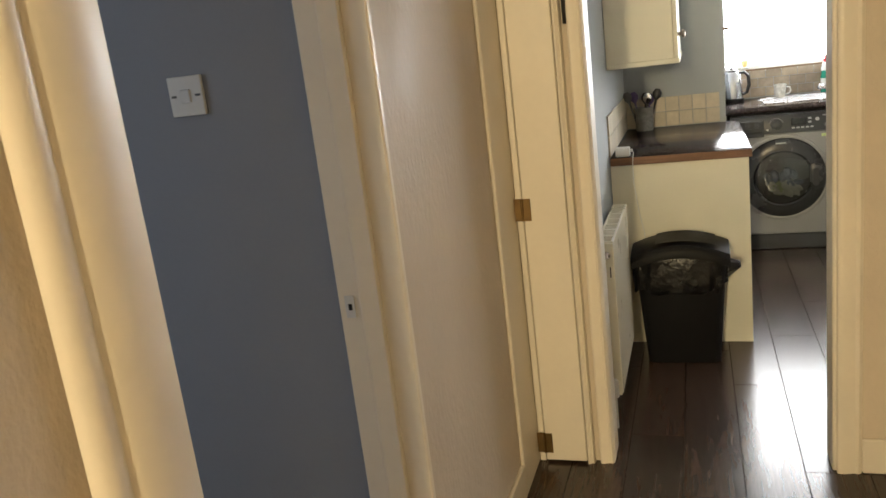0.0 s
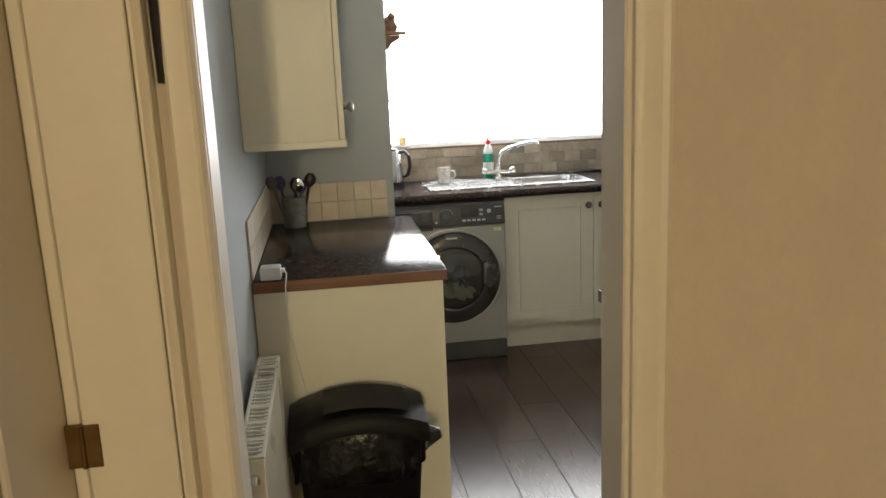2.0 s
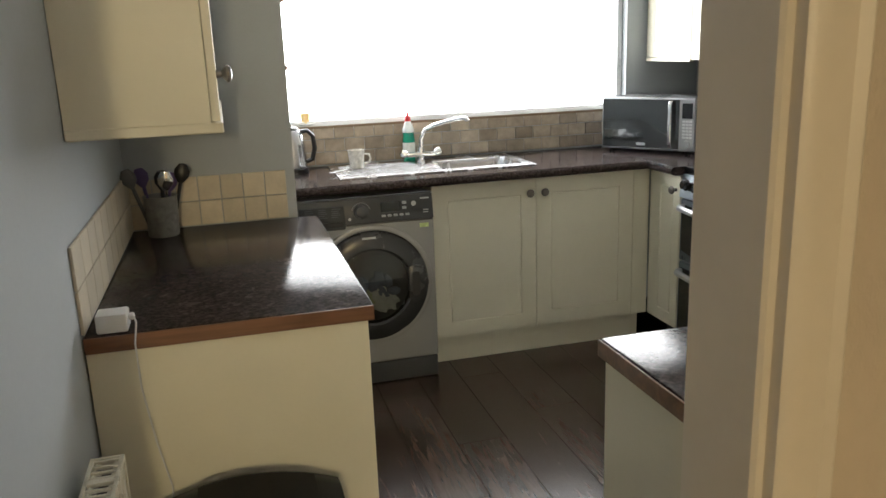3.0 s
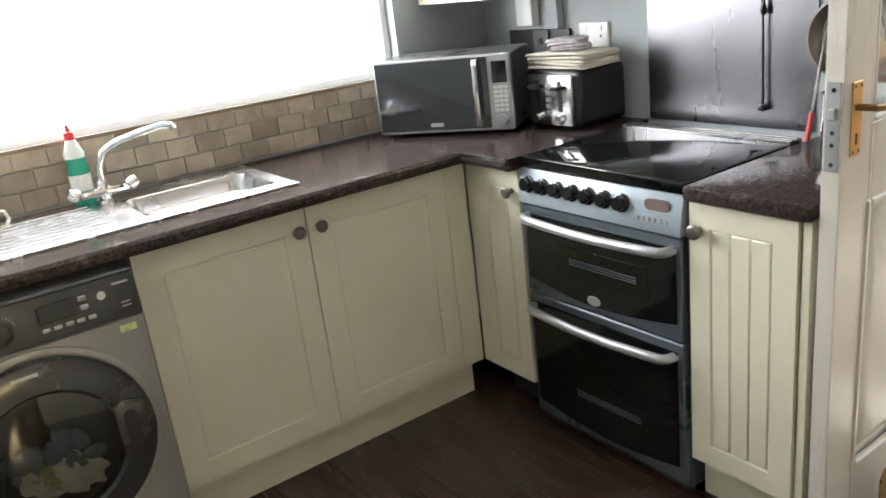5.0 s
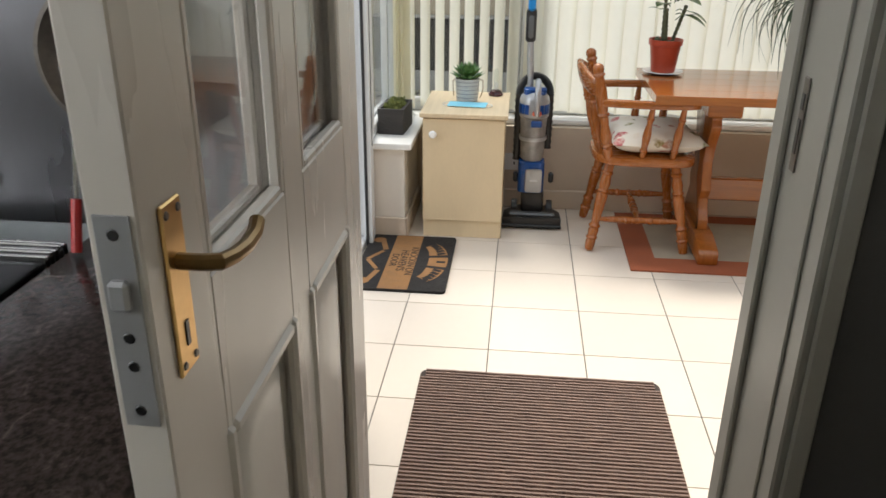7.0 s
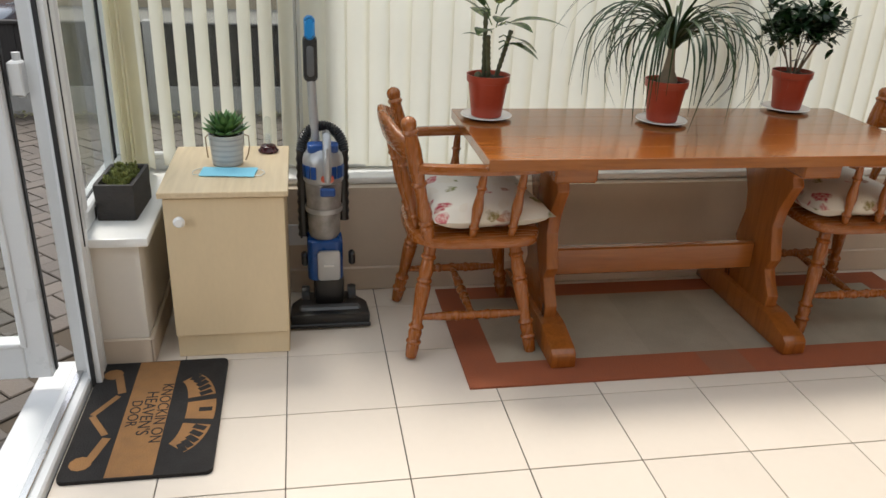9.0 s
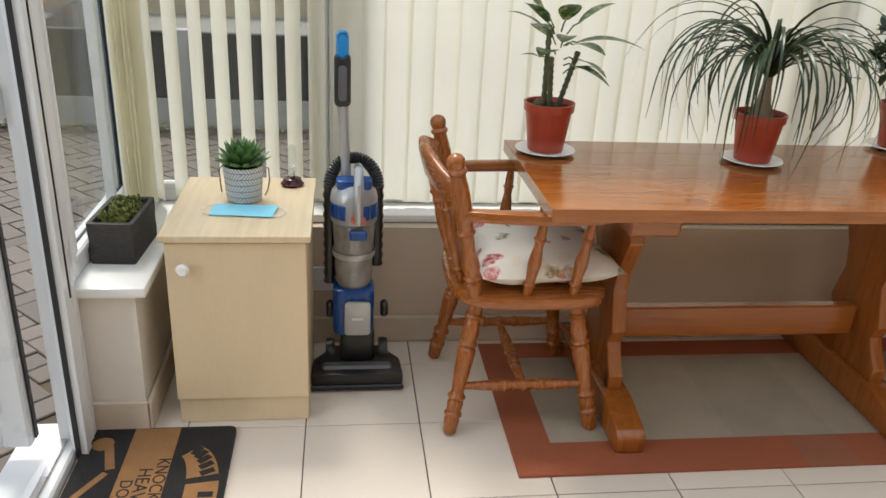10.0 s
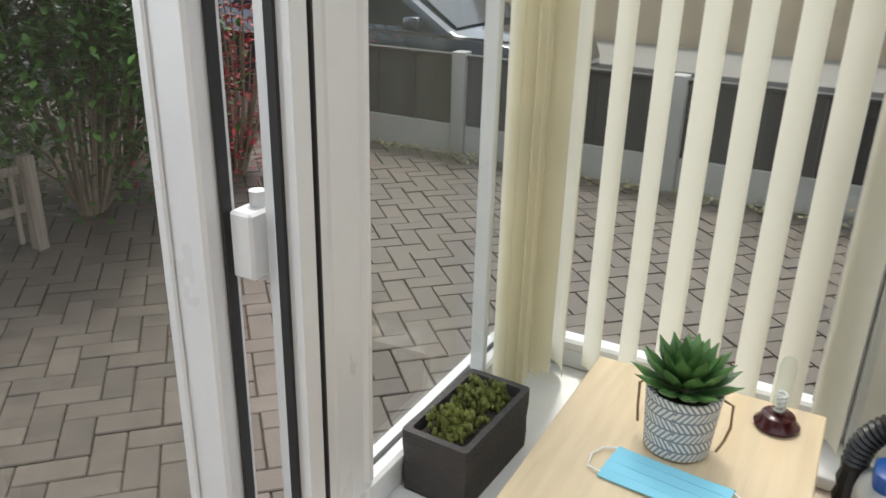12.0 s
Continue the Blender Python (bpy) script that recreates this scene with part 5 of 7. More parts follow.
for i, (dx, dy, lean, mt, hl) in enumerate(((-0.02, 0.01, -10, M_PURPLE, 0.21), (0.0, -0.02, 4, M_BLACK, 0.20), (0.025, 0.0, 14, M_BLACK, 0.22), (0.01, 0.02, 8, M_PURPLE, 0.19), (-0.028, -0.012, -16, M_GREY, 0.22), (0.015, -0.015, 3, M_CHROME, 0.2))):
    b = tube(bm_new(), [(0, 0, 0.02), (0, 0, hl - 0.05)], 0.006, 8)
    add(b, lathe(bm_new(), [(0.008, 0), (0.022, 0.02), (0.024, 0.04), (0.012, 0.06), (0, 0.062)], 12, Matrix.Translation((0, 0, hl - 0.05)) @ Matrix.Diagonal((1, 0.4, 1, 1))))
    b.transform(pose(dx, dy, 0, 3 * (i - 3), lean))
    part("utensil", b, mt, up)

# ornamental shelf on the pier, small pictures beside the window
sh = thing("wall_shelf", (PX, 6.62, 1.70), "carved brown wooden wall shelf with small ornaments", "shelf")
M_SHELF = wood("shelf_wood", (0.13, 0.06, 0.03), (0.32, 0.18, 0.09), "y", 0.4)
part("shelf_board", box(bm_new(), 0.002, 0.125, -0.2, 0.2, 0, 0.016, 0.004), M_SHELF, sh)
for y in (-0.14, 0.14):
    part("bracket", prism(bm_new(), [(0.002, -0.001), (0.1, -0.001), (0.095, -0.02), (0.06, -0.035), (0.045, -0.06), (0.015, -0.075), (0.002, -0.11)], y - 0.008, y + 0.008, "y", 0.002), M_SHELF, sh)
for y, r in ((-0.12, 0.03), (-0.02, 0.025), (0.1, 0.03)):
    o = lathe(bm_new(), [(r * 0.7, 0), (r, r * 0.8), (r * 0.5, r * 1.8), (r * 0.7, r * 2.4), (r * 0.2, r * 3), (0, r * 3)], 16)
    o.transform(pose(PX + 0.065, 6.62 + y, 1.717))
    solo("ornament", o, M_SHELF, "small brown ornament on the carved shelf", "ornament")
sh2 = thing("wall_shelf", (PX, 6.72, 1.40), "small dark wall rack beside the kitchen window", "shelf")
part("back_board", box(bm_new(), 0.002, 0.016, -0.1, 0.1, 0.0, 0.2, 0.003), M_BLACK, sh2)
part("ledge", box(bm_new(), 0.016, 0.05, -0.1, 0.1, -0.012, 0.004, 0.003), M_SHELF, sh2)

# things by the cooker
cdd = thing("cable", (EX - 0.012, 6.02, 1.20), "black doubled cord hanging in front of the splashback", "cable")
c1 = [(-0.004, 0.075, 0.5), (-0.006, 0.05, 0.30), (-0.008, 0.02, 0.16), (-0.008, 0.008, 0.10), (-0.008, 0.004, 0.03), (-0.008, 0.0, -0.225)]
c2 = [(-0.004, -0.045, 0.5), (-0.006, -0.03, 0.30), (-0.008, -0.012, 0.17), (-0.008, 0.0, 0.11), (-0.008, 0.002, 0.03)]
part("cord", tube(bm_new(), c1, 0.0035, 8), M_BLACK, cdd)
part("cord", tube(bm_new(), c2, 0.0035, 8), M_BLACK, cdd)
for p, q in ((c1[1], c1[2]), (c2[1], c2[2])):
    part("sleeve", tube(bm_new(), [p, tuple((a + 2 * b_) / 3 for a, b_ in zip(p, q))], 0.007, 8), M_BLACK, cdd)
part("toggle", lathe(bm_new(), [(0.006, 0), (0.01, 0.01), (0.006, 0.03), (0, 0.03)], 12, Matrix.Translation((-0.008, 0.003, 0.03))), M_BLACK, cdd)
part("bead", lathe(bm_new(), [(0, 0), (0.012, 0.006), (0.014, 0.014), (0.01, 0.022), (0, 0.024)], 16, Matrix.Translation((-0.009, 0, -0.245))), M_BLACK, cdd)
pan = thing("frying_pan", (EX - 0.02, 5.768, 1.168), "dark frying pan hanging on the wall by its handle", "pan")
pm = pose(0, 0, 0, 0, -90)
part("pan", lathe(bm_new(), [(0, 0.002), (0.08, 0.003), (0.101, 0.032), (0.105, 0.036), (0.099, 0.036), (0.078, 0.009), (0, 0.008)], 40, pm), M_KNOB, pan)
part("handle", tube(bm_new(), [(-0.03, 0.0, 0.095), (-0.036, 0.0, 0.13), (-0.03, 0.0, 0.24)], 0.008, 8), M_BLACK, pan)
part("hanger", tube(bm_new(), [(-0.03, 0.0, 0.24), (-0.03, 0.02, 0.258), (-0.028, 0.0, 0.272), (-0.03, -0.02, 0.258), (-0.03, 0.0, 0.24)], 0.003, 6), M_CHROME, pan)
uj = thing("utensil_jar", (3.05, 5.70, 0.901), "polished steel utensil jar with wooden and slotted spoons", "utensil jar")
part("jar", lathe(bm_new(), [(0.045, 0), (0.047, 0.004), (0.047, 0.15), (0.05, 0.155), (0.045, 0.155), (0.042, 0.01), (0, 0.008)], 28), M_CHROME, uj)
M_SPOON = wood("spoon_wood", (0.28, 0.17, 0.09), (0.5, 0.33, 0.19), "z", 0.6)
for dx, dy, a, b_, mt in ((-0.015, 0.015, -6, 8, M_SPOON), (0.015, 0.01, 4, 14, M_SPOON), (0.0, -0.015, 2, -6, M_CHROME)):
    s = tube(bm_new(), [(0, 0, 0.02), (0, 0, 0.21)], 0.005, 8)
    add(s, lathe(bm_new(), [(0.006, 0), (0.026, 0.02), (0.032, 0.05), (0.026, 0.08), (0.01, 0.092), (0, 0.093)], 16, Matrix.Translation((0, 0, 0.2)) @ Matrix.Diagonal((0.25, 1, 1, 1))))
    s.transform(pose(dx, dy, 0, b_, a))
    sp_ = part("spoon", s, mt, uj)
sl_ = bm_new()
for i in range(3):
    box(sl_, -0.022, -0.016, -0.035 + i * 0.012, -0.03 + i * 0.012, 0.235, 0.27)
part("slots", sl_, M_BLACK, uj)
spt = thing("spatula", (3.12, 5.83, 0.9015), "slim steel spatula with a red handle leaning on the wall", "spatula")
part("handle", tube(bm_new(), [(0, 0, 0.002), (0.022, 0, 0.075)], 0.0075, 10), plain("red_plastic", (0.5, 0.02, 0.02), 0.35), spt, "red plastic handle")
part("shaft", tube(bm_new(), [(0.023, 0, 0.077), (0.082, 0, 0.30)], 0.0045, 8), M_STEEL, spt)
for y, z, lab in ((6.685, 1.182, "white double socket above the worktop"),):
    so = thing("socket", (EX - 0.001, y, z), lab, "socket", "sockets", -90)
    part("plate", box(bm_new(), -0.07, 0.07, -0.01, 0, -0.043, 0.043, 0.003), M_PVC, so)
    for dx in (-0.035, 0.035):
        part("rocker", box(bm_new(), dx - 0.006, dx + 0.006, -0.013, -0.009, 0.015, 0.03, 0.001), M_PVC, so)
        part("pin_hole", box(bm_new(), dx - 0.003, dx + 0.003, -0.0108, -0.0095, -0.01, 0.0), M_BLACK, so)
sws = thing("socket", (EX - 0.0135, 6.945, 1.162), "grey metal switch plate on the dark slate panel", "switch", "", -90)
part("plate", box(bm_new(), -0.043, 0.043, -0.008, 0, -0.043, 0.043, 0.003), M_GREY, sws)
part("rocker", box(bm_new(), -0.01, 0.01, -0.011, -0.007, -0.012, 0.012, 0.001), M_BLACK, sws)
solo("boxed_pipe", box(bm_new(), EX - 0.035, EX - 0.001, 6.835, 7.12, 1.208, 1.355, 0.002), M_WALL, "grey painted boxing below the wall cabinets", "boxing")
solo("wall_box", box(bm_new(), EX - 0.075, EX - 0.036, 6.925, 7.015, 1.222, 1.33, 0.008, 2), M_PVC, "white plastic control box below the wall cabinets", "control box")

# spotted door stop
ds = bmesh.new()
bmesh.ops.create_icosphere(ds, subdivisions=3, radius=0.07)
for v in ds.verts:
    v.co = Vector((v.co.x * 0.9, v.co.y * 0.8, v.co.z * 1.75)) * (1 + 0.12 * noise.noise(v.co * 18))
ds.transform(pose(2.87, 5.40, 0.118))
M_SPOT, nt, b = nodes_of("spotted_fabric")
vor = nt.nodes.new("ShaderNodeTexVoronoi")
vor.inputs["Scale"].default_value = 45
nt.links.new(coords(nt), vor.inputs["Vector"])
nt.links.new(ramp_of(nt, vor.outputs["Distance"], [(0.22, (0.07, 0.04, 0.015)), (0.34, (0.5, 0.36, 0.17))]), b.inputs["Base Color"])
b.inputs["Roughness"].default_value = 0.9
solo("door_stop", ds, M_SPOT, "yellow spotted fabric door stop beside the open door", "door stop")

# stone tile splashbacks
def tiles(parent_name, label, cells, mat, axis):
    """Small wall tiles, each a piece of its own, on a wall; cells hold u0, u1, z0, z1 and the wall's place."""
    base = thing(parent_name, (0, 0, 0), label, "tiles", "", 0, ST)
    shared = {}
    for u0, u1, z0, z1, w in cells:
        key = (round(u1 - u0, 4), round(z1 - z0, 4), axis)
        if key not in shared:
            bm = bm_new()
            hu, hz = (u1 - u0) / 2 - 0.0015, (z1 - z0) / 2 - 0.0015
            if axis == "y":
                box(bm, -hu, hu, -0.008, -0.001, -hz, hz, 0.0012)
            else:
                box(bm, 0.001, 0.008, -hu, hu, -hz, hz, 0.0012)
            shared[key] = mesh_of("tile", bm, mat)
        ob = new("tile", shared[key])
        ob.parent = base
        ob.location = ((u0 + u1) / 2, w, (z0 + z1) / 2) if axis == "y" else (w, (u0 + u1) / 2, (z0 + z1) / 2)
    return base


cells = []
for r in range(3):
    x = PX + 0.003 - (0.05 if r % 2 else 0)
    while x < EX - 0.02:
        a, b_ = max(x, PX + 0.003), min(x + 0.1, EX - 0.003)
        if b_ - a > 0.015:
            cells.append((round(a, 4), round(b_, 4), 0.908 + r * 0.063, 0.971 + r * 0.063, WY))
        x += 0.1
tiles("tile_band", "brown and grey tumbled stone tiles under the kitchen window", cells, M_STAT, "y")
trim("trim_tile_edge", "brown edging strip over the stone tiles", plain("tile_edge", (0.22, 0.15, 0.09), 0.5), (PX + 0.002, W0 - 0.002, WY - 0.01, WY - 0.001, WZ0 - 0.003, WZ0 + 0.006), (W0, W1, WY - 0.012, WY - 0.009, WZ0 - 0.003, WZ0 + 0.009), bev=0.001)
cells = [(WX + 0.006 + i * 0.0727, WX + 0.006 + (i + 1) * 0.0727, 0.902 + r * 0.083, 0.985 + r * 0.083, PY) for i in range(7) for r in range(2)]
tiles("tile_band", "cream stone tiles on the pier above the counter", cells, M_STATC, "y")
cells = [(5.045 + i * 0.105, 5.045 + (i + 1) * 0.105, 0.902 + r * 0.095, 0.997 + r * 0.095, WX) for i in range(10) for r in range(2)]
tiles("tile_band", "cream stone tiles along the counter wall", cells, M_STATC, "x")

# ---- conservatory ----
def pot(at, r, h, label, saucer=True):
    """A terracotta coloured plastic plant pot on a saucer; returns the empty and the height of the soil."""
    if saucer:
        s = lathe(bm_new(), [(r * 0.6, 0), (r * 0.95, 0.005), (r * 1.22, 0.012), (r * 1.2, 0.014), (r * 0.9, 0.008), (0, 0.006)], 32)
        s.transform(pose(*at))
        solo("saucer", s, M_CHINA, "white china saucer with a thin dark rim on the pine table", "saucer", "saucers")
    p = thing("potted_plant", (at[0], at[1], at[2] + (0.009 if saucer else 0)), label, "plant", "plants on the table")
    part("pot", lathe(bm_new(), [(r * 0.70, 0), (r * 0.72, 0.004), (r * 0.92, h * 0.82), (r * 1.0, h * 0.83), (r * 1.02, h), (r * 0.95, h), (r * 0.9, h * 0.9), (0, h * 0.9)], 32), M_TERRA, p)
    part("soil", lathe(bm_new(), [(r * 0.9, h * 0.905), (r * 0.5, h * 0.93), (0, h * 0.925)], 20), M_SOIL, p)
    return p, h * 0.92


def leafm(name, c1, c2, rough=0.4, scale=14, pattern=0.0, c3=(0.5, 0.55, 0.25)):
    m, nt, b = nodes_of(name)
    n = noise_of(nt, coords(nt), scale, 4)
    c = ramp_of(nt, n, [(0.35, c1), (0.65, c2)])
    if pattern:
        c = mix_of(nt, ramp_of(nt, noise_of(nt, coords(nt), 55, 5, 0.7), [(0.5, (0, 0, 0)), (0.56, (pattern,) * 3)]), c, c3)
    isl = nt.nodes.new("ShaderNodeNewGeometry")
    c = mix_of(nt, 1.0, c, ramp_of(nt, isl.outputs["Random Per Island"], [(0, (0.65, 0.7, 0.6)), (1, (1.15, 1.1, 1.0))]), "MULTIPLY")
    nt.links.new(c, b.inputs["Base Color"])
    b.inputs["Roughness"].default_value = rough
    t, mx = nt.nodes.new("ShaderNodeBsdfTranslucent"), nt.nodes.new("ShaderNodeMixShader")
    nt.links.new(c, t.inputs[0])
    mx.inputs[0].default_value = 0.2
    nt.links.new(b.outputs[0], mx.inputs[1])
    nt.links.new(t.outputs[0], mx.inputs[2])
    nt.links.new(mx.outputs[0], nt.nodes["Material Output"].inputs[0])
    return m


M_LEAF1 = leafm("variegated_leaf", (0.014, 0.048, 0.010), (0.03, 0.085, 0.018), 0.32, 9, 0.75, (0.34, 0.40, 0.16))
M_LEAF2 = leafm("strap_leaf", (0.010, 0.028, 0.007), (0.028, 0.06, 0.015), 0.38)
M_LEAF3 = leafm("dark_leaf", (0.008, 0.028, 0.010), (0.02, 0.06, 0.018), 0.3)
M_SUCC = leafm("succulent_leaf", (0.05, 0.14, 0.045), (0.13, 0.27, 0.09), 0.35)
M_SEDUM = leafm("sedum_leaf", (0.11, 0.13, 0.03), (0.30, 0.33, 0.10), 0.5)
M_STEM = plain("plant_stem", (0.07, 0.075, 0.035), 0.6, var=0.6, scale=38)
M_BARK = plain("bark", (0.20, 0.16, 0.11), 0.85, var=0.3, scale=30, bump=0.6)


def leaf(bm, base, way, up, length, width, bend=0.25, n=7, fold=0.25):
    """One leaf blade, folded along its rib and drooping towards its tip."""
    way, up = Vector(way).normalized(), Vector(up)
    side = way.cross(up).normalized()
    nrm = side.cross(way).normalized()
    pts = []
    for i in range(n + 1):
        t = i / n
        w = width * math.sin(math.pi * min(1, t * 0.94 + 0.05)) ** 0.8 * (1 - 0.35 * t)
        c = Vector(base) + way * (length * t) + Vector((0, 0, -1)) * (bend * length * t * t)
        pts.append((bm.verts.new(c - side * w + nrm * w * fold), bm.verts.new(c), bm.verts.new(c + side * w + nrm * w * fold)))
    for a, c in zip(pts, pts[1:]):
        bm.faces.new((a[0], a[1], c[1], c[0]))
        bm.faces.new((a[1], a[2], c[2], c[1]))


TZ = 0.685
# table
tb = thing("dining_table", (5.71, 3.89, CF), "varnished knotty pine trestle dining table", "table")
for i in range(5):
    x0 = -0.32 + i * 0.128
    part("tabletop_board", box(bm_new(), x0 + 0.0001, x0 + 0.1279, -0.77, 0.77, TZ - CF - 0.036, TZ - CF, 0.0012), M_PINE, tb)
for yy in (0.475, -0.375):
    prof = [(-0.155, 0.10), (0.155, 0.10), (0.16, 0.15), (0.13, 0.19), (0.105, 0.235), (0.13, 0.28), (0.115, 0.33), (0.095, 0.40), (0.11, 0.47), (0.14, 0.53), (0.165, 0.575), (0.15, 0.605), (0.175, 0.64), (-0.175, 0.64)]
    prof += [(-x, z) for x, z in prof[1:13][::-1]]
    part("trestle", prism(bm_new(), prof, yy - 0.022, yy + 0.022, "y", 0.005), M_PINEZ, tb)
    part("foot", prism(bm_new(), [(-0.34, 0.009), (-0.34, 0.06), (-0.32, 0.075), (-0.2, 0.105), (0.2, 0.105), (0.32, 0.075), (0.34, 0.06), (0.34, 0.009)], yy - 0.043, yy + 0.043, "y", 0.006), M_PINEZ, tb)
    part("top_bearer", box(bm_new(), -0.27, 0.27, yy - 0.07, yy + 0.07, 0.64, 0.698, 0.006), M_PINE, tb)
part("stretcher", box(bm_new(), -0.02, 0.02, -0.353, 0.453, 0.20, 0.305, 0.006), M_PINE, tb, "pine rail between the trestles")

def beads(prof, at, r, w=0.012, groove=0.82):
    """Adds turned rings, each a bead between two grooves, to a spindle's profile."""
    out = list(prof)
    for z in at:
        out = [p for p in out if abs(p[1] - z) > w * 2.2]
        out += [(r * groove, z - 2 * w), (r * 0.99, z - w), (r * 1.06, z), (r * 0.99, z + w), (r * groove, z + 2 * w)]
    return sorted(out, key=lambda p: p[1])


SPIN = beads([(0.011, 0), (0.013, 0.10), (0.0145, 0.30), (0.0185, 0.45), (0.017, 0.55), (0.012, 0.68), (0.013, 0.88), (0.010, 1)], (0.18, 0.78), 0.0165)
RUNG = beads([(0.009, 0), (0.0135, 0.18), (0.0165, 0.30), (0.0165, 0.5), (0.0165, 0.70), (0.0135, 0.82), (0.009, 1)], (0.36, 0.5, 0.64), 0.0175, 0.014)
LEGP = beads([(0.0175, 0), (0.020, 0.02), (0.0225, 0.10), (0.0235, 0.22), (0.018, 0.31), (0.0215, 0.42), (0.0255, 0.56), (0.026, 0.62), (0.0245, 0.74), (0.0255, 0.84), (0.021, 0.93), (0.020, 1)], (0.14, 0.27, 0.66, 0.86), 0.025, 0.011)
POSTP = beads([(0.018, 0), (0.024, 0.10), (0.0255, 0.22), (0.018, 0.36), (0.020, 0.44), (0.025, 0.60), (0.025, 0.74), (0.020, 0.85), (0.0235, 0.93), (0.024, 0.96), (0.018, 0.985), (0.006, 1.0), (0, 1.0)], (0.14, 0.47, 0.885), 0.0245, 0.011)


def chair(at, turn, label):
    """A turned captain's chair; it faces +y in its own coordinates."""
    c = thing("dining_chair", at, label, "chair", "chairs at the table", turn)
    z = 0.43
    seat = bmesh.new()
    out = []
    for i in range(40):
        a = 2 * math.pi * i / 40
        e = 0.62 if math.sin(a) < 0 else 0.42
        out.append((0.222 * math.copysign(abs(math.cos(a)) ** e, math.cos(a)), 0.005 + 0.225 * math.copysign(abs(math.sin(a)) ** e, math.sin(a))))
    prism(seat, out, z - 0.038, z, "z", 0.011)
    part("seat", seat, M_CHAIRY, c)
    for sx in (-1, 1):
        for sy in (-1, 1):
            part("leg", turned(bm_new(), (sx * 0.215, sy * 0.21, 0), (sx * 0.14, sy * 0.14, z - 0.03), LEGP, 18), M_CHAIR, c)
        part("stretcher", turned(bm_new(), (sx * 0.192, -0.19, 0.14), (sx * 0.192, 0.19, 0.14), RUNG, 14), M_CHAIR, c)
    part("stretcher", turned(bm_new(), (-0.19, 0.0, 0.14), (0.19, 0.0, 0.14), RUNG, 14), M_CHAIR, c)
    for sx in (-1, 1):
        part("back_post", turned(bm_new(), (sx * 0.178, -0.155, z - 0.01), (sx * 0.205, -0.238, 0.83), POSTP, 20), M_CHAIR, c)

    def back_line(t):
        return -0.222 - 0.062 * math.sin(math.pi * t) ** 0.9

    cr = bmesh.new()
    n, m_ = 22, 12
    rows_ = []
    for i in range(n + 1):
        t = i / n
        x = -0.196 + 0.392 * t
        y = back_line(t)
        top = 0.762 + 0.052 * math.sin(math.pi * t) ** 1.3 - 0.014 * math.exp(-((t - 0.5) / 0.07) ** 2)
        low = 0.672 + 0.028 * math.sin(math.pi * t)
        half, mid = (top - low) / 2, (top + low) / 2
        ring_ = []
        for k in range(m_):
            a = 2 * math.pi * k / m_
            cy, cz = math.copysign(abs(math.cos(a)) ** 0.6, math.cos(a)), math.copysign(abs(math.sin(a)) ** 0.6, math.sin(a))
            ring_.append(cr.verts.new((x, y + 0.0165 * cy - 0.014 * cz, mid + half * cz)))
        rows_.append(ring_)
    for a, b_ in zip(rows_, rows_[1:]):
        for i in range(m_):
            cr.faces.new((a[i], a[(i + 1) % m_], b_[(i + 1) % m_], b_[i]))
    cr.faces.new(rows_[0][::-1])
    cr.faces.new(rows_[-1])
    bmesh.ops.recalc_face_normals(cr, faces=cr.faces[:])
    part("crest_rail", cr, M_CHAIRX, c, "thick curved crest rail", 1.2)
    for i in range(4):
        x = -0.112 + i * 0.0747
        t = (x + 0.196) / 0.392
        part("back_spindle", turned(bm_new(), (x * 0.95, -0.17 - 0.02 * math.sin(math.pi * t), z - 0.01), (x, back_line(t) + 0.012, 0.715), SPIN, 14), M_CHAIR, c)
    for sx in (-1, 1):
        arm = bmesh.new()
        pts = [(-0.205, 0.017), (-0.12, 0.019), (0.0, 0.021), (0.09, 0.025), (0.15, 0.028), (0.185, 0.026), (0.205, 0.014)]
        mid_ = [sx * (0.206 + 0.028 * math.sin(math.pi * min(1, max(0, (y + 0.205) / 0.41)))) for y, w in pts]
        poly = [(x - w, y) for x, (y, w) in zip(mid_, pts)] + [(x + w, y) for x, (y, w) in list(zip(mid_, pts))[::-1]]
        prism(arm, poly, 0.652, 0.684, "z", 0.009)
        part("arm", arm, M_CHAIRY, c)
        for y in (-0.015, 0.115):
            part("arm_spindle", turned(bm_new(), (sx * 0.19, y, z - 0.01), (sx * 0.225, y + 0.02, 0.657), SPIN, 14), M_CHAIR, c)
    return c


chair((5.712, 4.655, CF + 0.008), 180, "varnished turned wooden armchair with spindle back at the table end")
chair((5.735, 3.19, CF + 0.008), 0, "varnished turned wooden armchair at the far table end")

# cushions with a faded rose print
M_ROSE, nt, b = nodes_of("rose_print")
vec = coords(nt)
vor = nt.nodes.new("ShaderNodeTexVoronoi")
vor.inputs["Scale"].default_value = 13
dv = nt.nodes.new("ShaderNodeVectorMath")
dv.operation = "MULTIPLY_ADD"
nz = nt.nodes.new("ShaderNodeTexNoise")
nz.inputs["Scale"].default_value = 22
nt.links.new(vec, nz.inputs["Vector"])
nt.links.new(nz.outputs["Color"], dv.inputs[0])
dv.inputs[1].default_value = (0.06, 0.06, 0.06)
nt.links.new(vec, dv.inputs[2])
nt.links.new(dv.outputs[0], vor.inputs["Vector"])
mask = ramp_of(nt, vor.outputs["Distance"], [(0.34, (1, 1, 1)), (0.42, (0, 0, 0))])
pick = nt.nodes.new("ShaderNodeSeparateColor")
nt.links.new(vor.outputs["Color"], pick.inputs[0])
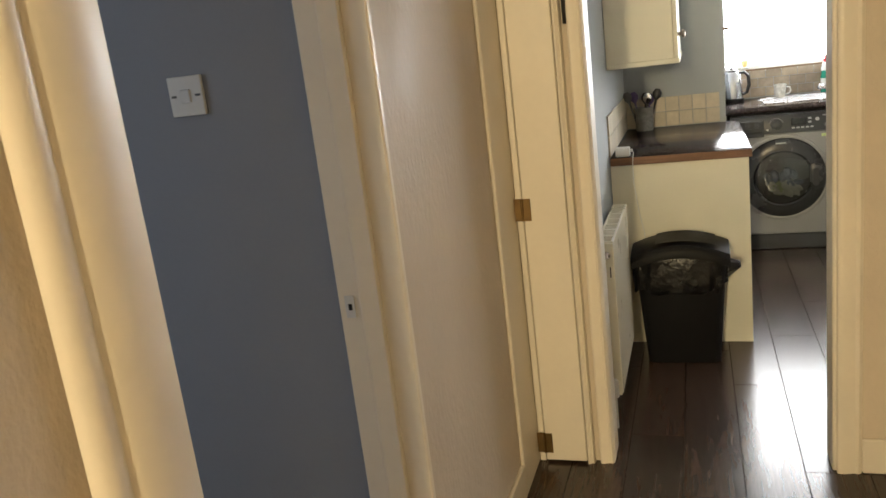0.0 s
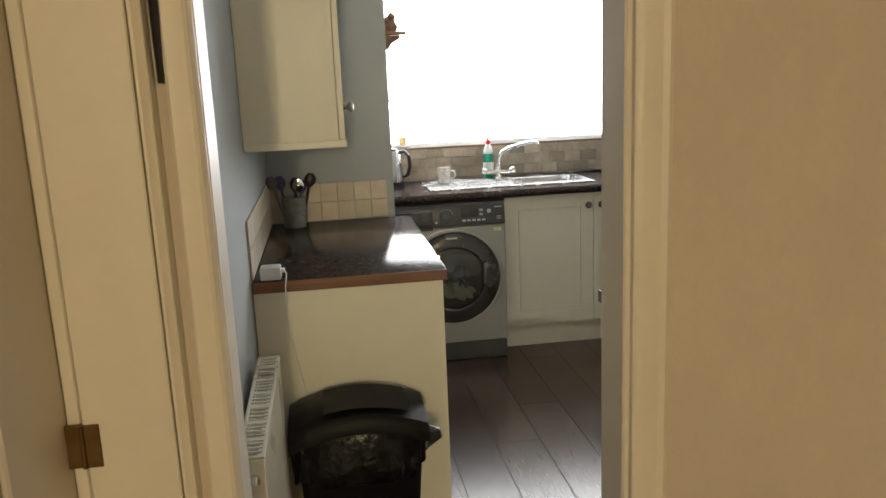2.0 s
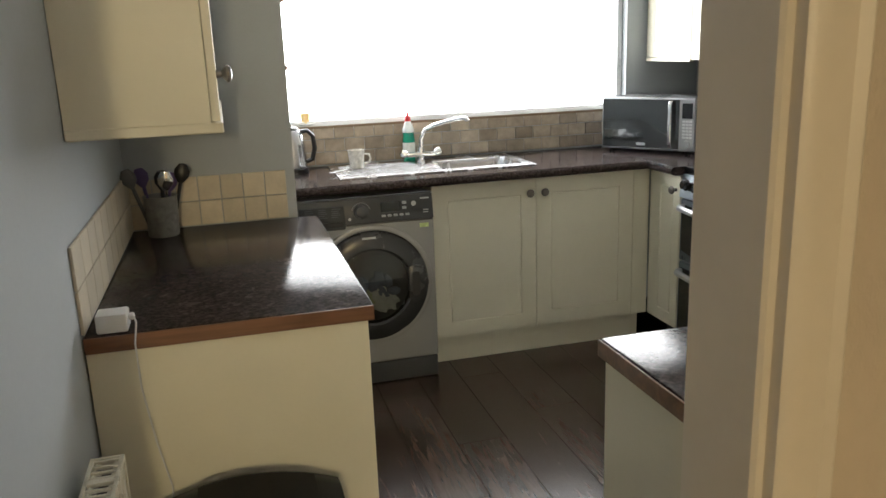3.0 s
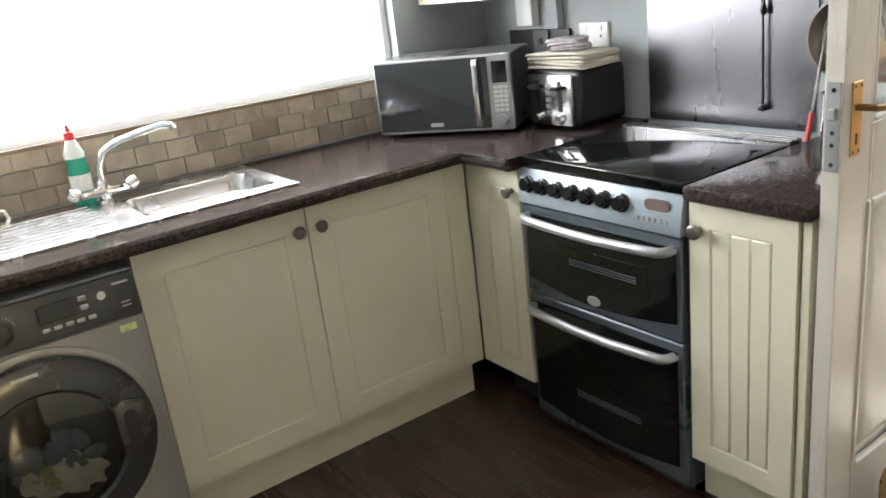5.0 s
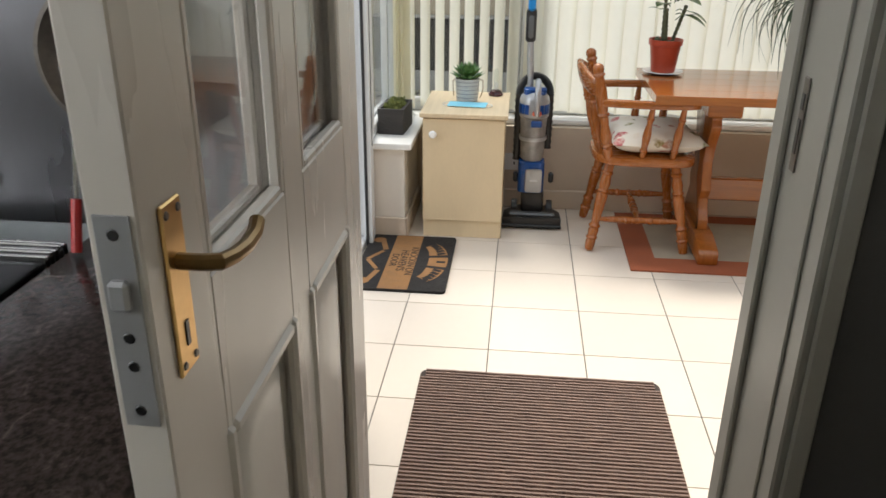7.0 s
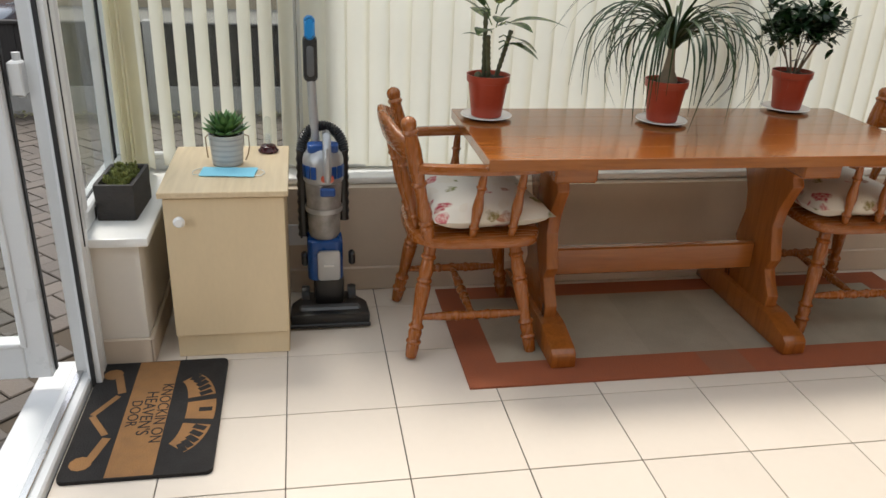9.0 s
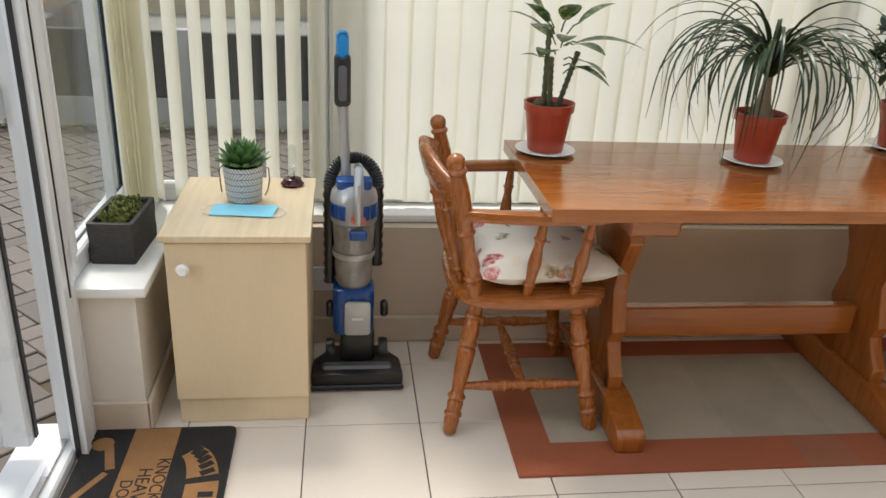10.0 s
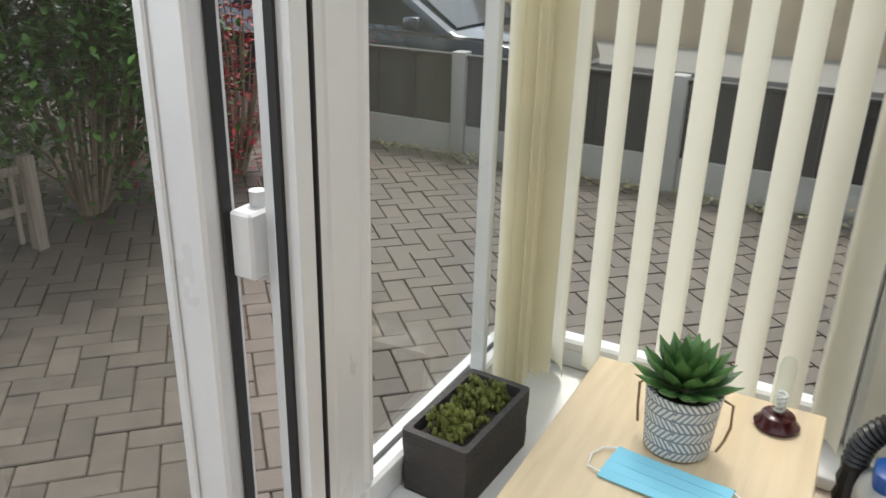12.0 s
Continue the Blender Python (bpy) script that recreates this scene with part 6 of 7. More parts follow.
tone = ramp_of(nt, pick.outputs[0], [(0.0, (0.66, 0.62, 0.54)), (0.42, (0.66, 0.62, 0.54)), (0.44, (0.38, 0.03, 0.06)), (0.62, (0.50, 0.13, 0.14)), (0.70, (0.17, 0.19, 0.05))])
inner = mix_of(nt, ramp_of(nt, noise_of(nt, vec, 70, 4), [(0.4, (0, 0, 0)), (0.6, (0.6, 0.6, 0.6))]), tone, (0.66, 0.60, 0.5))
nt.links.new(mix_of(nt, mask, (0.68, 0.65, 0.58), inner), b.inputs["Base Color"])
b.inputs["Roughness"].default_value = 0.9
bump_of(nt, b, noise_of(nt, vec, 200, 2), 0.2, 0.001)


def cushion(at, turn, label):
    cu = bmesh.new()
    n = 18
    grid = {}
    for s in (-1, 1):
        for i in range(n + 1):
            for j in range(n + 1):
                u, v = 2 * i / n - 1, 2 * j / n - 1
                puff = ((1 - u ** 4) * (1 - v ** 4)) ** 0.5
                pin = 1 - 0.10 * (1 - abs(u * v))
                x, y = u * 0.215 * pin, v * 0.205 * pin
                zz = 0.055 + s * 0.055 * puff + 0.007 * noise.noise((u * 2.5, v * 2.5, s)) * puff + (0.02 * max(0, abs(u * v) - 0.5))
                if abs(u) == 1 or abs(v) == 1:
                    grid.setdefault((0, i, j), None)
                    if grid[(0, i, j)] is None:
                        grid[(0, i, j)] = cu.verts.new((x, y, 0.05 + 0.02 * max(0, abs(u * v) - 0.5)))
                    grid[(s, i, j)] = grid[(0, i, j)]
                else:
                    grid[(s, i, j)] = cu.verts.new((x, y, zz))
        for i in range(n):
            for j in range(n):
                f = [grid[(s, i, j)], grid[(s, i + 1, j)], grid[(s, i + 1, j + 1)], grid[(s, i, j + 1)]]
                cu.faces.new(f if s > 0 else f[::-1])
    cu.transform(pose(*at, 0, 0, turn))
    return solo("cushion", cu, M_ROSE, label, "cushion", "seat cushions", smooth=1.2)


cushion((5.72, 4.61, CF + 0.4385), 4, "cream seat cushion with a faded rose print on a chair")
cushion((5.735, 3.235, CF + 0.4385), 178, "cream rose-print seat cushion on the far chair")

# table plants
p1, z1 = pot((5.895, 4.56, TZ + 0.001), 0.075, 0.145, "variegated dieffenbachia in a terracotta plastic pot")
for dx, dy, lx, ly, h in ((-0.018, 0.004, -0.02, 0.015, 0.15), (0.014, 0.014, 0.004, 0.004, 0.22), (0.008, -0.026, 0.012, -0.05, 0.16)):
    st = bm_new()
    turned(st, (dx, dy, z1 - 0.01), (dx + lx, dy + ly, z1 + h), [p for k in range(9) for p in ((0.0072, k / 9 + 0.01), (0.0095, k / 9 + 0.055), (0.0072, k / 9 + 0.1))], 10)
    part("stem", st, M_STEM, p1, "knobbly ringed stem")
lv = bm_new()
for a, h, ln, w, tip in ((20, 0.22, 0.10, 0.030, -0.1), (95, 0.25, 0.11, 0.030, -0.3), (150, 0.19, 0.11, 0.028, 0.1), (215, 0.22, 0.10, 0.028, 0.2), (262, 0.22, 0.17, 0.036, 0.15), (285, 0.17, 0.10, 0.030, 0.5), (335, 0.21, 0.10, 0.027, 0.1), (75, 0.16, 0.05, 0.014, 0.1), (255, 0.12, 0.055, 0.012, 0.0), (275, 0.26, 0.12, 0.026, -0.5), (120, 0.26, 0.11, 0.03, -0.55), (180, 0.27, 0.10, 0.028, -0.6), (240, 0.15, 0.09, 0.026, 0.45), (60, 0.28, 0.13, 0.03, -0.7)):
    d = Vector((math.cos(radians(a)), math.sin(radians(a)), 0.45 - tip))
    b0 = Vector((0.01 * math.cos(radians(a)), -0.01 + 0.02 * math.sin(radians(a)), z1 + h * 0.8))
    b1 = b0 + d * 0.035
    tube(lv, [b0, b0.lerp(b1, 0.5) + Vector((0, 0, 0.008)), b1], 0.0024, 5)
    leaf(lv, b1, d, (0, 0, 1), ln * 1.2, w * 1.35, 0.3 + 0.25 * max(0, tip), 9, 0.15)
part("leaves", lv, M_LEAF1, p1, "dark green leaves flecked with cream")
cc_ = lathe(bm_new(), [(0.012, 0), (0.015, 0.01), (0.012, 0.02), (0.006, 0.026), (0, 0.027)], 10, Matrix.Translation((-0.035, 0.045, z1)))
part("bud", cc_, M_STEM, p1)
p2, z2 = pot((5.82, 3.93, TZ + 0.001), 0.075, 0.145, "ponytail palm with long drooping leaves in a terracotta plastic pot")
part("trunk", lathe(bm_new(), [(0.034, z2 - 0.01), (0.036, z2 + 0.01), (0.022, z2 + 0.04), (0.014, z2 + 0.09), (0.013, z2 + 0.13), (0, z2 + 0.135)], 14), M_BARK, p2)
lv = bm_new()
for i in range(85):
    a = random.uniform(0, 2 * math.pi)
    stiff = random.random() ** 0.7
    L, up_a, curl = random.uniform(0.40, 0.68), radians(random.uniform(48, 86)), radians(random.uniform(145, 190)) * (0.85 + 0.22 * stiff)
    twist = random.uniform(-0.5, 0.5)
    p = Vector((0.010 * math.cos(a), 0.010 * math.sin(a), z2 + 0.115))
    prev = None
    steps = 14
    for k in range(steps + 1):
        t = k / steps
        head = up_a - curl * min(1.0, 1.25 * t) ** 1.05
        az = a + twist * t * t
        sd = Vector((-math.sin(az), math.cos(az), 0.25 * math.sin(i)))
        w = 0.0058 * (0.55 + 0.6 * min(1, 4 * t)) * (1 - 0.9 * t ** 1.6)
        cur = (lv.verts.new(p - sd * w), lv.verts.new(p + Vector((0, 0, -w * 0.5))), lv.verts.new(p + sd * w))
        if prev:
            lv.faces.new((prev[0], prev[1], cur[1], cur[0]))
            lv.faces.new((prev[1], prev[2], cur[2], cur[1]))
        prev = cur
        p = p + Vector((math.cos(az) * math.cos(head), math.sin(az) * math.cos(head), math.sin(head))) * (L / steps)
part("leaves", lv, M_LEAF2, p2, "long thin arching leaves")
p3, z3 = pot((6.0, 3.33, TZ + 0.001), 0.075, 0.145, "dense dark-leaved shrub in a terracotta plastic pot")
st, lv = bm_new(), bm_new()
for i in range(9):
    a = i * 0.7
    tip = Vector((0.09 * math.cos(a), 0.09 * math.sin(a), z3 + 0.13 + 0.07 * random.random()))
    tube(st, [(0.012 * math.cos(a), 0.012 * math.sin(a), z3 - 0.01), (0.035 * math.cos(a), 0.035 * math.sin(a), z3 + 0.05), tip], 0.004, 6, 0.002)
    for k in range(75):
        c = tip + Vector((random.gauss(0, 0.032), random.gauss(0, 0.032), random.gauss(0.02, 0.032)))
        d = Vector((random.gauss(0, 1), random.gauss(0, 1), random.gauss(0.3, 0.6)))
        leaf(lv, c, d, (0.1, 0.05, 1), random.uniform(0.035, 0.058), 0.0145, 0.1, 3)
part("stem", st, M_BARK, p3)
part("leaves", lv, M_LEAF3, p3, "crowded small dark green leaves")

# bedside style cupboard
cbx = thing("cupboard", (5.576, 5.45, CF), "small pale maple cupboard with one door and a white knob", "cupboard")
part("body", box(bm_new(), 0.018, 0.478, -0.182, 0.182, 0.002, 0.572, 0.001), M_MAPLE, cbx)
dr = part("door", box(bm_new(), 0.0, 0.017, -0.183, 0.183, 0.086, 0.566, 0.002), M_MAPLE, cbx)
part("plinth", box(bm_new(), 0.014, 0.03, -0.180, 0.180, 0.001, 0.084, 0.001), M_MAPLE, cbx)
part("top", box(bm_new(), -0.014, 0.482, -0.196, 0.196, 0.572, 0.591, 0.002), wood("maple_top", (0.58, 0.45, 0.28), (0.72, 0.59, 0.40), "x", 0.35, scale=0.5, bump=0.02), cbx)
part("knob", lathe(bm_new(), [(0.008, 0), (0.007, 0.012), (0.016, 0.02), (0.018, 0.028), (0.012, 0.037), (0, 0.038)], 18, pose(0, 0.135, 0.50, 0, -90)), M_CHINA, dr, "round white china knob")
CT = CF + 0.591
sc_ = thing("succulent_pot", (5.85, 5.455, CT + 0.001), "green succulent in a grey and white herringbone pot", "plant")
M_HERR, nt, b = nodes_of("herringbone_glaze")
tc = nt.nodes.new("ShaderNodeTexCoord")
sep = nt.nodes.new("ShaderNodeSeparateXYZ")
nt.links.new(tc.outputs["Object"], sep.inputs[0])
def mth(op, a, b_=None):
    n = nt.nodes.new("ShaderNodeMath")
    n.operation = op
    for i, v in enumerate((a, b_)):
        if v is None:
            continue
        if isinstance(v, (int, float)):
            n.inputs[i].default_value = v
        else:
            nt.links.new(v, n.inputs[i])
    return n.outputs[0]
ang = mth("MULTIPLY", mth("ARCTAN2", sep.outputs[1], sep.outputs[0]), 12 / math.pi)
row = mth("MULTIPLY", sep.outputs[2], 55.0)
tri_ = mth("ABSOLUTE", mth("SUBTRACT", mth("FRACT", mth("MULTIPLY", row, 0.5)), 0.5))
wave = mth("FRACT", mth("ADD", mth("MULTIPLY", ang, 1.6), mth("MULTIPLY", tri_, 3.0)))
line = mth("GREATER_THAN", wave, 0.42)
gap = mth("GREATER_THAN", mth("FRACT", row), 0.16)
nt.links.new(mix_of(nt, mth("MULTIPLY", line, gap), (0.20, 0.23, 0.26), (0.72, 0.72, 0.69)), b.inputs["Base Color"])
b.inputs["Roughness"].default_value = 0.55
part("pot", lathe(bm_new(), [(0.045, 0), (0.05, 0.004), (0.057, 0.10), (0.058, 0.106), (0.054, 0.106), (0.05, 0.095), (0, 0.093)], 40), M_HERR, sc_)
part("soil", lathe(bm_new(), [(0.05, 0.094), (0, 0.098)], 16), M_SOIL, sc_)
lv = bm_new()
for ringn, (cnt, el, ln, w) in enumerate(((11, 18, 0.075, 0.014), (10, 38, 0.07, 0.014), (8, 56, 0.06, 0.013), (6, 74, 0.045, 0.010))):
    for i in range(cnt):
        a = 2 * math.pi * (i + 0.5 * ringn) / cnt + random.uniform(-0.1, 0.1)
        d = Vector((math.cos(a) * math.cos(radians(el)), math.sin(a) * math.cos(radians(el)), math.sin(radians(el))))
        b0 = Vector((0.012 * math.cos(a), 0.012 * math.sin(a), 0.10 + 0.008 * ringn))
        bb = bmesh.new()
        n = 7
        rr = []
        sd = Vector((-math.sin(a), math.cos(a), 0))
        up_ = sd.cross(d) * -1
        for k in range(n + 1):
            t = k / n
            ww = w * (0.45 + 1.1 * t) * (1 - t ** 5) if t < 1 else 0.0008
            ww = max(0.0008, ww * (1 if t < 0.65 else (1 - (t - 0.65) / 0.35) ** 0.7 + 0.02))
            c = b0 + d * ln * t + Vector((0, 0, 0.01 * t * t))
            rr.append([bb.verts.new(c + sd * ww * math.cos(q) + up_ * ww * 0.35 * math.sin(q)) for q in (0, 1.05, 2.09, 3.14, 4.19, 5.24)])
        for x, y in zip(rr, rr[1:]):
            for q in range(6):
                bb.faces.new((x[q], x[(q + 1) % 6], y[(q + 1) % 6], y[q]))
        bb.faces.new(rr[0][::-1])
        bb.faces.new(rr[-1])
        bmesh.ops.recalc_face_normals(bb, faces=bb.faces[:])
        add(lv, bb)
part("leaves", lv, M_SUCC, sc_, "fleshy pointed green leaves")
M_STRING = plain("jute_string", (0.30, 0.20, 0.11), 0.9)
for s, pts_ in ((1, [(0, 0.058, 0.10), (0.003, 0.068, 0.09), (0, 0.066, 0.05), (0.004, 0.064, 0.02)]), (-1, [(0, -0.058, 0.10), (0.0, -0.072, 0.095), (-0.004, -0.074, 0.06), (0.003, -0.068, 0.03), (-0.01, -0.06, 0.015)])):
    part("string", tube(bm_new(), pts_, 0.0022, 6), M_STRING, sc_, "frayed jute string")
mk = thing("face_mask", (5.745, 5.445, CT + 0.001), "pale blue pleated paper face mask with white ear loops", "mask", "", -6)
M_MASK = cloth("blue_mask", (0.25, 0.62, 0.78), 0.0, 0.85, 150)
mb = bmesh.new()
rows_ = []
for i in range(13):
    x = -0.042 + 0.084 * i / 12
    rows_.append([mb.verts.new((x, y, 0.004 + 0.0022 * (i % 3) + 0.002 * noise.noise((x * 30, y * 20, 0)))) for y in [-0.088 + 0.176 * k / 12 for k in range(13)]])
for a, c in zip(rows_, rows_[1:]):
    for k in range(12):
        mb.faces.new((a[k], c[k], c[k + 1], a[k + 1]))
ret = bmesh.ops.extrude_face_region(mb, geom=mb.faces[:])
bmesh.ops.translate(mb, verts=[v for v in ret["geom"] if isinstance(v, bmesh.types.BMVert)], vec=(0, 0, -0.002))
bmesh.ops.recalc_face_normals(mb, faces=mb.faces[:])
part("cloth", mb, M_MASK, mk)
for s in (-1, 1):
    part("ear_loop", tube(bm_new(), [(-0.035, s * 0.086, 0.005), (-0.03, s * 0.108, 0.003), (0.0, s * 0.116, 0.003), (0.025, s * 0.108, 0.003), (0.035, s * 0.086, 0.005)], 0.0016, 6), M_CHINA, mk)
tg = thing("glass_ornament", (5.985, 5.325, CT + 0.001), "clear glass tube ornament on a dark red turned base", "ornament")
part("base", lathe(bm_new(), [(0.033, 0), (0.036, 0.006), (0.03, 0.012), (0.026, 0.022), (0.018, 0.026), (0, 0.026)], 28), plain("mahogany", (0.05, 0.006, 0.008), 0.2), tg)
tgo = part("tube", lathe(bm_new(), [(0.013, 0.026), (0.013, 0.11), (0.010, 0.122), (0.004, 0.128), (0, 0.128)], 20, None, False), glass("ornament_glass", (0.92, 0.94, 0.93), 1.5), tg)
tgo.visible_shadow = False
part("coil", tube(bm_new(), [(0.007 * math.cos(k * 0.7), 0.007 * math.sin(k * 0.7), 0.028 + k * 0.0009) for k in range(40)], 0.0025, 6), plain("frosted_glass", (0.75, 0.77, 0.76), 0.25), tg)

# planter on the sill
plr = thing("planter", (5.80, 5.79, 0.407), "dark grey stone-look trough planted with sedum", "planter", "", -3)
M_SLATE = plain("dark_stone", (0.055, 0.050, 0.048), 0.8, var=0.3, scale=12, fine=50, bump=0.9, depth=0.006, stretch=(1, 1, 4))
tr = bmesh.new()
shell = []
for hx, hy, z in ((0.113, 0.060, 0.0), (0.1145, 0.0615, 0.03), (0.113, 0.060, 0.06), (0.1155, 0.0625, 0.09), (0.115, 0.062, 0.118), (0.102, 0.050, 0.118), (0.101, 0.049, 0.088)):
    ring_ = rounded(-hx, hx, -hy, hy, 0.008, 2)
    shell.append([tr.verts.new((u + 0.0016 * noise.noise((u * 40, v * 40, z * 60)), v + 0.0016 * noise.noise((u * 40, v * 40, z * 60 + 9)), z)) for u, v in ring_])
for a, c in zip(shell, shell[1:]):
    for k in range(len(a)):
        tr.faces.new((a[k], a[(k + 1) % len(a)], c[(k + 1) % len(a)], c[k]))
tr.faces.new(shell[0][::-1])
tr.faces.new(shell[-1])
part("trough", tr, M_SLATE, plr)
part("soil", box(bm_new(), -0.099, 0.099, -0.047, 0.047, 0.089, 0.099, 0.003), M_SOIL, plr)
sd_ = bm_new()
for k in range(420):
    cx = random.choice((-0.055, -0.03, 0.045, 0.06))
    c = Vector((random.gauss(cx, 0.02), random.gauss(0.0, 0.02), 0.10 + abs(random.gauss(0, 0.016))))
    if abs(c.x) < 0.1 and abs(c.y) < 0.05:
        b_ = bmesh.new()
        bmesh.ops.create_icosphere(b_, subdivisions=1, radius=random.uniform(0.0032, 0.0060))
        add(sd_, b_, Matrix.Translation(c) @ Matrix.Diagonal((1, 1, 1.6, 1)))
tagged(part("sedum", sd_, M_SEDUM, plr, "small clumps of fleshy yellow-green leaves"), kind="stuff")

# upright vacuum cleaner
vc = thing("vacuum_cleaner", (5.86, 5.125, CF), "blue and silver upright vacuum cleaner with a clear dust cylinder", "vacuum cleaner")
M_VB = plain("vacuum_blue", (0.008, 0.065, 0.26), 0.3, var=0.08)
M_VCL = plain("smoky_cylinder", (0.30, 0.29, 0.28), 0.12, 0.2, var=0.35, scale=18, bump=0)
part("floor_head", prism(bm_new(), [(-0.13, -0.143), (-0.13, 0.143), (-0.03, 0.138), (0.06, 0.075), (0.06, -0.075), (-0.03, -0.138)], 0.012, 0.062, "z", 0.012), M_BLACK, vc)
part("head_window", box(bm_new(), -0.10, -0.06, -0.11, 0.11, 0.05, 0.07, 0.008), M_GREY, vc)
part("bumper", box(bm_new(), -0.136, -0.127, -0.144, 0.144, 0.008, 0.024, 0.003), M_BLACK, vc)
for s in (-1, 1):
    part("wheel", lathe(bm_new(), [(0.012, -0.016), (0.045, -0.014), (0.048, 0), (0.045, 0.014), (0.012, 0.016)], 20, pose(0.03, s * 0.085, 0.05, 90)), M_BLACK, vc)
part("neck", box(bm_new(), -0.05, 0.04, -0.055, 0.055, 0.05, 0.17, 0.02, 2), M_BLACK, vc)
lean = lambda z: -0.02 + 0.09 * z
cowl = bm_new()
prism(cowl, rounded(-0.07, 0.065, -0.072, 0.072, 0.03, 4), 0.16, 0.315, "z", 0.01)
part("motor_cowl", cowl, M_VB, vc, "glossy blue motor cover")
part("motor_panel", prism(bm_new(), rounded(-0.04, 0.04, 0.17, 0.285, 0.012, 4), -0.079, -0.068, "x", 0.003), M_SILVER, vc)
for i in range(2):
    part("badge", box(bm_new(), -0.082, -0.0785, -0.018, 0.018, 0.225 + i * 0.0, 0.233), M_PVC, vc)
    break
for s in (-1, 1):
    part("cable_hook", box(bm_new(), -0.02, 0.02, s * 0.085 - 0.012, s * 0.085 + 0.012, 0.2, 0.25, 0.008), M_BLACK, vc)
part("dust_cylinder", lathe(bm_new(), [(0.055, 0.315), (0.064, 0.33), (0.072, 0.50), (0.074, 0.525)], 32), M_VCL, vc, "smoky clear dust cylinder")
part("cylinder_band", lathe(bm_new(), [(0.0735, 0.415), (0.0745, 0.418), (0.0745, 0.43), (0.0735, 0.433)], 32, None, False), M_SILVER, vc)
part("upper_body", lathe(bm_new(), [(0.075, 0.525), (0.079, 0.53), (0.08, 0.60), (0.075, 0.62), (0.05, 0.645), (0.03, 0.655), (0, 0.66)], 32), M_SILVER, vc, "silver upper casing")
for a in range(8):
    part("vent", box(bm_new(), 0.0785, 0.083, -0.012, 0.012, 0.545, 0.59, 0.002), M_VB, vc).matrix_basis = pose(0, 0, 0, 0, 0, 112 + a * 19.4 if a < 3 or a > 4 else 112)
part("release_catch", box(bm_new(), -0.088, -0.07, -0.026, 0.026, 0.49, 0.52, 0.005), M_VB, vc)
part("badge", prism(bm_new(), rounded(-0.022, 0.022, 0.542, 0.566, 0.01, 4), -0.087, -0.076, "x", 0.002), plain("orange_badge", (0.55, 0.10, 0.05), 0.4), vc, "small orange oval badge")
part("carry_handle", tube(bm_new(), [(-0.078, 0, 0.545), (-0.092, 0, 0.60), (-0.085, 0, 0.66), (-0.05, 0, 0.695), (0.0, 0, 0.69)], 0.014, 10), M_SILVER, vc, "silver carrying handle")
part("catch", prism(bm_new(), rounded(-0.05, 0.02, -0.06, 0.06, 0.02, 3), 0.632, 0.66, "z", 0.006), M_VB, vc)
hose = bm_new()
hp_ = []
for k in range(61):
    t = k / 60
    a = math.pi * t
    hp_.append((0.045, 0.012 + 0.072 * math.cos(a), 0.62 + 0.085 * math.sin(a)))
hp_ = [(0.045, 0.085, 0.30 + 0.32 * k / 20) for k in range(20)] + hp_ + [(0.045, -0.06, 0.62 - 0.26 * k / 16) for k in range(1, 17)]
b = bmesh.new()
rr = []
for i, p in enumerate(hp_):
    q = Vector(hp_[min(i + 1, len(hp_) - 1)]) - Vector(hp_[max(i - 1, 0)])
    d = q.normalized()
    s_ = d.cross(Vector((1, 0, 0))).normalized()
    rad = 0.0165 if i % 2 else 0.0205
    rr.append([b.verts.new(Vector(p) + rad * (math.cos(k * math.pi / 5) * s_ + math.sin(k * math.pi / 5) * Vector((1, 0, 0)))) for k in range(10)])
for x, y in zip(rr, rr[1:]):
    for k in range(10):
        b.faces.new((x[k], x[(k + 1) % 10], y[(k + 1) % 10], y[k]))
part("hose", add(hose, b), M_BLACK, vc, "ribbed black hose looped over the top")
part("wand", tube(bm_new(), [(0.035, 0.035, 0.64), (0.035, 0.045, 0.87)], 0.0155, 14), M_SILVER, vc, "grey metal wand")
gp_ = part("grip", prism(bm_new(), rounded(-0.024, 0.024, 0.0, 0.155, 0.02, 5), -0.018, 0.018, "x", 0.008), M_BLACK, vc, "black looped hand grip")
for ob in vc.children:
    if ob.name.split(".")[0] in ("dust_cylinder", "cylinder_band", "upper_body", "motor_cowl", "vent", "catch"):
        ob.matrix_basis = Matrix.Translation((0, 0.012, 0)) @ Matrix.Diagonal((0.88, 0.88, 1, 1)) @ ob.matrix_basis
gp_.location = (0.036, 0.046, 0.86)
gp_.rotation_euler = (0, radians(2), 0)
part("grip_insert", prism(bm_new(), rounded(-0.012, 0.012, 0.02, 0.12, 0.01, 4), -0.0205, -0.017, "x", 0.001), M_GREY, gp_)
part("grip_top", prism(bm_new(), rounded(-0.018, 0.018, 0.135, 0.215, 0.017, 5), -0.02, 0.016, "x", 0.008), plain("bright_blue", (0.01, 0.22, 0.55), 0.35), gp_, "bright blue grip end")

# rug and mats
M_RUGB = plain("terracotta_pile", (0.30, 0.085, 0.035), 0.95, var=0.12, scale=9, fine=160, bump=0.7, depth=0.004)
M_RUGC = plain("faded_beige_pile", (0.34, 0.29, 0.22), 0.95, var=0.12, scale=7, fine=160, bump=0.6, depth=0.004)
rg = thing("rug", (5.645, 3.72, CF), "faded beige rug with a terracotta border under the table", "rug")
M_RUGD = plain("rust_pile", (0.27, 0.10, 0.05), 0.95, var=0.12, scale=9, fine=160, bump=0.7, depth=0.004)
M_RUGG = plain("grey_beige_pile", (0.315, 0.27, 0.205), 0.95, var=0.14, scale=7, fine=160, bump=0.6, depth=0.004)
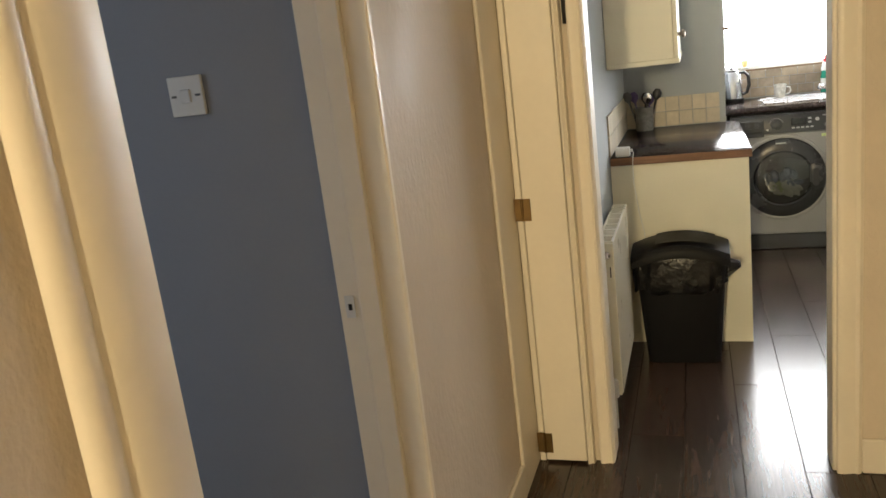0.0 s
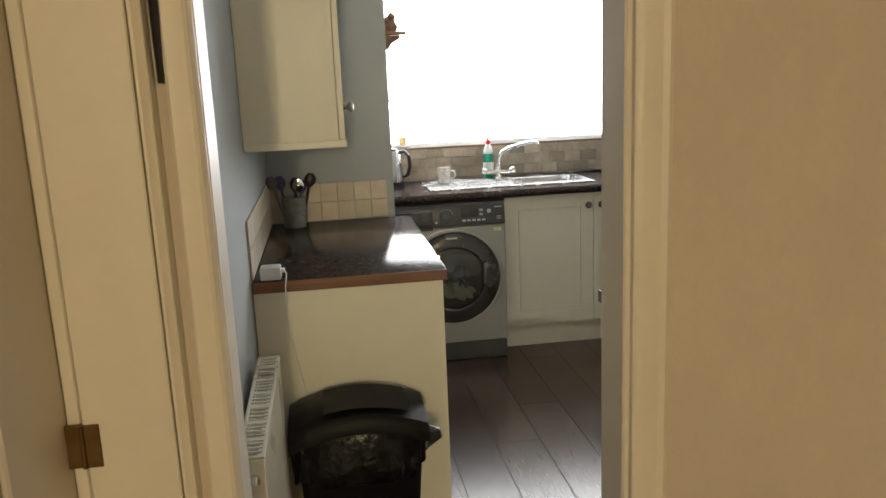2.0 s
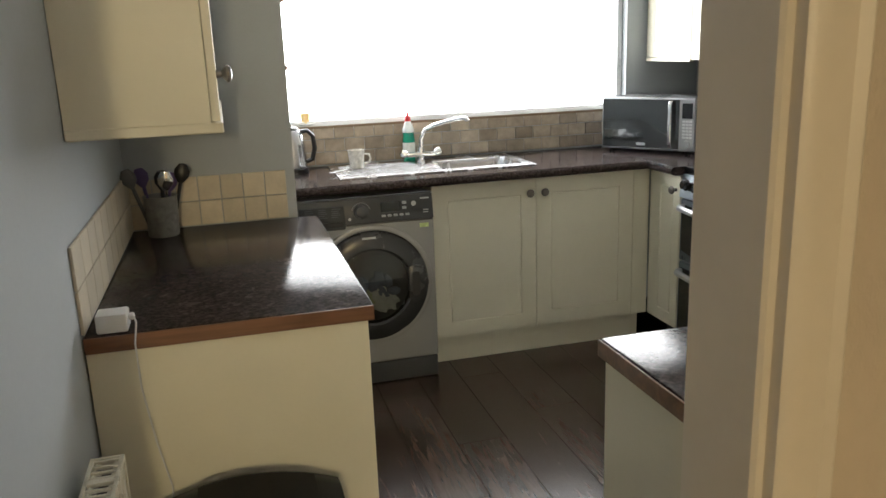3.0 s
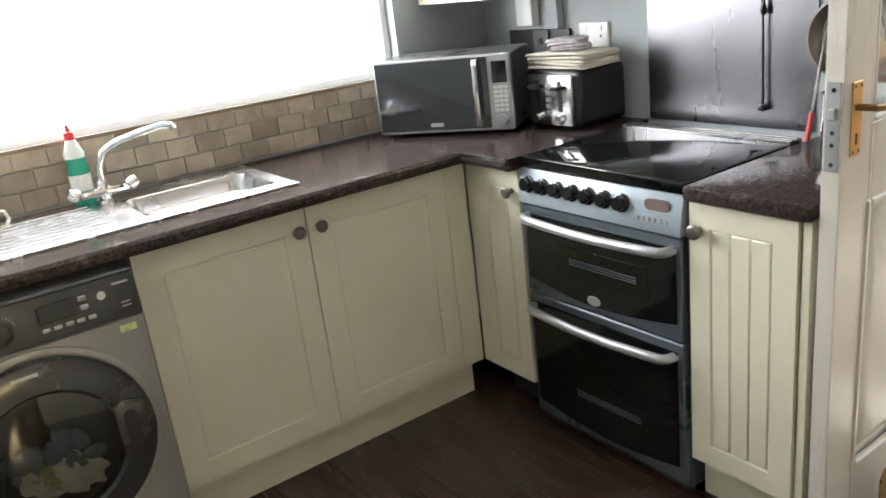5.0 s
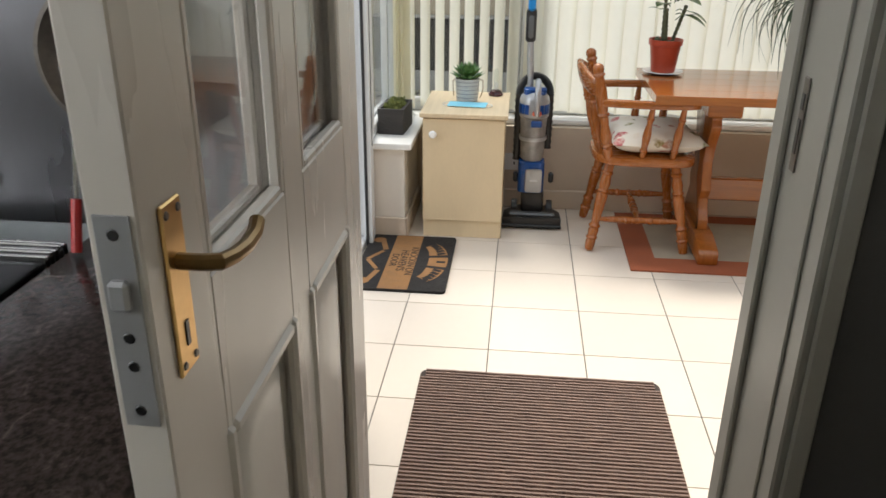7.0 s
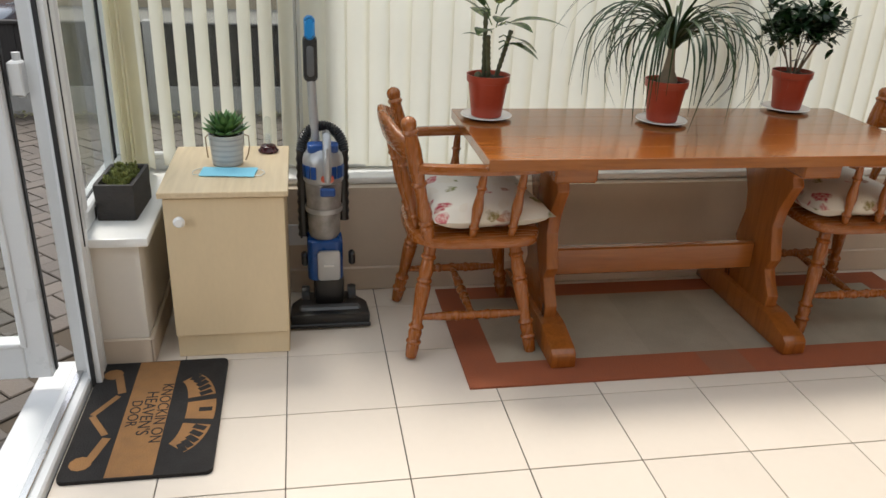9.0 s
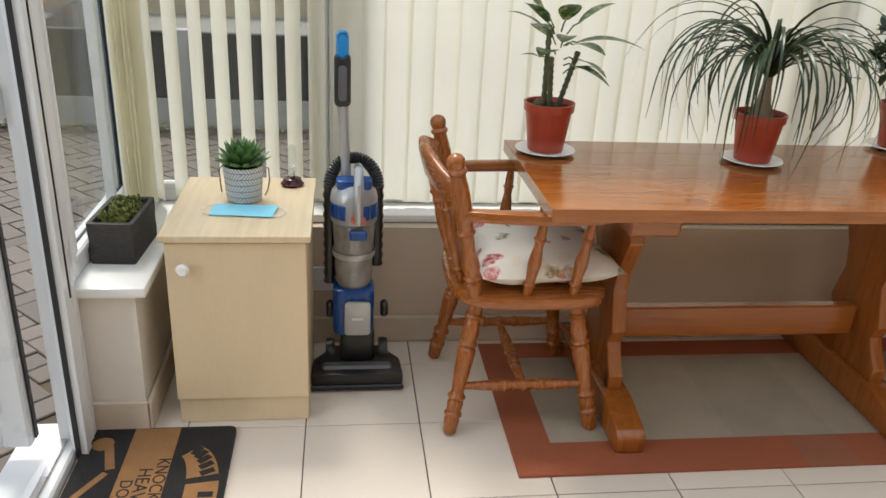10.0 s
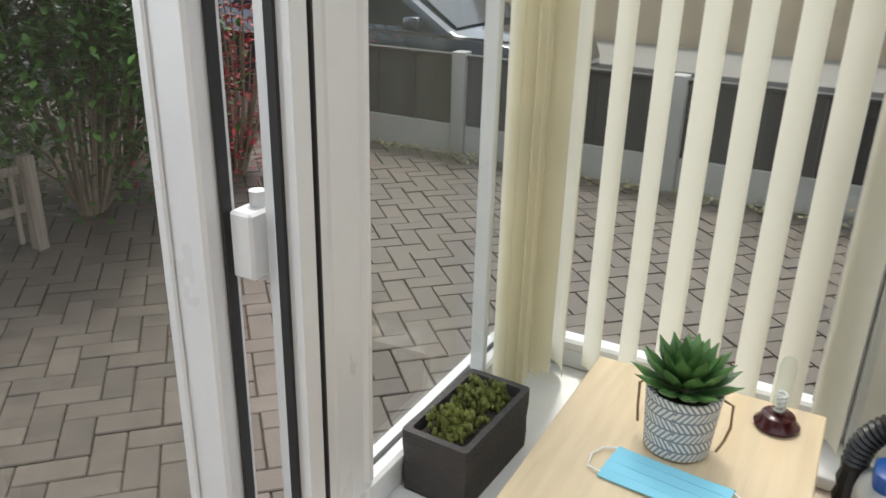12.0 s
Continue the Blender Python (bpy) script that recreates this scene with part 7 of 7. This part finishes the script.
for x0, x1, y0, y1, mat_ in ((-0.355, 0.355, 0.86, 0.98, M_RUGB), (-0.355, 0.355, -0.98, -0.86, M_RUGB), (-0.355, -0.215, 0.14, 0.86, M_RUGB), (-0.355, -0.215, -0.02, 0.14, M_RUGD), (-0.355, -0.215, -0.86, -0.02, M_RUGB), (0.255, 0.355, -0.86, 0.86, M_RUGB)):
    part("border", box(bm_new(), x0, x1, y0, y1, 0.0005, 0.008), mat_, rg)
for y0, y1, mat_ in ((0.30, 0.86, M_RUGC), (-0.02, 0.30, M_RUGG), (-0.42, -0.02, M_RUGC), (-0.86, -0.42, M_RUGG)):
    part("field", box(bm_new(), -0.215, 0.255, y0, y1, 0.0005, 0.0075), mat_, rg)

M_COIR = plain("brown_coir", (0.30, 0.15, 0.055), 0.95, var=0.2, scale=20, fine=220, bump=1.0, depth=0.004)
M_COIRB = plain("black_coir", (0.014, 0.012, 0.011), 0.95, var=0.3, scale=20, fine=220, bump=1.0, depth=0.004)
dm = thing("doormat", (5.26, 5.668, CF), "black and brown coir doormat printed with worn lettering", "doormat")
part("mat", prism(bm_new(), rounded(-0.29, 0.29, -0.198, 0.198, 0.02, 4), 0.0005, 0.012, "z"), M_COIRB, dm)
Zp = 0.0125
part("print_band", box(bm_new(), -0.286, 0.286, -0.045, 0.078, Zp - 0.0006, Zp), M_COIR, dm, "brown printed band")
# a winged scroll shape in three bent pieces
for a0, a1 in ((-68, -22), (-14, 14), (22, 68)):
    pts_ = []
    for s_, ang_ in [(1.0, a0 + (a1 - a0) * q / 8) for q in range(9)] + [(0.45, a1 - (a1 - a0) * q / 8) for q in range(9)]:
        pts_.append((0.205 * s_ ** 0.3 * math.sin(radians(ang_)) * 1.05, -0.03 - 0.152 * s_ * math.cos(radians(ang_)) ** 0.6))
    part("print_scroll", prism(bm_new(), pts_, Zp - 0.0006, Zp), M_COIR, dm)
    n_ = 1 if a0 == -14 else 5
    for q in range(n_):
        ang_ = a0 + (a1 - a0) * (q + 0.5) / n_
        bar = box(bm_new(), -0.010, 0.010, -0.019, 0.019, Zp, Zp + 0.0006)
        bar.transform(pose(0.205 * 0.93 * math.sin(radians(ang_)) * 1.05, -0.03 - 0.152 * 0.81 * math.cos(radians(ang_)) ** 0.6, 0, 0, 0, ang_))
        part("print_mark", bar, M_COIRB, dm)
for s_ in (-1, 1):
    part("print_flourish", lathe(bm_new(), [(0.012, 0), (0.026, 0.0004), (0.03, 0.0006)], 10, pose(s_ * 0.22, 0.15, Zp - 0.0003)), M_COIR, dm)
    bar = box(bm_new(), -0.012, 0.012, -0.05, 0.05, Zp - 0.0006, Zp)
    bar.transform(pose(s_ * 0.16, 0.118, 0, 0, 0, 90 + 15 * s_))
    part("print_bar", bar, M_COIR, dm)
    bar = box(bm_new(), -0.009, 0.009, -0.055, 0.055, Zp - 0.0006, Zp)
    bar.transform(pose(s_ * 0.05, 0.14, 0, 0, 0, 60 * s_))
    part("print_bar", bar, M_COIR, dm)


def lettering(text, size, m, mat, parent, name="lettering"):
    cu = bpy.data.curves.new(name, "FONT")
    cu.body, cu.size, cu.align_x, cu.align_y, cu.extrude = text, size, "CENTER", "CENTER", 0.0004
    tmp = bpy.data.objects.new("tmp", cu)
    me = bpy.data.meshes.new_from_object(tmp)
    bpy.data.objects.remove(tmp)
    bpy.data.curves.remove(cu)
    me.materials.append(mat)
    ob = new(name, me)
    ob.parent = parent
    ob.matrix_basis = m
    return ob


for txt, yy, sz, xx in (("KNOCKIN ON", -0.026, 0.046, 0.0), ("HEAVEN'S", 0.014, 0.050, 0.0), ("DOOR", 0.052, 0.044, 0.0)):
    lettering(txt, sz, pose(xx, yy, Zp + 0.0005, 0, 0, 180), M_COIRB, dm)

mt = thing("ribbed_mat", (4.015, 5.104, CF), "brown ribbed doormat inside the conservatory doorway", "doormat")
M_RIB = plain("brown_chenille", (0.20, 0.135, 0.108), 0.95, var=0.22, scale=16, fine=150, bump=0.8, depth=0.004)
part("backing", prism(bm_new(), rounded(-0.385, 0.385, -0.388, 0.388, 0.03, 4), 0.0005, 0.003, "z"), plain("mat_backing", (0.05, 0.035, 0.028), 0.95), mt)
rbm = bm_new()
nr = 46
for i in range(nr):
    x = -0.378 + 0.756 * (i + 0.5) / nr
    inset = 0.0 if 2 < i < nr - 3 else 0.015
    b = bmesh.new()
    pts_ = []
    seg_ = 26
    prev = None
    for k in range(seg_ + 1):
        y = -0.385 + inset + (0.77 - 2 * inset) * k / seg_
        jx, jz = 0.0014 * noise.noise((i * 2.1, y * 25, 0)), 0.0018 * noise.noise((i * 3.3, y * 40, 5))
        cur = [b.verts.new((x + jx - 0.0064, y, 0.002)), b.verts.new((x + jx - 0.0035, y, 0.0125 + jz)), b.verts.new((x + jx + 0.0035, y, 0.0125 + jz)), b.verts.new((x + jx + 0.0064, y, 0.002))]
        if prev:
            for q in range(3):
                b.faces.new((prev[q], prev[q + 1], cur[q + 1], cur[q]))
        prev = cur
    bmesh.ops.recalc_face_normals(b, faces=b.faces[:])
    add(rbm, b)
tagged(part("ribbing", rbm, M_RIB, mt, "ribbed brown pile"), kind="stuff")

# vertical blinds
def slat(bm, w, h, curve=0.012, n=6):
    cols = []
    for i in range(n + 1):
        t = i / n - 0.5
        cols.append((bm.verts.new((t * w, curve * (1 - 4 * t * t), 0)), bm.verts.new((t * w, curve * (1 - 4 * t * t), h))))
    for a, c in zip(cols, cols[1:]):
        bm.faces.new((a[0], c[0], c[1], a[1]))


def blind(name, label, rows_, cloth_=M_BLIND):
    bl = thing(name, rows_[0][:3], label, "blind")
    o = Vector(rows_[0][:3])
    b = bm_new()
    slat(b, 0.089, 1.57)
    me = mesh_of("slat", b, cloth_, 1.5)
    for x, y, z, turn in rows_:
        ob = new("slat", me)
        ob.parent = bl
        ob.matrix_basis = pose(x - o.x, y - o.y, z - o.z, 0, random.uniform(-0.3, 0.3), turn)
    return bl


rows_ = [(6.155, 5.765 - i * 0.0735, 0.43 + random.uniform(-0.004, 0.004), -143 + random.uniform(-3, 3)) for i in range(8)]
blind("vertical_blind", "open cream vertical blind slats over the corner window", rows_)
rows_ = [(6.150 + 0.004 * (i % 2), 5.155 - i * 0.078, 0.43 + random.uniform(-0.006, 0.006), -98 + random.uniform(-5, 5)) for i in range(40)]
blind("vertical_blind", "closed cream vertical blind slats behind the dining table", rows_)
rows_ = [(5.99 + i * 0.018, 5.80 + 0.012 * math.sin(i * 1.3), 0.44, -20 + i * 9 + random.uniform(-6, 6)) for i in range(9)]
blind("vertical_blind", "bunched yellowed cream vertical blind slats in the window corner", rows_, M_BLINDY)
trim("trim_blind_rail", "white aluminium blind head rail", M_PVC, (6.13, 6.18, 1.95, 5.80, 1.99, 2.02), bev=0.003)
so = thing("socket", (6.049, 5.255, 0.15), "white double socket on the dwarf wall", "socket", "sockets", -90)
part("plate", box(bm_new(), -0.07, 0.07, -0.01, 0, -0.0, 0.086, 0.003), M_PVC, so)
for dx in (-0.035, 0.035):
    part("pin_hole", box(bm_new(), dx - 0.004, dx + 0.004, -0.0108, -0.0095, 0.03, 0.045), M_BLACK, so)

# ---- outside ----
M_ASPH = plain("asphalt", (0.014, 0.0145, 0.016), 0.75, var=0.2, scale=2, fine=120, bump=0.5, depth=0.004)
M_CONC = plain("concrete", (0.17, 0.16, 0.14), 0.85, var=0.15, scale=3, bump=0.4)
M_EARTH = plain("earth", (0.06, 0.045, 0.03), 0.95, var=0.3, scale=4, bump=0.6)
M_PAVE = plain("brick_paver", (0.108, 0.087, 0.069), 0.6, var=0.3, scale=7, fine=90, bump=0.5, each=0.4, depth=0.003)
M_PAVEJ = plain("brick_paver_far", (0.090, 0.073, 0.058), 0.6, var=0.32, scale=5, fine=90, bump=0.5, depth=0.003)
STREET = -0.50    # the street lies lower than the drive
gb = bm_new()
prism(gb, [(-250, GROUND - 0.9), (250, GROUND - 0.9), (250, STREET), (10.3, STREET), (9.75, GROUND - 0.012), (-250, GROUND - 0.012)], -250, 250, "y")
tagged(new("ground", mesh_of("ground", gb, M_EARTH, 0)), "dark earth between the paving", "ground", "", ST)
tagged(new("road", mesh_of("road", box(bm_new(), 10.32, 15.2, -60, 60, STREET - 0.1, STREET + 0.008), M_ASPH, 0)), "dark wet asphalt road", "road", "", ST)
tagged(new("far_pavement", mesh_of("far_pavement", box(bm_new(), 15.22, 17.5, -60, 60, STREET - 0.1, STREET + 0.1, 0.01), M_CONC, 0)), "pale concrete pavement across the road", "pavement", "", ST)
# low boundary fence: concrete posts and gravel boards with dark timber panels
M_FPOST = plain("fence_concrete", (0.30, 0.29, 0.27), 0.85, var=0.15, scale=6, fine=60, bump=0.4)
M_FDARK = wood("dark_stained_board", (0.018, 0.016, 0.015), (0.040, 0.035, 0.032), "z", 0.75)
bf = thing("boundary_fence", (9.55, 4.69, GROUND - 0.012), "low boundary fence of dark boards between concrete posts", "fence")
BAY = 1.45
for k in range(-2, 6):
    y = 0.16 + k * BAY
    part("post", prism(bm_new(), rounded(-0.055, 0.055, y - 0.05, y + 0.05, 0.012, 2), 0.0, 0.71, "z", 0.008), M_FPOST, bf, "pale concrete post")
    if k == 5:
        break
    part("gravel_board", box(bm_new(), -0.022, 0.022, y + 0.051, y + BAY - 0.051, 0.0, 0.215, 0.004), M_FPOST, bf, "pale concrete gravel board")
    for q in range(9):
        w_ = (BAY - 0.104) / 9
        part("board", box(bm_new(), -0.012 + 0.006 * (q % 2), 0.004 + 0.006 * (q % 2), y + 0.052 + q * w_, y + 0.050 + (q + 1) * w_, 0.217, 0.665, 0.002), M_FDARK, bf)
    part("capping", box(bm_new(), -0.03, 0.03, y + 0.051, y + BAY - 0.051, 0.667, 0.692, 0.004), M_FDARK, bf)
M_LITTER = leafm("fallen_leaves", (0.25, 0.22, 0.12), (0.45, 0.42, 0.25), 0.8)
lb = bm_new()
for i in range(900):
    c = Vector((random.gauss(9.42, 0.05), random.uniform(3.5, 10), GROUND + 0.012 + random.random() * 0.02))
    leaf(lb, c, (random.gauss(0, 1), random.gauss(0, 1), random.gauss(0, 0.3)), (0.1, 0, 1), 0.04, 0.014, 0.0, 2)
tagged(solo("leaf_litter", lb, M_LITTER, "small pale fallen leaves along the kerb", "leaves"), kind="stuff")

# hedge and fence beside the garden door
M_BUSH = leafm("hedge_leaf", (0.035, 0.095, 0.018), (0.11, 0.23, 0.05), 0.45)
M_RED = leafm("red_flower", (0.25, 0.02, 0.03), (0.45, 0.06, 0.07), 0.6)


def bush(name, label, cx, cy, rx, ry, h, n, mat, size=0.055):
    """A leafy shrub: a few stems and many separate leaves in uneven clumps."""
    bsh = thing(name, (cx, cy, GROUND - 0.012), label, "shrub")
    stb, lvb = bm_new(), bm_new()
    clumps = []
    for i in range(30):
        a, r = random.uniform(0, 6.28), random.uniform(0.2, 0.85)
        tip = Vector((rx * r * math.cos(a), ry * r * math.sin(a), h * random.uniform(0.1, 0.92)))
        tube(stb, [(0.05 * math.cos(a), 0.05 * math.sin(a), 0), tip * 0.5 + Vector((0.05, 0, 0)), tip], 0.012, 5, 0.003)
        clumps.append((tip, random.uniform(0.16, 0.3)))
    for i in range(n):
        t, s = random.choice(clumps)
        c = t + Vector((random.gauss(0, s), random.gauss(0, s), random.gauss(0, s * 0.9)))
        if c.z < 0.02:
            continue
        leaf(lvb, c, (random.gauss(0, 1), random.gauss(0, 1), random.gauss(0.1, 0.5)), (0.1, 0.07, 1), size * random.uniform(0.6, 1.3), size * 0.3, 0.1, 2)
    part("stem", stb, M_BARK, bsh)
    tagged(part("leaves", lvb, mat, bsh), kind="stuff")


bush("shrub", "tall green leafy garden shrub behind the paving", 7.4, 8.85, 0.7, 0.5, 2.3, 11000, M_BUSH, 0.07)
bush("shrub", "broad green leafy shrub beside the fence", 6.55, 9.2, 0.8, 0.5, 2.4, 10000, M_BUSH, 0.07)
bush("shrub", "dark red flowering shrub at the paving edge", 8.35, 8.7, 0.4, 0.4, 1.7, 2500, M_RED, 0.05)
bush("shrub", "dense dark green hedge plant", 7.6, 10.6, 1.6, 0.8, 2.8, 8000, M_LEAF3, 0.07)
bush("shrub", "leafy shrub by the garden path", 7.95, 9.25, 0.6, 0.6, 2.3, 5000, M_BUSH)
fe = thing("fence", (6.57, 8.64, GROUND - 0.012), "low weathered wooden picket fence in front of the shrubs", "fence")
M_FENCE = wood("weathered_wood", (0.16, 0.13, 0.10), (0.34, 0.29, 0.23), "z", 0.85)
for i in range(8):
    part("slat", box(bm_new(), -0.6 + i * 0.125, -0.58 + i * 0.125, -0.01, 0.01, 0.06, 0.40, 0.003), M_FENCE, fe)
for z in (0.2, 0.385):
    part("rail", box(bm_new(), -0.64, 0.36, 0.011, 0.03, z, z + 0.04, 0.003), M_FENCE, fe)
part("post", box(bm_new(), 0.34, 0.40, -0.03, 0.03, 0.0, 0.47, 0.005), M_FENCE, fe)

# parked car beside the kerb
car = thing("car", (11.75, 9.72, STREET + 0.0095), "small dark blue-grey hatchback parked beside the kerb", "car", "", 90)
M_CAR = plain("car_paint", (0.035, 0.05, 0.07), 0.2, 0.4, var=0.03, bump=0, coat=1.0)
M_CARG = plain("car_glass", (0.02, 0.025, 0.03), 0.05, bump=0)
side = [(-2.05, 0.28), (-2.1, 0.62), (-2.0, 0.86), (-1.2, 0.95), (-0.55, 1.38), (0.2, 1.46), (1.1, 1.4), (1.75, 1.0), (2.05, 0.9), (2.1, 0.5), (2.0, 0.28)]
part("body", prism(bm_new(), side, -0.85, 0.85, "y", 0.06), M_CAR, car)
for s in (-1, 1):
    part("side_window", prism(bm_new(), [(-1.05, 0.96), (-0.5, 1.32), (0.2, 1.39), (1.0, 1.33), (1.45, 1.0)], s * 0.852 - 0.004, s * 0.852 + 0.004, "y"), M_CARG, car)
    part("mirror", box(bm_new(), -0.95, -0.78, s * 0.95 - 0.09, s * 0.95 + 0.06, 0.95, 1.08, 0.03, 2), M_CAR, car)
    for x in (-1.3, 1.3):
        w_ = part("wheel", lathe(bm_new(), [(0.18, -0.1), (0.30, -0.1), (0.32, -0.06), (0.32, 0.06), (0.30, 0.1), (0.18, 0.1)], 28, pose(x, s * 0.78, 0.32, 90)), M_GASKET, car)
        part("rim", lathe(bm_new(), [(0.0, -0.08), (0.19, -0.09), (0.19, 0.09), (0.0, 0.08)], 20, pose(x, s * 0.78, 0.32, 90)), M_SILVER, w_)
part("windscreen", prism(bm_new(), [(-1.17, 0.97), (-0.57, 1.385), (-0.6, 1.40), (-1.2, 0.985)], -0.72, 0.72, "y"), M_CARG, car)
part("trim_line", box(bm_new(), -1.9, 1.9, 0.851, 0.862, 0.90, 0.925), M_CHROME, car)
car.scale = (0.95, 0.95, 0.95)

# house across the road
hs = thing("house", (22.0, 6.0, STREET), "brick house across the road with white windows", "house")
M_BRICK = plain("far_brick", (0.30, 0.17, 0.11), 0.85, var=0.25, scale=3, fine=14, bump=0.4)
part("wall", box(bm_new(), 0, 8, -14, 14, 0, 5.2), M_BRICK, hs)
part("roof", prism(bm_new(), [(-0.4, 5.2), (8.4, 5.2), (4, 8.2)], -14.3, 14.3, "y"), plain("roof_tile", (0.12, 0.07, 0.055), 0.8, var=0.2), hs)
for y in (-10, -5.5, -1, 3.5, 8, 12):
    for z in (0.9, 3.2):
        w_ = part("window", box(bm_new(), -0.06, 0.02, y - 0.8, y + 0.8, z, z + 1.2, 0.01), M_PVC, hs)
        part("pane", box(bm_new(), -0.075, -0.055, y - 0.72, y + 0.72, z + 0.08, z + 1.12), M_CARG, w_)
gw = solo("garden_wall", box(bm_new(), 17.6, 17.85, -20, 26, STREET, 0.75, 0.01), plain("buff_block", (0.36, 0.29, 0.20), 0.85, var=0.2, scale=3, fine=16, bump=0.4), "low buff block garden wall across the road", "wall")

# ---- floors: planks, tiles and pavers, each piece by itself ----
pf = thing("plank_floor", (0, 0, 0), "dark brown wood-effect plank floor", "floor", "", 0, ST)
PW, PLN = 0.19, 1.22
shared = {}


def plank(x0, x1, y0, y1):
    key = (round(x1 - x0, 3), round(y1 - y0, 3))
    if key not in shared:
        a, c = key[0] / 2 - 0.0007, key[1] / 2 - 0.0007
        shared[key] = mesh_of("plank", box(bm_new(), -a, a, -c, c, -0.0115, 0, 0.0012), M_PLANK)
    ob = new("plank", shared[key])
    ob.parent = pf
    ob.location = ((x0 + x1) / 2, (y0 + y1) / 2, 0)


i = 0
x = -0.10
while x < EX - 0.001:
    x1 = min(x + PW, EX)
    off = (0.0, 0.74, 0.37, 1.0, 0.18, 0.55)[i % 6]
    y = -2.2 - off
    while y < WY:
        y0, y1 = max(y, -2.2), min(y + PLN, WY)
        if y1 - y0 > 0.02:
            plank(x, x1, y0, y1)
        y += PLN
    x += PW
    i += 1
tagged(new("side_room_floor", mesh_of("side_room_floor", box(bm_new(), -2.2, -0.105, 1.0, 2.9, -0.011, 0.002), plain("grey_carpet", (0.22, 0.21, 0.2), 0.95, bump=0.6), 0)), "grey carpet in the side room", "floor", "", ST)

tf = thing("tile_floor", (0, 0, CF), "large cream floor tiles with dark joints", "floor", "", 0, ST)
shared_t = {}
TS = 0.3325
xs = [5.222 + k * TS for k in range(-6, 4)]
ys = [5.277 + k * TS for k in range(-11, 3)]
for a in xs:
    for c in ys:
        x0, x1, y0, y1 = max(a, OX + 0.10 if B0 - 0.08 < c + 0.17 < B1 + 0.06 else OX + 0.013), min(a + TS, 6.046), max(c, 1.902), min(c + TS, 5.876)
        if x1 - x0 < 0.02 or y1 - y0 < 0.02:
            continue
        key = (round(x1 - x0, 3), round(y1 - y0, 3))
        if key not in shared_t:
            h, v = key[0] / 2 - 0.0016, key[1] / 2 - 0.0016
            shared_t[key] = mesh_of("tile", box(bm_new(), -h, h, -v, v, -0.004, 0, 0.001), M_TILE)
        ob = new("tile", shared_t[key])
        ob.parent = tf
        ob.location = ((x0 + x1) / 2, (y0 + y1) / 2, 0)

# herringbone brick pavers: the nearest by themselves, the rest joined
pv = thing("paved_drive", (0, 0, GROUND), "herringbone brick paved drive", "paving", "", 0, ST)
near_b = mesh_of("paver", box(bm_new(), -0.098, 0.098, -0.048, 0.048, -0.03, 0, 0.004), M_PAVE)
verts, faces = [], []
count = 0
rot = radians(45)
for r in range(-42, 43):
    for q in range(-42, 43):
        for k, (lx, ly, tn) in enumerate(((0.1, 0.05, 0), (0.05, 0.2, 90))):
            # each L of two bricks steps by (0.1, 0.1) along one diagonal and (0.2, -0.2) along the other
            gx, gy = r * 0.1 + q * 0.2 + lx, r * 0.1 - q * 0.2 + ly
            X = 7.4 + gx * math.cos(rot) - gy * math.sin(rot)
            Y = 7.4 + gx * math.sin(rot) + gy * math.cos(rot)
            if not (4.4 < X < 9.46 and 2.8 < Y < 9.2) or (X < 6.42 and Y < 6.16):
                continue
            dz = random.uniform(-0.003, 0.003)
            turn = tn + 45
            if X < 7.5 and 6.16 < Y < 8.1 and X > 5.2 and count < 300:
                ob = new("paver", near_b)
                ob.parent = pv
                ob.matrix_basis = pose(X, Y, dz, random.uniform(-0.6, 0.6), random.uniform(-0.6, 0.6), turn + random.uniform(-0.6, 0.6))
                count += 1
            else:
                n0 = len(verts)
                ca, sa = math.cos(radians(turn)), math.sin(radians(turn))
                for px, py, pz in ((-0.098, -0.048, -0.02), (0.098, -0.048, -0.02), (0.098, 0.048, -0.02), (-0.098, 0.048, -0.02), (-0.095, -0.045, 0), (0.095, -0.045, 0), (0.095, 0.045, 0), (-0.095, 0.045, 0)):
                    verts.append((X + px * ca - py * sa, Y + px * sa + py * ca, pz + dz))
                faces += [tuple(n0 + j for j in f) for f in ((4, 5, 6, 7), (0, 1, 5, 4), (1, 2, 6, 5), (2, 3, 7, 6), (3, 0, 4, 7))]
me = bpy.data.meshes.new("pavers")
me.from_pydata(verts, [], faces)
me.materials.append(M_PAVEJ)
rest = new("pavers", me)
rest.parent = pv
rest["kind"] = "stuff"
